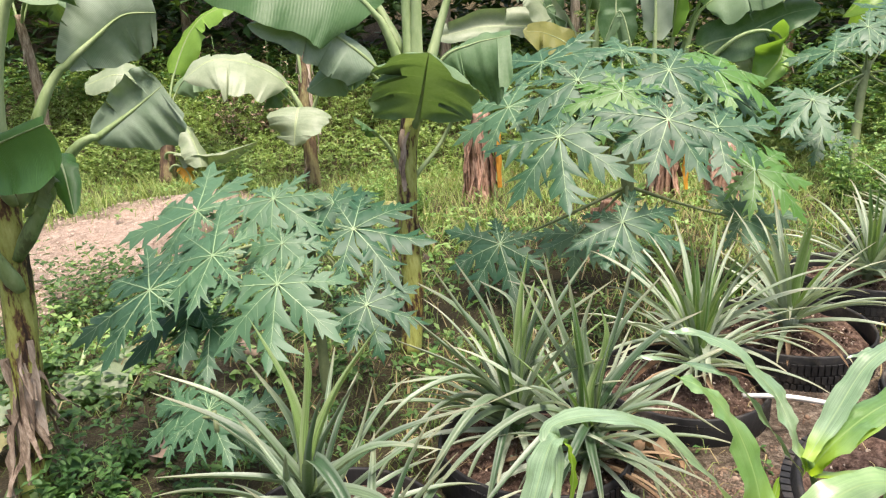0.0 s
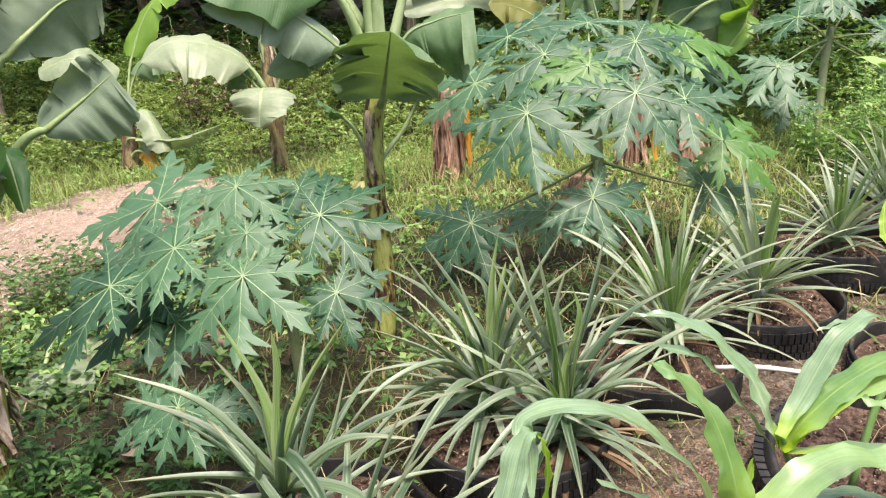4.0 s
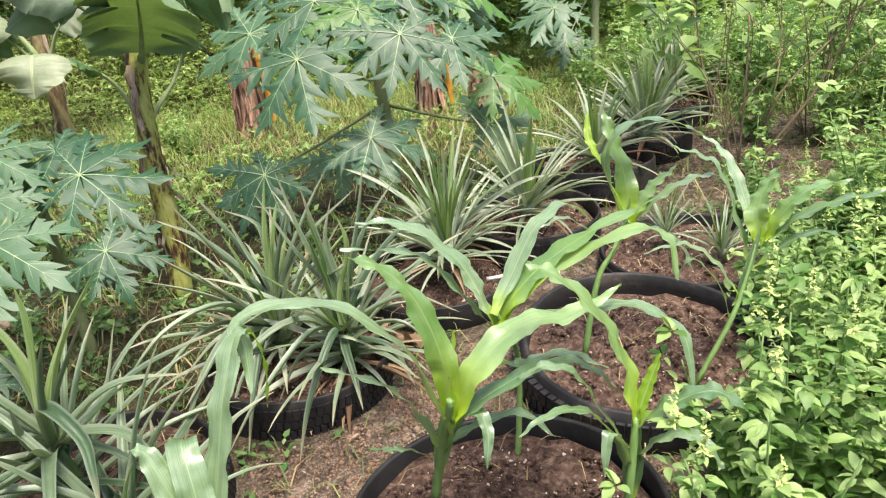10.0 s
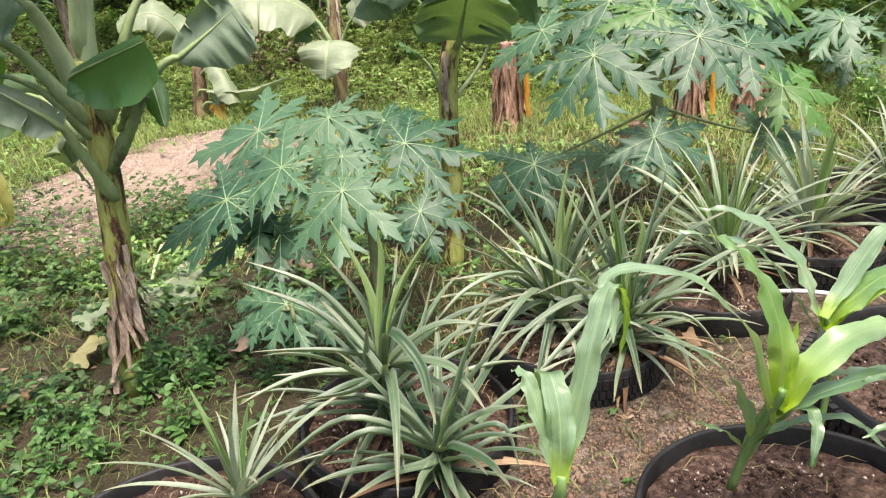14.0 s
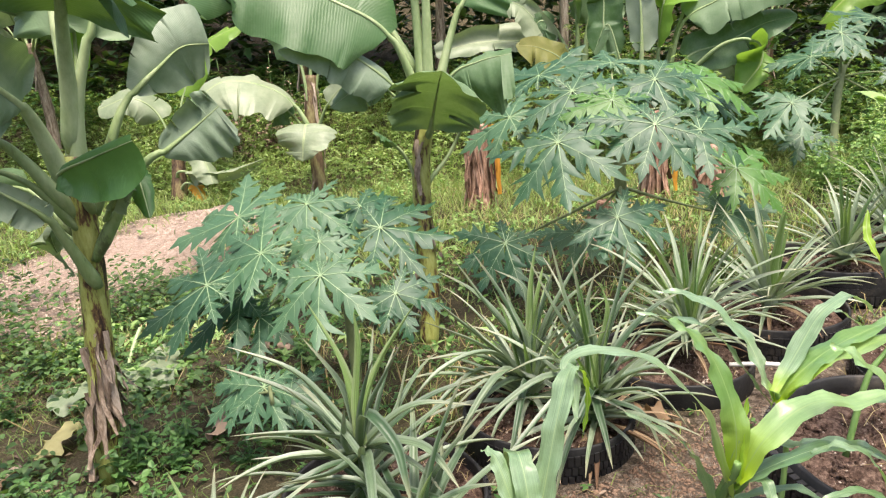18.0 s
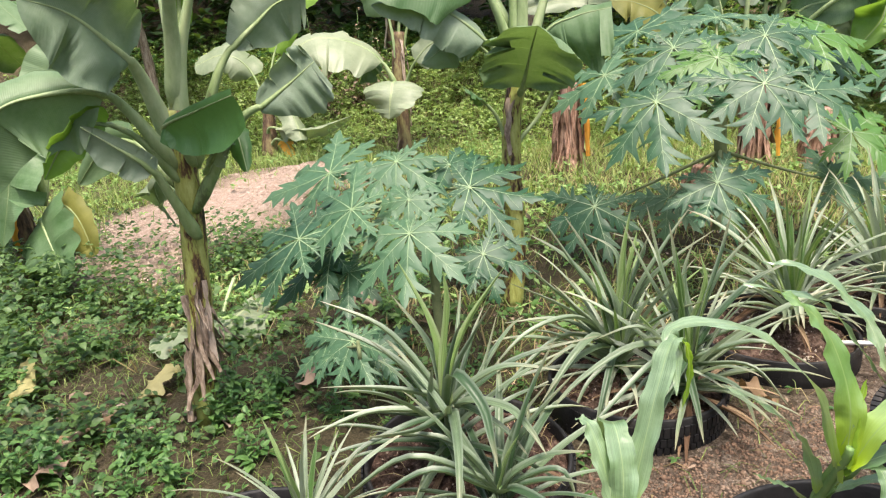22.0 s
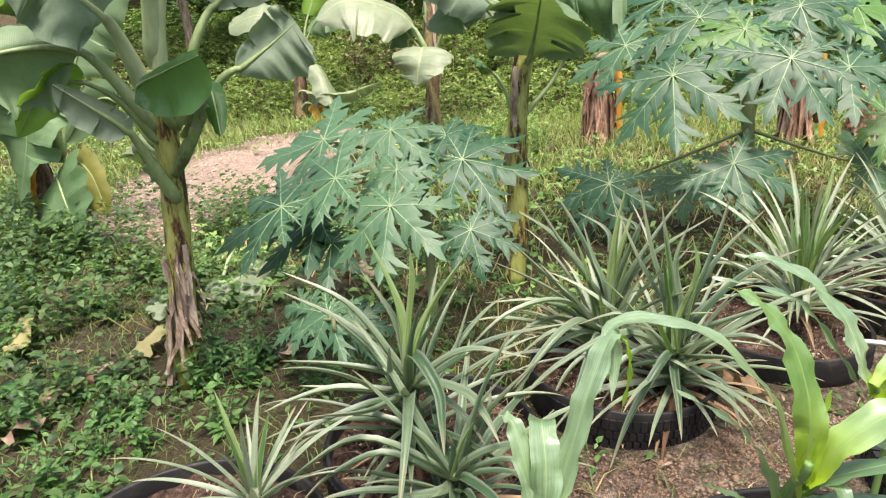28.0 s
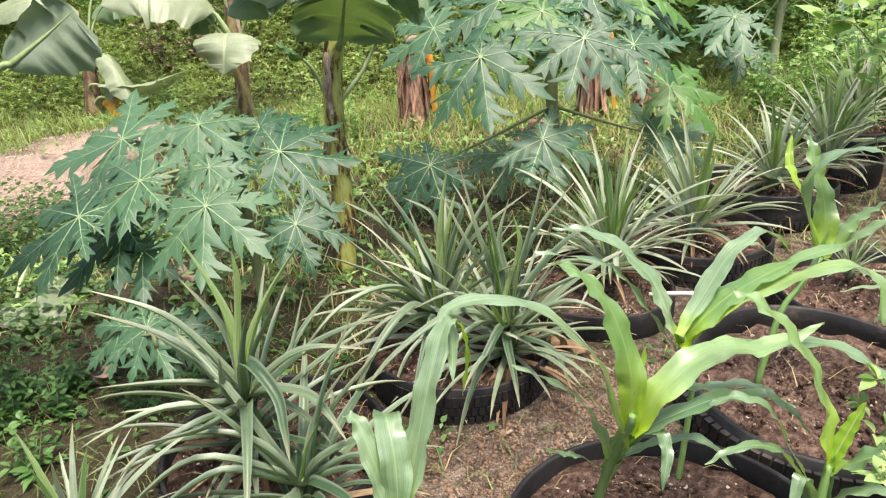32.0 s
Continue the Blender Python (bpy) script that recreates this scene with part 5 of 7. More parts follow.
pap = thing("papaya_plant", (3.197, 6.692, -0.329), "branching papaya plant among the banana leaves", "papaya plant", "papaya plants")
trunk(pap, [(3.184, 6.680, -0.378), (3.267, 6.884, 0.512), (3.347, 6.989, 0.954)], 0.04, 0.03, PAPAYA_STEM)
for c, r, tl, sp, k in (((2.773, 6.579, 0.695), 0.36, (-0.30, -0.92), -120, 0), ((3.244, 6.837, 1.229), 0.36, (0.00, -0.72), -60, 1), ((3.714, 6.794, 0.879), 0.36, (0.20, -0.82), -30, 2), ((3.161, 7.200, 1.043), 0.36, (-0.30, -0.42), 150, 3),
                        ((3.705, 7.202, 1.329), 0.36, (0.20, -0.32), 60, 0), ((3.853, 6.929, 0.516), 0.32, (0.30, -0.62), 0, 1), ((2.937, 6.732, 0.399), 0.32, (-0.20, -0.92), -100, 2)):
    papaya_leaf(pap, (3.325, 6.965, 0.856), c, r, tl, sp, k)

pap = thing("papaya_seedling", (-0.506, 2.636, 0.000), "low papaya seedling with dark lobed leaves", "papaya plant", "papaya plants")
trunk(pap, [(-0.506, 2.636, 0.000), (-0.392, 2.338, 0.253), (-0.385, 2.317, 0.342)], 0.009, 0.006, PAPAYA_STEM)
for c, r, tl, sp, k in (((-0.416, 2.350, 0.325), 0.17, (-0.10, -1.02), -100, 1), ((-0.510, 2.377, 0.307), 0.15, (-0.40, -0.72), -170, 2), ((-0.358, 2.410, 0.270), 0.13, (0.30, -0.72), -20, 3)):
    papaya_leaf(pap, (-0.386, 2.320, 0.321), c, r, tl, sp, k)


# ---- planters of cut tyres ----
def ring(profile, sides, seed=0, wob=0.0):
    rng = np.random.default_rng(seed)
    ph = rng.uniform(0, 6.28, 3)
    k = len(profile)
    V, UV = [], []
    for j in range(sides):
        a = 6.2832 * j / sides
        q = 1 + wob * (math.sin(2 * a + ph[0]) + 0.5 * math.sin(3 * a + ph[1]))
        dz = wob * 0.25 * math.sin(2 * a + ph[2])
        for r, z in profile:
            V.append((r * q * math.cos(a), r * q * math.sin(a), z + dz * z / 0.2))
            UV.append((j / sides, z))
    F = [(j * k + i, ((j + 1) % sides) * k + i, ((j + 1) % sides) * k + (i + 1) % k, j * k + (i + 1) % k) for j in range(sides) for i in range(k)]
    return np.array(V), F, UV


def soil_mesh(r, z, seed, hollow=0.03):
    rng = np.random.default_rng(seed)
    V, F = [(0, 0, z)], []
    rings, sides = 14, 40
    for i in range(1, rings + 1):
        for j in range(sides):
            a, q = 6.2832 * j / sides, r * i / rings
            x, y = q * math.cos(a), q * math.sin(a)
            h = 0.018 * noise.noise((x * 9 + seed, y * 9, 0)) + 0.012 * noise.noise((x * 24 + seed, y * 24, 4)) + 0.006 * rng.normal()
            V.append((x, y, z + h + 0.03 * (1 - (i / rings) ** 2)))
    for j in range(sides):
        F.append((0, 1 + j, 1 + (j + 1) % sides))
    for i in range(rings - 1):
        for j in range(sides):
            a, b = 1 + i * sides + j, 1 + i * sides + (j + 1) % sides
            F.append((a, a + sides, b + sides, b))
    return mesh("soil", V, F, SOIL)


def crumbs(r, z, count, seed, big=1.0):
    """Clods and dry bits on the soil."""
    rng = np.random.default_rng(seed)
    P = []
    for _ in range(count):
        q, a = r * math.sqrt(rng.random()) * 0.95, rng.uniform(0, 6.2832)
        s = (0.0018 + 0.012 * rng.random() ** 3) * big
        v = np.array([(1, 0, 0), (-1, 0, 0), (0, 1, 0), (0, -1, 0), (0, 0, 1), (0, 0, -1)]) * s * rng.uniform(0.35, 1.7, (6, 3))
        v = v + (q * math.cos(a), q * math.sin(a), z + 0.03 * (1 - (q / r) ** 2) + s * 0.2)
        P.append((v, [(0, 2, 4), (2, 1, 4), (1, 3, 4), (3, 0, 4), (2, 0, 5), (1, 2, 5), (3, 1, 5), (0, 3, 5)], [(0, 0)] * 6))
    return joined(P)


def tyre_planter(x, y, r, h, seed, label, tread=True, fat=False):
    z0 = ground_height(x, y) - 0.02
    t = thing("tyre_planter", (x, y, z0), label, "tyre planter", "tyre planters")
    t.rotation_euler = (radians(2.5 * math.sin(seed * 3)), radians(2.5 * math.cos(seed * 5)), seed)
    prof = [(r * 0.94, 0.0), (r * 0.985, h * 0.18), (r, h * 0.45), (r * 0.995, h * 0.75), (r * 0.985, h * 0.96), (r * 0.975, h), (r * 0.955, h * 0.995), (r * 0.945, h * 0.95), (r * 0.955, h * 0.5), (r * 0.92, 0.0)]
    bulge = [(r * 0.94, 0.0), (r * 1.03, h * 0.22), (r * 1.06, h * 0.52), (r * 1.03, h * 0.80), (r * 1.0, h * 0.97), (r * 0.98, h), (r * 0.955, h * 0.97), (r * 0.95, h * 0.7), (r * 0.94, h * 0.4), (r * 0.90, 0.0)]
    part("casing", mesh("tyre_casing", *ring(prof if not fat else bulge, 72, seed, 0.018), RUBBER), t)
    if tread:
        P = []
        n = 84
        for j in range(n):
            for row, (lo, hi) in enumerate(((0.12, 0.34), (0.38, 0.56), (0.60, 0.84))):
                a0, a1 = 6.2832 * (j + 0.08 + 0.4 * row) / n, 6.2832 * (j + 0.84 + 0.4 * row) / n
                q0, q1 = (r * 1.0, r * 1.066) if fat else (r * 0.985, r * 1.005)
                v = [(q * math.cos(a), q * math.sin(a), h * z) for q in (q0, q1) for a in (a0, a1) for z in (lo, hi)]
                P.append((np.array(v), [(4, 6, 7, 5), (0, 4, 5, 1), (2, 3, 7, 6), (1, 5, 7, 3), (0, 2, 6, 4)], [(0, 0)] * 8))
        ob = part("tread", mesh("tyre_tread", *joined(P), RUBBER, smooth=False), t)
    part("soil", soil_mesh(r * 0.94, h * 0.58, seed), t, "dark crumbly soil")
    v, f, u = crumbs(r * 0.9, h * 0.59, 1500 if h > 0.12 and r > 0.32 else 700, seed, 0.75)
    tagged(part("clod", mesh("soil_crumbs", v, f, SOIL, u), t), "soil crumbs", kind="stuff")
    v, f, u = crumbs(r * 0.9, h * 0.6, 420, seed + 90, 0.42)
    tagged(part("pebble", mesh("pale_bits", v, f, PEBBLE, u), t), "pale dry bits on the soil", kind="stuff")
    rng = np.random.default_rng(seed + 500)
    q, a = r * 0.86 * np.sqrt(rng.random(28)), rng.uniform(0, 6.2832, 28)
    spots = np.stack([q * np.cos(a), q * np.sin(a), h * 0.62 + 0.03 * (1 - (q / r) ** 2) + 0.004], 1)
    tagged(part("straw", mesh("straw", *blades_mesh(rng, spots, 0.035, 0.0014, 3.0), STRAW), t), "bits of dry straw", kind="stuff")
    return t


for i, (x, y, r, h) in enumerate(PLANTERS):
    tyre_planter(x, y, r, h, i + 1, "cut black rubber tyre filled with soil, " + ("planted with maize" if i >= 8 else "planted with a pineapple"), tread=i not in (0, 8), fat=i == 9)


# ---- pineapples ----
def pine_leaf_mesh(length, width, rise, droop, seed, mat, name="pineapple_leaf"):
    """A stiff channelled sword leaf that leaves the centre at an angle and arches over."""
    rng = np.random.default_rng(seed)
    n = 14
    p, q = [np.zeros(3)], np.array([0.0, 0.0, 0.0])
    a = radians(rise)
    for i in range(n):
        q = q + np.array([math.cos(a), 0.02 * rng.normal(), math.sin(a)]) * length / n
        p.append(q.copy())
        a -= radians(droop) * (0.4 + 1.2 * i / n) / n
    s = np.linspace(0, 1, n + 1)
    half = width * 0.5 * (1.15 - 0.45 * s) * np.clip(1 - s ** 3.5, 0, 1) ** 0.75 + 0.0006
    v, f, uv = blade(np.array(p), half, 2, -30, 0.0, 1, rng.uniform(-10, 10), seed, 0.3)
    return mesh(name, v, f, mat, uv)


PINE_MESHES = {}
for tier, (rise, droop, lo, hi, mat) in enumerate(((80, 10, 0.32, 0.42, PINE_GREEN), (66, 22, 0.40, 0.52, PINE_LIT), (48, 34, 0.42, 0.56, PINE_LIT), (30, 44, 0.42, 0.56, PINE_LIT), (15, 42, 0.34, 0.48, PINE_LIT), (4, 40, 0.24, 0.38, PINE_DRY))):
    PINE_MESHES[tier] = [pine_leaf_mesh(lo + (hi - lo) * k / 3, 0.026 + 0.005 * (k % 3), rise + 5 * (k - 1.5), droop * (0.75 + 0.2 * k), tier * 10 + k, PINE_GREEN if (tier == 1 and k == 1) else mat) for k in range(4)]
# the same tiers in the darker copy, without the lit paling
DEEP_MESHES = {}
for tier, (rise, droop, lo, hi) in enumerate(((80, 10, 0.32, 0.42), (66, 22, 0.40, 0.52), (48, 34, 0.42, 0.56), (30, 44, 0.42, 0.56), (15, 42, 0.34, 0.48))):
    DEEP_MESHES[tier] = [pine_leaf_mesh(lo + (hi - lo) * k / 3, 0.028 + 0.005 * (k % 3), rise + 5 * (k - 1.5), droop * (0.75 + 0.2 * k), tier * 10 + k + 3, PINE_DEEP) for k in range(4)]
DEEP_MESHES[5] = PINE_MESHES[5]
PINE_MESHES["core"] = mesh("pineapple_core", *tube([(0, 0, 0), (0, 0, 0.06), (0, 0, 0.11)], [0.035, 0.04, 0.02], 10), PINE_LIT)


def pineapple(x, y, z, size, seed, label, lean=(0, 0), wide=1.0, counts=(4, 6, 7, 9, 8, 6)):
    rng = np.random.default_rng(seed)
    p = thing("pineapple_plant", (x, y, z), label, "pineapple plant", "pineapple plants")
    p.rotation_euler = (radians(lean[0]), radians(lean[1]), 0)
    p.scale = (size, size, size)
    part("core", PINE_MESHES["core"], p)
    a = rng.uniform(0, 360)
    for tier, c in enumerate(counts):
        for k in range(c):
            a += 137.5
            leaf = part("leaf", PINE_MESHES[tier][int(rng.integers(4))], p, "dry brown leaf" if tier == 5 else "")
            az = a + rng.uniform(-14, 14)
            leaf.rotation_euler = (radians(rng.uniform(-10, 10)), radians(rng.uniform(-9, 9)), radians(az))
            s = rng.uniform(0.82, 1.12)
            leaf.scale = (s, s * wide * rng.uniform(0.85, 1.2) * (1.25 if tier == 0 else 1.0), s)
            leaf.location = (0.02 * math.cos(radians(az)), 0.02 * math.sin(radians(az)), 0.085 - 0.014 * tier)


def sword_leaf(plant, ctrl, width, green=0):
    """One long leaf drawn through its control points."""
    pts = curve_points(np.asarray(ctrl, float) - np.array(plant.location), 16)
    s = np.linspace(0, 1, 17)
    half = width * 0.6 * np.minimum(1.0, 0.75 + 0.8 * s) * (1.1 - 0.45 * s) * np.clip(1 - s ** 3.2, 0, 1) ** 0.8 + 0.0006
    seed = int(abs(ctrl[-1][0]) * 1000)
    v, f, uv = blade(pts, half, 2, -32, 0.0, 1, (seed % 31) - 15, seed, 0.3)
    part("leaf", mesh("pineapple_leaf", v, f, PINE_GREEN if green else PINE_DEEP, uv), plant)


def drawn_pineapple(at, soil, label, leaves, seed, low=(0, 0, 0, 5, 7, 8), size=0.95, deep=True):
    """A rosette of drawn leaves on a short stem, with short lower and dry leaves round its foot."""
    rng = np.random.default_rng(seed)
    p = thing("pineapple_plant", (at[0], at[1], soil), label, "pineapple plant", "pineapple plants")
    h = at[2] - soil
    part("core", mesh("pineapple_core", *tube([(0, 0, -0.02), (0, 0, h * 0.6), (0, 0, h + 0.03)], [0.028, 0.030, 0.005], 10), PINE_GREEN), p)
    for row in leaves:
        sword_leaf(p, *row)
    for tier, count in enumerate(low):
        for k in range(count):
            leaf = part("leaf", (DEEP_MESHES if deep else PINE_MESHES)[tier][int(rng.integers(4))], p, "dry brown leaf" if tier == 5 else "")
            az = 137.5 * k + 50 * tier + rng.uniform(-14, 14)
            leaf.rotation_euler = (radians(rng.uniform(-10, 10)), radians(rng.uniform(-9, 9)), radians(az))
            q = size * rng.uniform(0.7, 1.0)
            leaf.scale = (q, q * rng.uniform(0.85, 1.2), q)
            leaf.location = (0.02 * math.cos(radians(az)), 0.02 * math.sin(radians(az)), h * (1.0 - 0.16 * tier))


drawn_pineapple((-0.056, 2.06, 0.26), 0.07, "large pineapple plant with long arching grey-green leaves", [
    ([(-0.056, 2.060, 0.260), (-0.097, 2.060, 0.342), (-0.208, 2.060, 0.500), (-0.381, 2.060, 0.586)], 0.040),
    ([(-0.056, 2.060, 0.260), (-0.114, 2.087, 0.308), (-0.250, 2.113, 0.417), (-0.445, 2.140, 0.492)], 0.040),
    ([(-0.056, 2.060, 0.260), (-0.091, 2.033, 0.319), (-0.211, 2.007, 0.354), (-0.374, 1.980, 0.370)], 0.038),
    ([(-0.056, 2.060, 0.260), (-0.096, 2.015, 0.284), (-0.218, 1.970, 0.308), (-0.310, 1.925, 0.297), (-0.382, 1.880, 0.279)], 0.034),
    ([(-0.056, 2.060, 0.260), (-0.085, 2.027, 0.265), (-0.212, 1.993, 0.291), (-0.319, 1.960, 0.314)], 0.036),
    ([(-0.056, 2.060, 0.260), (-0.076, 2.100, 0.347), (-0.117, 2.140, 0.434), (-0.216, 2.180, 0.553)], 0.030),
    ([(-0.056, 2.060, 0.260), (-0.073, 2.093, 0.368), (-0.105, 2.127, 0.499), (-0.187, 2.160, 0.671)], 0.042, 1),
    ([(-0.056, 2.060, 0.260), (-0.053, 2.080, 0.393), (-0.040, 2.100, 0.531), (-0.048, 2.120, 0.643)], 0.036, 1),
    ([(-0.056, 2.060, 0.260), (-0.034, 2.093, 0.388), (0.017, 2.127, 0.506), (0.114, 2.160, 0.650)], 0.042, 1),
    ([(-0.056, 2.060, 0.260), (-0.020, 2.067, 0.386), (0.022, 2.073, 0.467), (0.082, 2.080, 0.573)], 0.034),
    ([(-0.056, 2.060, 0.260), (-0.040, 2.043, 0.381), (-0.010, 2.027, 0.488), (0.018, 2.010, 0.561)], 0.024),
    ([(-0.056, 2.060, 0.260), (-0.010, 1.985, 0.415), (0.070, 1.910, 0.375), (0.101, 1.835, 0.338), (0.124, 1.760, 0.314)], 0.036),
    ([(-0.056, 2.060, 0.260), (-0.000, 2.067, 0.324), (0.105, 2.073, 0.392), (0.255, 2.080, 0.384)], 0.038),
    ([(-0.056, 2.060, 0.260), (-0.007, 2.127, 0.277), (0.131, 2.193, 0.356), (0.348, 2.260, 0.400)], 0.036),
    ([(-0.056, 2.060, 0.260), (-0.007, 1.920, 0.335), (0.031, 1.780, 0.316), (0.052, 1.640, 0.216)], 0.034),
    ([(-0.056, 2.060, 0.260), (0.019, 2.010, 0.322), (0.122, 1.960, 0.338), (0.177, 1.910, 0.320), (0.223, 1.860, 0.284)], 0.036),
    ([(-0.056, 2.060, 0.260), (0.004, 2.010, 0.304), (0.107, 1.960, 0.280), (0.176, 1.910, 0.240)], 0.034),
    ([(-0.056, 2.060, 0.260), (-0.049, 1.943, 0.308), (-0.081, 1.827, 0.348), (-0.156, 1.710, 0.407)], 0.036),
    ([(-0.056, 2.060, 0.260), (-0.059, 2.143, 0.271), (0.013, 2.227, 0.284), (0.059, 2.310, 0.444)], 0.03),
    ([(-0.056, 2.060, 0.260), (-0.085, 2.020, 0.290), (-0.074, 1.980, 0.365), (-0.053, 1.940, 0.460)], 0.028),
    ([(-0.056, 2.060, 0.260), (-0.073, 1.985, 0.282), (-0.124, 1.910, 0.305), (-0.231, 1.835, 0.279), (-0.262, 1.760, 0.248)], 0.032),
], 1, (0, 2, 5, 8, 9, 8))
drawn_pineapple((0.103, 1.88, 0.146), 0.07, "pineapple plant with spreading striped leaves", [
    ([(0.103, 1.880, 0.146), (0.025, 1.873, 0.265), (-0.068, 1.867, 0.312), (-0.221, 1.860, 0.302)], 0.034),
    ([(0.103, 1.880, 0.146), (0.123, 1.920, 0.210), (0.184, 1.960, 0.304), (0.294, 2.000, 0.431)], 0.036),
    ([(0.103, 1.880, 0.146), (0.146, 1.880, 0.209), (0.227, 1.880, 0.264), (0.317, 1.880, 0.285)], 0.034),
    ([(0.103, 1.880, 0.146), (0.150, 1.813, 0.212), (0.229, 1.747, 0.230), (0.284, 1.680, 0.219)], 0.034),
    ([(0.103, 1.880, 0.146), (0.151, 1.847, 0.195), (0.234, 1.813, 0.247), (0.323, 1.780, 0.269)], 0.03),
    ([(0.103, 1.880, 0.146), (0.090, 1.807, 0.169), (0.015, 1.733, 0.198), (-0.061, 1.660, 0.196)], 0.032),
    ([(0.103, 1.880, 0.146), (0.100, 1.813, 0.165), (0.083, 1.747, 0.178), (0.077, 1.680, 0.172)], 0.03),
    ([(0.103, 1.880, 0.146), (0.111, 1.880, 0.188), (0.131, 1.880, 0.256), (0.159, 1.880, 0.322)], 0.03, 1),
    ([(0.103, 1.880, 0.146), (0.102, 1.880, 0.187), (0.106, 1.880, 0.237), (0.097, 1.880, 0.281)], 0.024),
    ([(0.103, 1.880, 0.146), (0.126, 1.797, 0.174), (0.149, 1.713, 0.200), (0.185, 1.630, 0.211)], 0.03),
    ([(0.103, 1.880, 0.146), (0.064, 1.842, 0.195), (-0.040, 1.805, 0.258), (-0.157, 1.767, 0.208), (-0.227, 1.730, 0.147)], 0.032),
    ([(0.103, 1.880, 0.146), (0.042, 1.850, 0.219), (-0.098, 1.820, 0.280), (-0.238, 1.790, 0.196), (-0.350, 1.760, 0.086)], 0.03),
    ([(0.103, 1.880, 0.146), (0.126, 1.930, 0.169), (0.167, 1.980, 0.256), (0.165, 2.030, 0.324)], 0.03),
    ([(0.103, 1.880, 0.146), (0.112, 1.913, 0.180), (0.144, 1.947, 0.292), (0.223, 1.980, 0.406)], 0.03),
    ([(0.103, 1.880, 0.146), (0.155, 1.863, 0.198), (0.256, 1.847, 0.248), (0.298, 1.830, 0.139)], 0.032),
], 2, (0, 2, 5, 7, 7, 8))
drawn_pineapple((0.411, 2.6, 0.181), 0.07, "large pineapple plant with upright silvery leaves", [
    ([(0.411, 2.600, 0.181), (0.393, 2.617, 0.288), (0.280, 2.633, 0.451), (0.171, 2.650, 0.631)], 0.036),
    ([(0.411, 2.600, 0.181), (0.400, 2.633, 0.300), (0.327, 2.667, 0.473), (0.240, 2.700, 0.625)], 0.036),
    ([(0.411, 2.600, 0.181), (0.369, 2.600, 0.237), (0.219, 2.600, 0.382), (0.098, 2.600, 0.504)], 0.038),
    ([(0.411, 2.600, 0.181), (0.368, 2.573, 0.229), (0.245, 2.547, 0.353), (0.065, 2.520, 0.458)], 0.038),
    ([(0.411, 2.600, 0.181), (0.420, 2.633, 0.318), (0.433, 2.667, 0.502), (0.456, 2.700, 0.653)], 0.036, 1),
    ([(0.411, 2.600, 0.181), (0.433, 2.617, 0.324), (0.476, 2.633, 0.470), (0.512, 2.650, 0.579)], 0.034),
    ([(0.411, 2.600, 0.181), (0.443, 2.640, 0.283), (0.537, 2.680, 0.428), (0.716, 2.720, 0.561)], 0.034),
    ([(0.411, 2.600, 0.181), (0.411, 2.617, 0.346), (0.370, 2.633, 0.442), (0.330, 2.650, 0.548)], 0.03),
    ([(0.411, 2.600, 0.181), (0.368, 2.560, 0.226), (0.234, 2.520, 0.327), (0.053, 2.480, 0.334)], 0.034),
    ([(0.411, 2.600, 0.181), (0.427, 2.650, 0.351), (0.497, 2.700, 0.504), (0.391, 2.750, 0.547)], 0.026),
    ([(0.411, 2.600, 0.181), (0.420, 2.650, 0.372), (0.404, 2.700, 0.493), (0.306, 2.750, 0.546)], 0.026),
    ([(0.411, 2.600, 0.181), (0.375, 2.533, 0.208), (0.273, 2.467, 0.261), (0.145, 2.400, 0.182)], 0.032),
    ([(0.411, 2.600, 0.181), (0.400, 2.517, 0.194), (0.314, 2.433, 0.147), (0.253, 2.350, 0.044)], 0.03),
    ([(0.411, 2.600, 0.181), (0.427, 2.633, 0.358), (0.458, 2.667, 0.499), (0.474, 2.700, 0.564)], 0.026, 1),
    ([(0.411, 2.600, 0.181), (0.440, 2.633, 0.296), (0.558, 2.667, 0.352), (0.662, 2.700, 0.478)], 0.03),
    ([(0.411, 2.600, 0.181), (0.451, 2.560, 0.248), (0.562, 2.520, 0.353), (0.664, 2.480, 0.416)], 0.03),
    ([(0.411, 2.600, 0.181), (0.330, 2.450, 0.300), (0.220, 2.300, 0.220), (0.150, 2.180, 0.070)], 0.032),
    ([(0.411, 2.600, 0.181), (0.395, 2.420, 0.270), (0.360, 2.280, 0.200), (0.320, 2.170, 0.060)], 0.03),
    ([(0.411, 2.600, 0.181), (0.250, 2.500, 0.280), (0.100, 2.380, 0.200), (0.000, 2.300, 0.080)], 0.032),
    ([(0.411, 2.600, 0.181), (0.290, 2.520, 0.330), (0.140, 2.420, 0.330), (0.010, 2.320, 0.230)], 0.034),
    ([(0.411, 2.600, 0.181), (0.350, 2.480, 0.250), (0.260, 2.360, 0.250), (0.180, 2.240, 0.190)], 0.03),
    ([(0.411, 2.600, 0.181), (0.340, 2.640, 0.360), (0.240, 2.660, 0.490), (0.120, 2.680, 0.570)], 0.034),
    ([(0.411, 2.600, 0.181), (0.470, 2.640, 0.360), (0.560, 2.680, 0.520), (0.640, 2.720, 0.640)], 0.032),
], 4, (3, 8, 9, 10, 9, 14), deep=False)
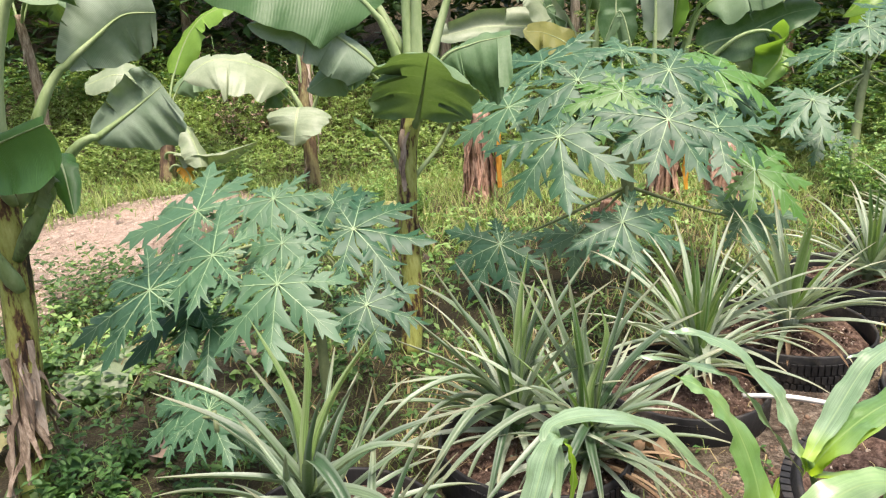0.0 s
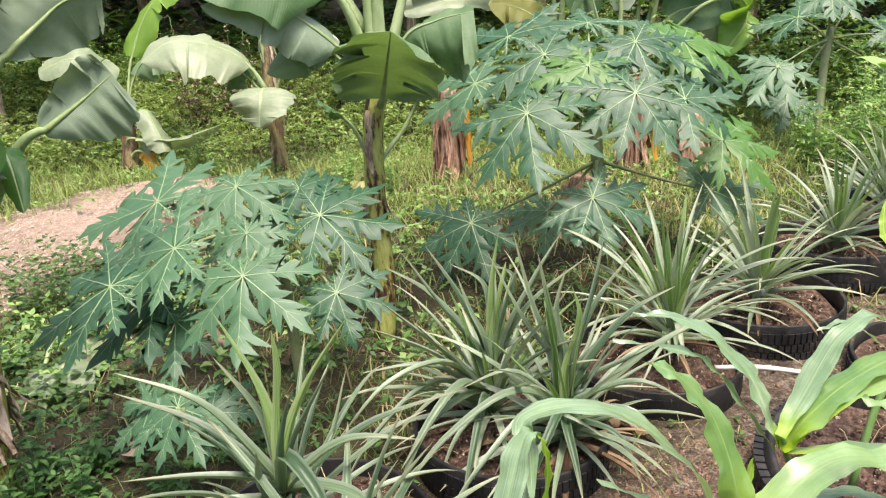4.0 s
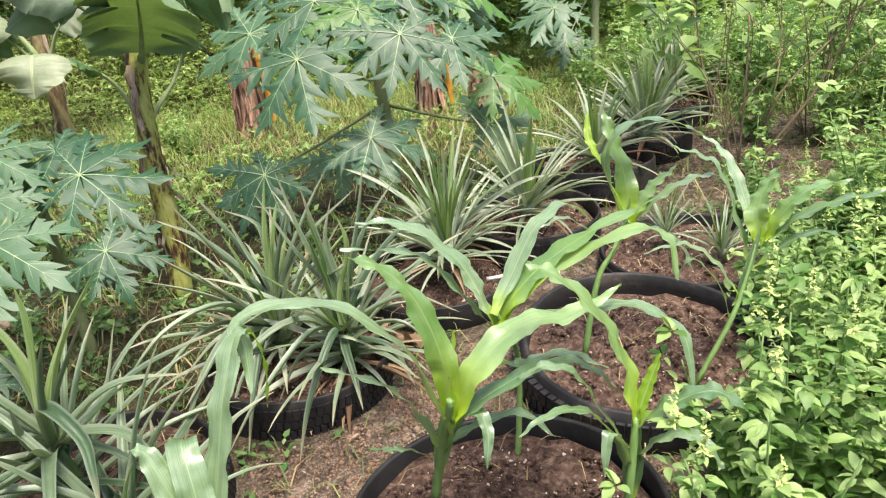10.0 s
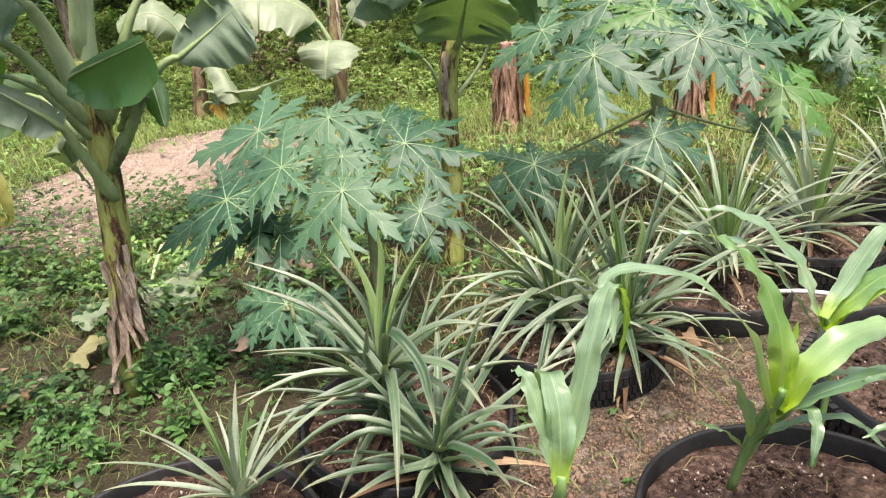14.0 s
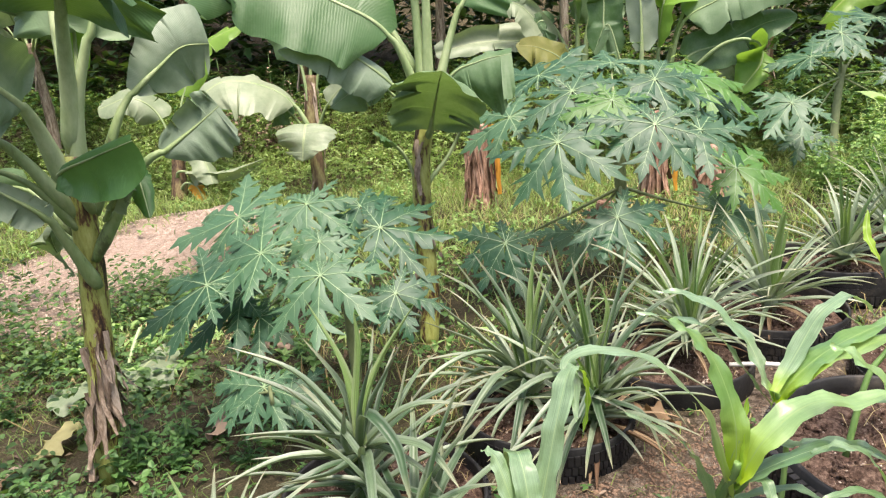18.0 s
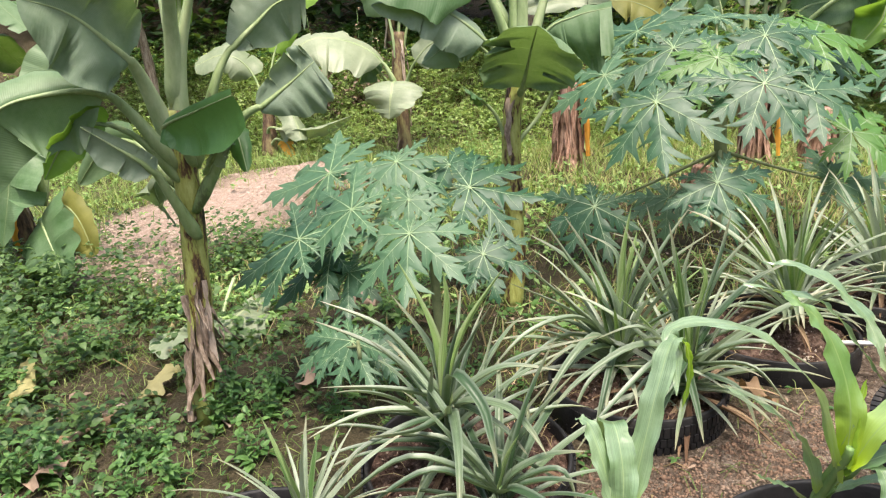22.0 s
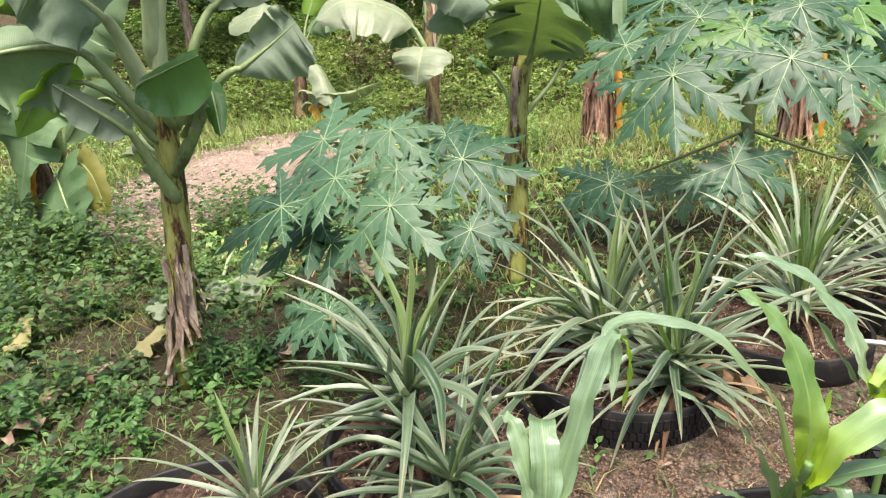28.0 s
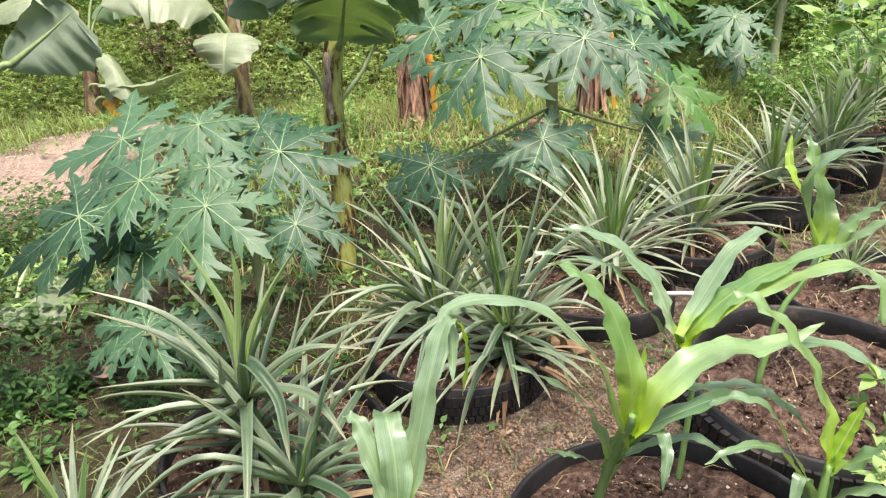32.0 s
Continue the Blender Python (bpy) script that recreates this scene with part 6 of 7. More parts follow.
drawn_pineapple((0.615, 2.47, 0.208), 0.07, "pineapple plant with grey-green leaves and dry brown lower ones", [
    ([(0.615, 2.470, 0.208), (0.609, 2.497, 0.302), (0.579, 2.523, 0.481), (0.556, 2.550, 0.639)], 0.032),
    ([(0.615, 2.470, 0.208), (0.603, 2.510, 0.315), (0.538, 2.550, 0.475), (0.494, 2.590, 0.684)], 0.030),
    ([(0.615, 2.470, 0.208), (0.626, 2.487, 0.324), (0.660, 2.503, 0.444), (0.642, 2.520, 0.552)], 0.032, 1),
    ([(0.615, 2.470, 0.208), (0.641, 2.537, 0.300), (0.719, 2.603, 0.457), (0.845, 2.670, 0.596)], 0.03),
    ([(0.615, 2.470, 0.208), (0.645, 2.503, 0.295), (0.740, 2.537, 0.386), (0.809, 2.570, 0.432)], 0.03),
    ([(0.615, 2.470, 0.208), (0.650, 2.487, 0.264), (0.784, 2.503, 0.329), (0.952, 2.520, 0.406)], 0.034),
    ([(0.615, 2.470, 0.208), (0.650, 2.437, 0.250), (0.797, 2.403, 0.317), (0.944, 2.370, 0.255)], 0.034),
    ([(0.615, 2.470, 0.208), (0.647, 2.420, 0.230), (0.773, 2.370, 0.253), (0.866, 2.320, 0.160)], 0.032),
    ([(0.615, 2.470, 0.208), (0.603, 2.520, 0.292), (0.510, 2.570, 0.433), (0.422, 2.620, 0.620)], 0.03),
    ([(0.615, 2.470, 0.208), (0.635, 2.403, 0.211), (0.732, 2.337, 0.200), (0.781, 2.270, 0.104)], 0.03),
    ([(0.615, 2.470, 0.208), (0.608, 2.387, 0.204), (0.619, 2.303, 0.155), (0.628, 2.220, 0.095)], 0.03),
    ([(0.615, 2.470, 0.208), (0.577, 2.403, 0.217), (0.487, 2.337, 0.224), (0.411, 2.270, 0.139)], 0.03),
    ([(0.615, 2.470, 0.208), (0.625, 2.503, 0.316), (0.601, 2.537, 0.455), (0.636, 2.570, 0.587)], 0.028),
    ([(0.615, 2.470, 0.208), (0.575, 2.453, 0.249), (0.469, 2.437, 0.343), (0.330, 2.420, 0.308)], 0.03),
    ([(0.615, 2.470, 0.208), (0.646, 2.470, 0.243), (0.759, 2.470, 0.261), (0.862, 2.470, 0.261)], 0.03),
    ([(0.615, 2.470, 0.208), (0.580, 2.330, 0.270), (0.500, 2.200, 0.170), (0.450, 2.120, 0.050)], 0.03),
    ([(0.615, 2.470, 0.208), (0.520, 2.350, 0.280), (0.380, 2.220, 0.200), (0.280, 2.140, 0.100)], 0.032),
    ([(0.615, 2.470, 0.208), (0.470, 2.400, 0.300), (0.300, 2.300, 0.240), (0.180, 2.200, 0.150)], 0.032),
    ([(0.615, 2.470, 0.208), (0.690, 2.500, 0.340), (0.800, 2.540, 0.450), (0.930, 2.580, 0.510)], 0.032),
    ([(0.615, 2.470, 0.208), (0.660, 2.520, 0.360), (0.710, 2.560, 0.520), (0.740, 2.600, 0.650)], 0.03),
], 5, (3, 8, 9, 11, 10, 16), deep=False)
pineapple(*(-0.347, 1.734, 0.150)[:2], 0.10, 0.6, 3, "small pineapple plant with thin green leaves", counts=(4, 7, 7, 4, 2, 2))
pineapple(*(1.055, 3.098, 0.200)[:2], 0.15, 0.90, 6, "pineapple plant with dense silvery leaves", wide=1.1, counts=(5, 10, 11, 10, 8, 7))
pineapple(*(1.432, 3.271, 0.200)[:2], 0.15, 0.88, 7, "pineapple plant with dark green lower leaves", wide=1.1, counts=(5, 10, 11, 10, 8, 7))
pineapple(*(1.959, 3.782, 0.250)[:2], 0.17, 0.88, 8, "pineapple plant with tall silvery leaves", wide=1.15, counts=(6, 10, 10, 9, 7, 5))
pineapple(*(2.358, 4.062, 0.250)[:2], 0.17, 0.88, 9, "pineapple plant with pale silvery leaves", wide=1.15, counts=(6, 10, 10, 9, 7, 5))
pineapple(3.02, 5.05, 0.15, 1.0, 10, "distant pineapple plant with pale silvery leaves", wide=1.15, counts=(7, 12, 11, 9, 6, 4))
pineapple(1.02, 2.92, 0.15, 0.8, 11, "pineapple plant with arching leaves", wide=0.85, counts=(5, 9, 10, 9, 7, 5))
pineapple(1.88, 2.92, 0.10, 0.42, 12, "small blue-green pineapple plant beside the maize", counts=(5, 9, 8, 5, 2, 0))
pineapple(1.98, 2.70, 0.10, 0.42, 13, "small blue-green pineapple plant beside the maize", counts=(5, 9, 8, 5, 2, 0))
pineapple(3.45, 5.6, 0.05, 1.0, 14, "distant pineapple plant with pale silvery leaves", wide=1.15, counts=(7, 12, 11, 9, 6, 4))
pineapple(2.7, 4.75, 0.05, 1.0, 15, "pineapple plant with pale silvery leaves", wide=1.15, counts=(7, 12, 11, 9, 6, 4))


# ---- maize ----
def maize_leaf(plant, ctrl, width, seed, mat=None, roll=0.0, fold=-14, wave=0.007):
    base = np.array(plant.location)
    pts = curve_points(np.asarray(ctrl, float) - base, 34)
    s = np.linspace(0, 1, 35)
    wave = min(wave, width * 0.11)
    half = width * 0.5 * np.minimum(1, 0.42 + s * 2.4) * np.clip(1 - s ** 2.6, 0, 1) ** 0.8 + 0.001
    v, f, uv = blade(pts, half * (1 + 0.03 * np.sin(17 * s + seed)), 3, fold, wave * 0.8, 5.0, roll, seed, -0.6)
    return part("leaf", mesh("maize_leaf", v, f, mat or MAIZE, uv), plant, "bright yellow-green young leaf" if mat is MAIZE_YOUNG else "")


def maize(stalk, label, r=0.009):
    p = thing("maize_plant", stalk[0], label, "maize plant", "maize plants")
    pts = curve_points(np.asarray(stalk, float) - np.array(stalk[0]), 14)
    part("stalk", mesh("maize_stalk", *tube(pts, np.linspace(r * 1.15, r * 0.8, 15), 9), MAIZE_STALK), p)
    return p


mz = maize([(0.748, 1.778, 0.150), (0.767, 1.749, 0.282), (0.784, 1.677, 0.434), (0.787, 1.668, 0.467)], "maize plant with a bright yellow-green heart and arching leaves")
maize_leaf(mz, [(0.785, 1.673, 0.421), (0.782, 1.678, 0.551), (0.748, 1.697, 0.665), (0.697, 1.698, 0.734), (0.642, 1.686, 0.767)], 0.056, 1, MAIZE_HEART, 20)
maize_leaf(mz, [(0.791, 1.673, 0.420), (0.846, 1.687, 0.510), (0.944, 1.730, 0.555), (1.054, 1.762, 0.540), (1.178, 1.806, 0.556)], 0.064, 2, MAIZE_HEART, -10)
maize_leaf(mz, [(0.781, 1.689, 0.378), (0.739, 1.672, 0.541), (0.676, 1.663, 0.641), (0.577, 1.662, 0.710), (0.471, 1.627, 0.718), (0.473, 1.602, 0.677), (0.472, 1.570, 0.619)], 0.045, 3, None, 0)
maize_leaf(mz, [(0.768, 1.736, 0.305), (0.726, 1.696, 0.436), (0.672, 1.681, 0.516), (0.573, 1.668, 0.582)], 0.032, 4)
maize_leaf(mz, [(0.787, 1.686, 0.399), (0.845, 1.683, 0.442), (0.957, 1.701, 0.474), (1.043, 1.685, 0.478), (1.103, 1.657, 0.420)], 0.042, 5)
maize_leaf(mz, [(0.787, 1.673, 0.421), (0.795, 1.683, 0.506), (0.814, 1.703, 0.587)], 0.034, 6, MAIZE_YOUNG, 30, -20, 0.002)
maize_leaf(mz, [(0.780, 1.702, 0.356), (0.829, 1.677, 0.426), (0.846, 1.647, 0.401), (0.832, 1.614, 0.342)], 0.03, 7)
maize_leaf(mz, [(0.767, 1.770, 0.252), (0.704, 1.705, 0.347), (0.663, 1.682, 0.375), (0.624, 1.659, 0.407)], 0.022, 8)

maize_leaf(mz, [(0.758, 1.772, 0.200), (0.777, 1.727, 0.338), (0.785, 1.680, 0.441), (0.790, 1.674, 0.511)], 0.036, 9, None, 30, -45, 0.001)
maize_leaf(mz, [(0.767, 1.749, 0.282), (0.823, 1.732, 0.344), (0.922, 1.707, 0.379), (0.977, 1.655, 0.346)], 0.028, 10)

maize_leaf(mz, [(0.478, 1.600, 0.710), (0.490, 1.600, 0.698), (0.496, 1.600, 0.646), (0.485, 1.600, 0.570)], 0.024, 60, MAIZE_YOUNG, 20, -14, 0.002)

mz = maize([(0.97, 1.93, 0.03), (1.003, 1.979, 0.309), (0.947, 1.891, 0.467), (0.934, 1.876, 0.504)], "maize plant with long glossy arching leaves", 0.0065)
maize_leaf(mz, [(0.932, 1.876, 0.478), (0.978, 1.885, 0.538), (1.062, 1.925, 0.580), (1.195, 1.977, 0.613), (1.371, 2.023, 0.645)], 0.066, 11, MAIZE_HEART)
maize_leaf(mz, [(0.938, 1.875, 0.477), (1.018, 1.896, 0.551), (1.130, 1.928, 0.581), (1.287, 1.961, 0.604), (1.352, 1.939, 0.575), (1.355, 1.902, 0.491)], 0.052, 12, MAIZE_HEART)
maize_leaf(mz, [(0.928, 1.876, 0.478), (0.900, 1.883, 0.559), (0.866, 1.897, 0.631), (0.778, 1.912, 0.715), (0.675, 1.915, 0.740)], 0.05, 13, None, 15)
maize_leaf(mz, [(0.927, 1.883, 0.468), (0.877, 1.889, 0.541), (0.819, 1.900, 0.625), (0.766, 1.903, 0.665), (0.638, 1.900, 0.695)], 0.04, 14)
maize_leaf(mz, [(0.925, 1.870, 0.509), (0.986, 1.915, 0.577), (1.053, 1.960, 0.651), (1.138, 2.005, 0.673), (1.217, 2.050, 0.604)], 0.045, 15, None)
maize_leaf(mz, [(0.942, 1.874, 0.477), (1.073, 1.834, 0.500), (1.191, 1.802, 0.514), (1.278, 1.746, 0.464), (1.279, 1.688, 0.356)], 0.042, 18)
maize_leaf(mz, [(0.952, 1.945, 0.340), (0.995, 1.894, 0.363), (1.082, 1.869, 0.383), (1.154, 1.816, 0.359)], 0.035, 20)

mz = maize([(1.470, 2.000, 0.120), (1.573, 2.020, 0.281), (1.627, 2.050, 0.371), (1.679, 2.088, 0.459)], "maize plant leaning among the weeds", 0.0065)
maize_leaf(mz, [(1.682, 2.088, 0.450), (1.684, 2.108, 0.530), (1.721, 2.128, 0.587), (1.765, 2.148, 0.625)], 0.06, 21, MAIZE_HEART, 20)
maize_leaf(mz, [(1.689, 2.088, 0.449), (1.742, 2.081, 0.530), (1.813, 2.075, 0.583), (1.917, 2.068, 0.585)], 0.062, 22, MAIZE_HEART)
maize_leaf(mz, [(1.693, 2.088, 0.440), (1.751, 2.048, 0.518), (1.842, 2.008, 0.565), (1.956, 1.968, 0.584)], 0.05, 23, None)
maize_leaf(mz, [(1.670, 2.088, 0.371), (1.639, 2.118, 0.504), (1.598, 2.148, 0.641), (1.553, 2.178, 0.680), (1.498, 2.208, 0.699)], 0.05, 24, None)
maize_leaf(mz, [(1.678, 2.088, 0.451), (1.672, 2.155, 0.565), (1.660, 2.221, 0.651), (1.626, 2.288, 0.700)], 0.036, 25, None)
maize_leaf(mz, [(1.655, 2.068, 0.391), (1.730, 2.035, 0.467), (1.806, 2.001, 0.492), (1.879, 1.968, 0.434)], 0.032, 26, None)
maize_leaf(mz, [(1.606, 2.038, 0.332), (1.552, 2.071, 0.427), (1.486, 2.105, 0.475), (1.393, 2.138, 0.453)], 0.032, 28, None)
maize_leaf(mz, [(1.585, 2.038, 0.269), (1.553, 2.048, 0.372), (1.483, 2.058, 0.454), (1.443, 2.068, 0.403)], 0.026, 29, None)
maize_leaf(mz, [(1.606, 2.048, 0.311), (1.639, 2.061, 0.380), (1.664, 2.075, 0.435), (1.685, 2.088, 0.489)], 0.034, 30, None, 30, -40, 0.001)
maize_leaf(mz, [(1.684, 2.088, 0.458), (1.704, 2.103, 0.489), (1.739, 2.118, 0.532)], 0.026, 27, MAIZE_YOUNG, 30, -20, 0.002)

mz = maize([(1.253, 2.204, 0.130), (1.314, 2.250, 0.336), (1.367, 2.270, 0.405), (1.429, 2.300, 0.477)], "maize plant with a pale upright leaf", 0.008)
maize_leaf(mz, [(1.429, 2.300, 0.477), (1.429, 2.327, 0.594), (1.402, 2.353, 0.705), (1.389, 2.380, 0.777)], 0.064, 31, MAIZE_HEART, 20)
maize_leaf(mz, [(1.422, 2.300, 0.469), (1.358, 2.296, 0.646), (1.393, 2.292, 0.740), (1.484, 2.288, 0.761), (1.582, 2.284, 0.727), (1.635, 2.280, 0.691)], 0.042, 32, None)
maize_leaf(mz, [(1.432, 2.300, 0.471), (1.499, 2.310, 0.561), (1.576, 2.320, 0.606)], 0.05, 33, MAIZE_HEART)
maize_leaf(mz, [(1.436, 2.300, 0.467), (1.511, 2.283, 0.542), (1.602, 2.267, 0.586), (1.678, 2.250, 0.586)], 0.045, 34, None)
maize_leaf(mz, [(1.381, 2.280, 0.407), (1.293, 2.270, 0.488), (1.225, 2.260, 0.537), (1.156, 2.250, 0.521)], 0.03, 35, None)
maize_leaf(mz, [(1.398, 2.280, 0.438), (1.466, 2.247, 0.470), (1.534, 2.213, 0.426), (1.560, 2.180, 0.348)], 0.032, 36, None)
maize_leaf(mz, [(1.345, 2.260, 0.378), (1.386, 2.273, 0.434), (1.415, 2.287, 0.492), (1.436, 2.300, 0.551)], 0.03, 38, None, 30, -40, 0.001)
maize_leaf(mz, [(1.429, 2.300, 0.477), (1.358, 2.333, 0.653), (1.341, 2.367, 0.712), (1.354, 2.400, 0.774)], 0.03, 37, MAIZE_YOUNG)

mz = maize([(1.096, 1.600, 0.048), (1.099, 1.600, 0.208), (1.112, 1.610, 0.309), (1.122, 1.620, 0.380)], "young maize plant among the flowering weeds", 0.009)
maize_leaf(mz, [(1.122, 1.620, 0.373), (1.105, 1.632, 0.492), (1.055, 1.645, 0.605), (0.987, 1.658, 0.682), (0.941, 1.670, 0.706)], 0.062, 51, MAIZE_HEART, 10)
maize_leaf(mz, [(1.122, 1.620, 0.377), (1.153, 1.635, 0.434), (1.184, 1.650, 0.488)], 0.04, 52, MAIZE_YOUNG, 20, -20, 0.002)
maize_leaf(mz, [(1.126, 1.620, 0.366), (1.179, 1.587, 0.423), (1.238, 1.553, 0.456), (1.293, 1.520, 0.413)], 0.055, 53, None)
maize_leaf(mz, [(1.117, 1.620, 0.300), (1.055, 1.625, 0.408), (1.013, 1.630, 0.491), (0.955, 1.635, 0.521), (0.907, 1.640, 0.500)], 0.036, 54, None)
maize_leaf(mz, [(1.117, 1.620, 0.272), (1.068, 1.605, 0.365), (1.016, 1.590, 0.441), (0.945, 1.575, 0.463), (0.880, 1.560, 0.443)], 0.03, 55, None)
maize_leaf(mz, [(1.114, 1.620, 0.245), (1.074, 1.593, 0.359), (1.044, 1.567, 0.399), (1.025, 1.540, 0.334)], 0.03, 56, None)
maize_leaf(mz, [(1.106, 1.610, 0.197), (1.114, 1.613, 0.278), (1.121, 1.617, 0.343), (1.128, 1.620, 0.405)], 0.04, 57, None, 30, -40, 0.001)
maize_leaf(mz, [(1.117, 1.620, 0.286), (1.160, 1.580, 0.357), (1.205, 1.540, 0.373), (1.228, 1.500, 0.331)], 0.036, 58, None)

mz = maize([(0.40, 1.30, 0.0), (0.368, 1.491, 0.275), (0.378, 1.463, 0.399), (0.381, 1.464, 0.432)], "maize plant with broad drooping leaves", 0.012)
maize_leaf(mz, [(0.380, 1.461, 0.423), (0.409, 1.503, 0.533), (0.436, 1.543, 0.638), (0.465, 1.592, 0.711), (0.489, 1.611, 0.700)], 0.052, 41, None, 10)
maize_leaf(mz, [(0.376, 1.459, 0.419), (0.380, 1.476, 0.522), (0.368, 1.520, 0.584), (0.353, 1.589, 0.544), (0.340, 1.624, 0.465)], 0.05, 42, None, -12)
maize_leaf(mz, [(0.374, 1.459, 0.419), (0.351, 1.476, 0.525), (0.326, 1.500, 0.596), (0.303, 1.504, 0.608)], 0.04, 43)


# ---- weeds and bushes ----
def weed_meshes(seed, h, leaf, pairs, mat, spikes):
    """An upright herb: a stem, paired leaves on short branches, small pale flower spikes."""
    rng = np.random.default_rng(seed)
    stems, leaves, flowers = [], [], []
    for b in range(4):
        a = 1.57 * b + rng.uniform(-0.5, 0.5)
        d = np.array([math.cos(a), math.sin(a), 0]) * (0.05 if b == 0 else 0.28) * h
        hh = h * (1.0 if b == 0 else rng.uniform(0.6, 0.85))
        c = curve_points([(0, 0, 0), d * 0.5 + (0, 0, hh * 0.45), d + (0, 0, hh)], 8)
        stems.append(tube(c[:8], np.linspace(0.0032, 0.0015, 9)[:8] * min(1.0, h / 0.4), 5))
        for i in range(pairs):
            q = c[min(7, 1 + int(6.5 * i / pairs))] + rng.normal(0, 0.018, 3)
            leaves.append(broad_leaves(rng, q, leaf * (1.1 - 0.5 * i / pairs), 5, rng.uniform(0.34, 0.52)))
        leaves.append(broad_leaves(rng, c[-1], leaf * 0.6, 7))
        if spikes:
            if b < 3:
                n = 16 if b == 0 else 11
                flowers.append(leaflets(rng, c[-1] + np.array([(0.003 * math.sin(i), 0.003 * math.cos(i), 0.0065 * i) for i in range(n)]), None, np.linspace(0.016, 0.007, n), 5, 0.5))
    out = [mesh("weed_stem", *joined(stems), MAIZE_STALK), mesh("weed_foliage", *joined(leaves), mat)]
    if spikes:
        out += [mesh("flower_spike", *f, FLOWER) for f in flowers]
    return out


HERBS = [weed_meshes(s, 0.52, 0.062, 17, WEED_BRIGHT, s % 2) for s in (1, 2, 3, 4)]
TALL_HERBS = [weed_meshes(s, 0.75, 0.062, 16, WEED_BRIGHT, False) for s in (5, 6, 7)]
DRY_HERBS = weed_meshes(12, 0.8, 0.05, 14, LITTER, False)
SMALL_HERBS = [weed_meshes(s, 0.15, 0.042, 4, WEED, False) for s in (8, 9, 10)]


def herb(x, y, me, size, az, name, label):
    p = thing(name, (x, y, ground_height(x, y) - 0.005), label, "weed", "weeds")
    p.rotation_euler = (0, 0, az)
    p.scale = (size, size, size)
    for nm, m in zip(("stem", "foliage") + ("flower_spike",) * 4, me):
        part(nm, m, p)


def build_herbs():
    rng = np.random.default_rng(77)
    n = 0
    while n < 170:
        x, y = rng.uniform(1.02, 3.4), rng.uniform(0.75, 3.2)
        front = 1.52 + (x - 1.07) * 0.62 if x < 1.75 else 3.2
        if y > front - rng.uniform(0, 0.08) or any(math.hypot(x - a, y - b) < r + 0.02 for a, b, r, _ in PLANTERS[8:]):
            continue
        herb(x, y, HERBS[n % 4], rng.uniform(0.7, 1.1), rng.uniform(0, 6.28), "basil_weed", "bright green leafy herb with pale flower spikes" if n % 2 else "bright green leafy herb")
        n += 1
    for k in range(110):
        x, y = rng.uniform(2.1, 5.6), rng.uniform(2.0, 6.4)
        if x < 0.9 * y - 0.1 and x < 3.1:
            continue
        herb(x, y, TALL_HERBS[k % 3], rng.uniform(0.8, 1.4), rng.uniform(0, 6.28), "tall_weed", "tall bushy green weed")
    for k in range(60):
        x, y = rng.uniform(-2.6, -0.5), rng.uniform(1.5, 3.4)
        if clear_of_planters(x, y):
            herb(x, y, SMALL_HERBS[k % 3], rng.uniform(0.7, 1.3), rng.uniform(0, 6.28), "small_weed", "small green broad-leaved weed")
    for x, y, s in ((-0.945, 2.485, 0.000)[:2] + (1.5,), (-0.928, 2.328, 0.000)[:2] + (1.2,), (-0.783, 2.389, 0.000)[:2] + (1.1,), (-1.087, 2.092, 0.000)[:2] + (1.2,), (-0.902, 2.002, 0.000)[:2] + (1.1,)):
        herb(x, y, SMALL_HERBS[1], s, x * 7, "small_weed", "small green broad-leaved weed")
    for x, y, q in ((-0.62, 5.75, 0.8), (-0.45, 6.05, 0.95), (-0.70, 6.30, 0.7), (-0.30, 5.85, 0.7), (-0.9, 5.6, 0.6), (-1.9, 6.6, 0.8), (-2.2, 6.9, 0.9)):
        herb(x, y, HERBS[0], q, x * 9, "lime_weed", "lime-green leafy weed in the grass")
    for x, y, q in ((-2.7, 8.3, 1.5), (-2.4, 8.6, 1.7), (-2.95, 8.7, 1.6), (-2.1, 8.5, 1.3)):
        herb(x, y, DRY_HERBS, q, x * 5, "dry_weed", "tall dead weed with brown seed heads")
    for k in range(46):
        x = rng.uniform(2.7, 5.4)
        herb(x, 5.9 + rng.uniform(-0.6, 0.9), HERBS[k % 4], rng.uniform(0.9, 1.5), rng.uniform(0, 6.28), "basil_weed", "bright green leafy herb near the pineapples")


build_herbs()


def shrub(x, y, seed):
    """A many-stemmed shrub with bare reddish stems and few broad leaves."""
    rng = np.random.default_rng(seed)
    z = ground_height(x, y)
    p = thing("shrub", (x, y, z), "leafy shrub with many thin bare tan stems", "shrub")
    leaves = []
    for k in range(16):
        a, sp = rng.uniform(0, 6.2832), rng.uniform(0.15, 0.75)
        d = np.array([math.cos(a), math.sin(a), 0])
        h = rng.uniform(0.8, 1.5)
        c = curve_points([d * 0.05, d * sp * 0.35 + (0, 0, h * 0.4) + rng.normal(0, 0.1, 3), d * sp * 0.75 + (0, 0, h * 0.75) + rng.normal(0, 0.12, 3), d * sp + (0, 0, h)], 12)
        part("stem", mesh("shrub_stem", *tube(c, np.linspace(0.0048, 0.0018, 13) * rng.uniform(0.6, 1.2), 6), TWIG), p)
        for j in range(12):
            leaves.append(broad_leaves(rng, c[int(rng.integers(6, 13))] + rng.normal(0, 0.05, 3), rng.uniform(0.08, 0.15), 1, 0.65))
    part("foliage", mesh("shrub_foliage", *joined(leaves), WEED_BRIGHT), p)


shrub(2.75, 3.75, 301)
shrub(3.5, 4.2, 302)


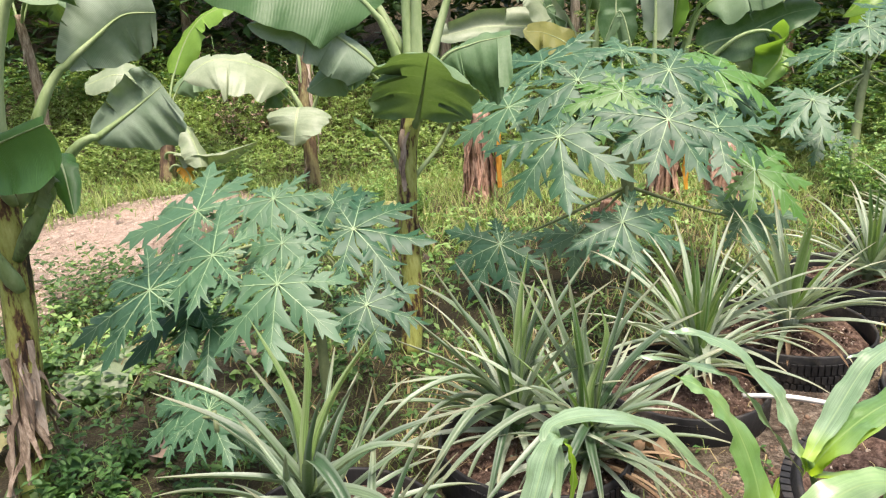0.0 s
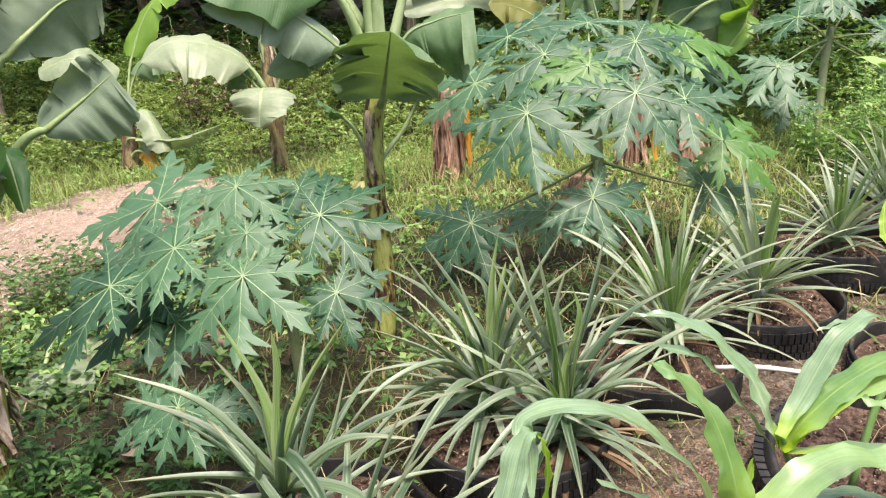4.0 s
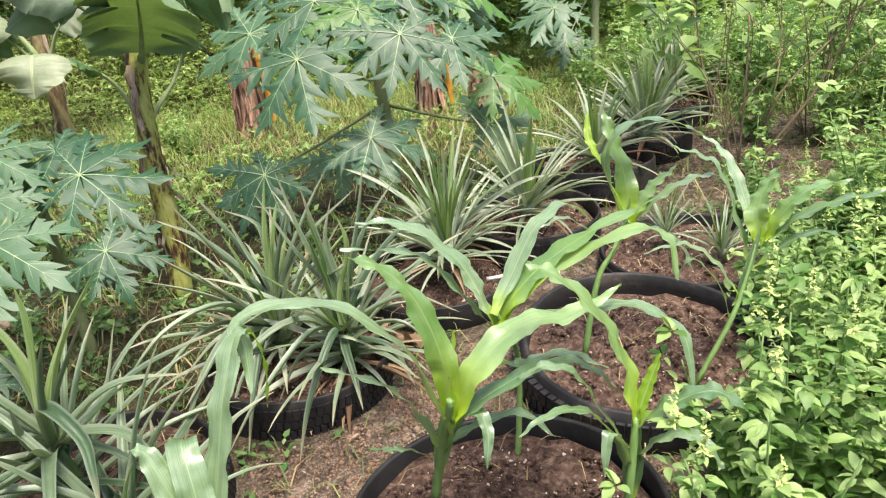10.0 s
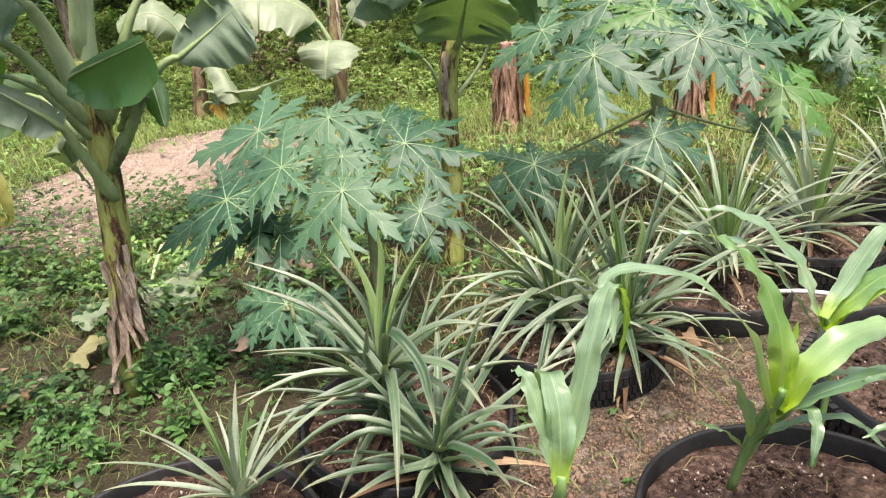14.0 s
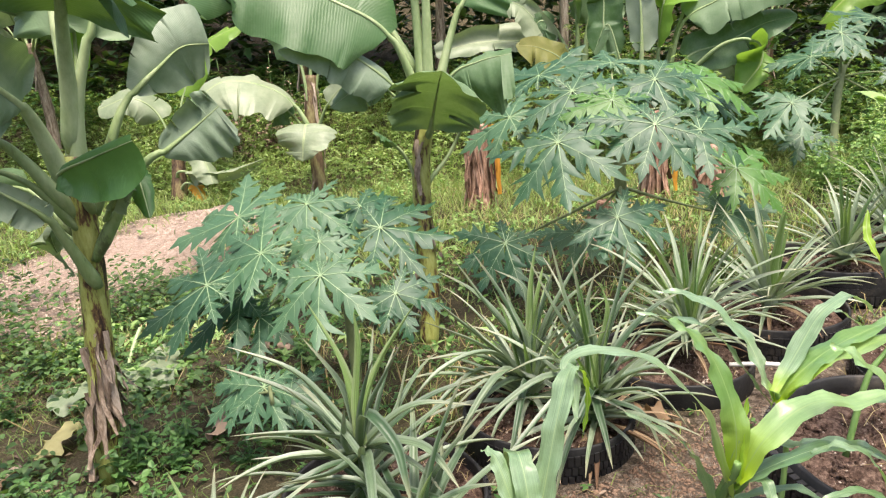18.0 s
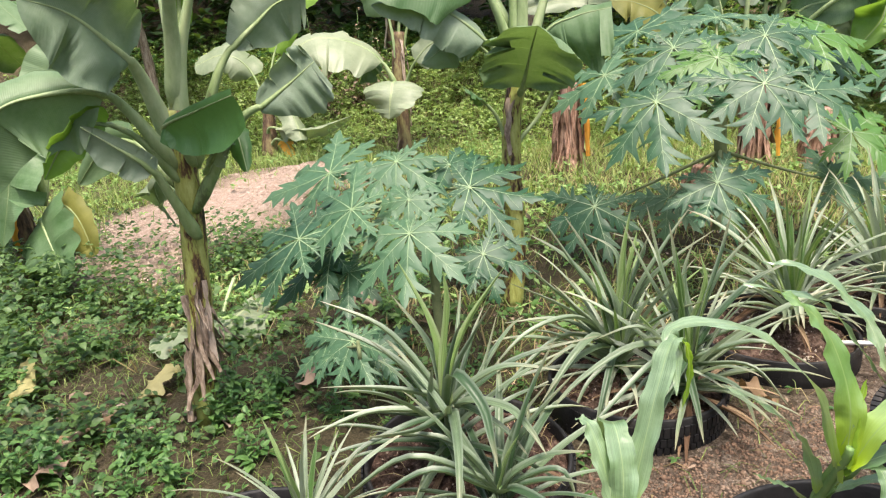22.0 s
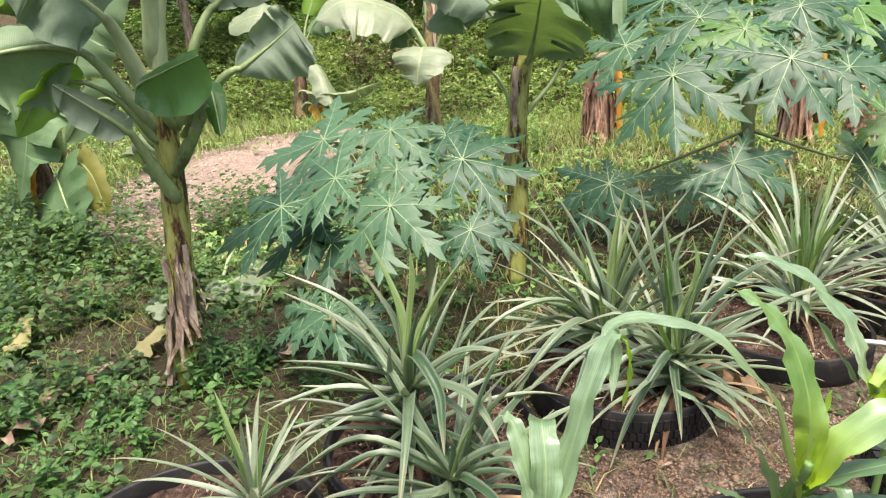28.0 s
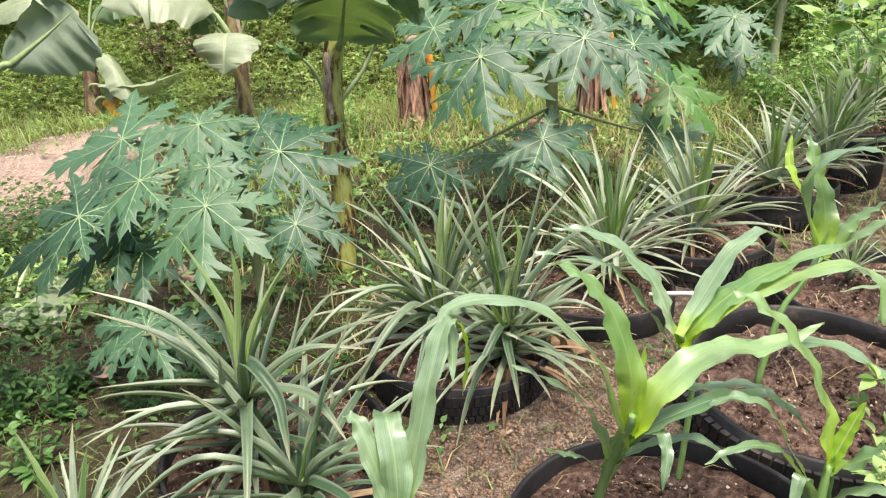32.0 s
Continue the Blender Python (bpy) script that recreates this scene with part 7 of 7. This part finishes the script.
# ---- small loose things ----
def fallen_leaf(ctrl, width, mat, seed, label, name="fallen_banana_leaf", roll=0.0):
    c = np.asarray(ctrl, float)
    p = c[0].copy()
    v, f, uv = blade(curve_points(c - p, 18), banana_half(19, width), 4, 12, 0.02, 2, roll, seed, 0.4, 0.5)
    ob = new(name, mesh(name, v, f, mat, uv))
    ob.location = p
    tagged(ob, label, "fallen leaf", "fallen leaves")


fallen_leaf([(-1.337, 2.459, 0.030), (-1.285, 2.506, 0.070), (-1.291, 2.668, 0.050)], 0.12, YELLOW_LEAF, 1, "yellow-green fallen banana leaf at the stem's foot")
fallen_leaf([(-1.266, 2.945, 0.040), (-1.247, 3.079, 0.080), (-1.278, 3.366, 0.050)], 0.34, BANANA_PALE, 2, "pale fallen banana leaf on the ground")
fallen_leaf([(-1.532, 2.823, 0.040), (-1.466, 2.885, 0.070), (-1.475, 3.057, 0.050)], 0.2, BANANA_PALE, 3, "pale fallen banana leaf on the ground")
fallen_leaf([(-1.419, 2.126, 0.030), (-1.347, 2.216, 0.050), (-1.323, 2.357, 0.040)], 0.07, BANANA_DEAD, 4, "dry brown strip of banana stem")
fallen_leaf([(-1.781, 2.313, 0.050), (-1.770, 2.404, 0.100), (-2.035, 2.717, 0.060)], 0.08, YELLOW_LEAF, 5, "faded fallen banana leaf in the weeds")
fallen_leaf([(-1.357, 1.939, 0.030), (-1.314, 1.965, 0.070), (-1.292, 2.046, 0.040)], 0.10, LITTER, 6, "curled brown dead leaf")
fallen_leaf([(-0.718, 2.550, 0.030), (-0.689, 2.551, 0.090), (-0.726, 2.744, 0.050)], 0.06, LITTER, 7, "curled brown dead leaf")
fallen_leaf([(-0.837, 3.384, 0.030), (-0.745, 3.340, 0.080), (-0.667, 3.305, 0.040)], 0.08, LITTER, 8, "curled brown dead leaf")
fallen_leaf([(-0.740, 6.046, 0.050), (-0.579, 5.828, 0.140), (-0.461, 5.750, 0.080)], 0.2, YELLOW_LEAF, 9, "yellow fallen leaf behind the papaya")
for k, (a, b) in enumerate((((0.776, 2.697, 0.020), (0.899, 2.559, 0.020)), ((0.479, 2.417, 0.020), (0.569, 2.436, 0.020)), ((-0.413, 3.136, 0.030), (-0.306, 3.161, 0.030)))):
    a, b = np.array(a), np.array(b)
    fallen_leaf([a, (a + b) / 2 + (0, 0, 0.04), b], 0.045, BANANA_DEAD, 20 + k, "dry pinkish-brown dead leaf")


def rod(name, a, b, r, mat, label, category):
    a, b = np.array(a, float), np.array(b, float)
    ob = new(name, mesh(name, *tube(curve_points([a * 0, (b - a) * 0.5 + (0, 0, 0.01), b - a], 10), np.full(11, r), 10), mat))
    ob.location = a
    tagged(ob, label, category)


rod("pole", (1.134, 2.821, 0.120), (1.390, 2.767, 0.120), 0.008, PIPE, "thin whitish pole lying between the tyres", "pole")
rod("stick", (-1.356, 3.128, 0.040), (-1.354, 3.293, 0.179), 0.009, RIB_PALE, "pale green broken leaf stalk standing in the grass", "stick")
rod("dry_stick", (-1.383, 2.125, 0.030), (-1.340, 2.393, 0.030), 0.014, SHEATH, "dry brown stick on the ground", "stick")
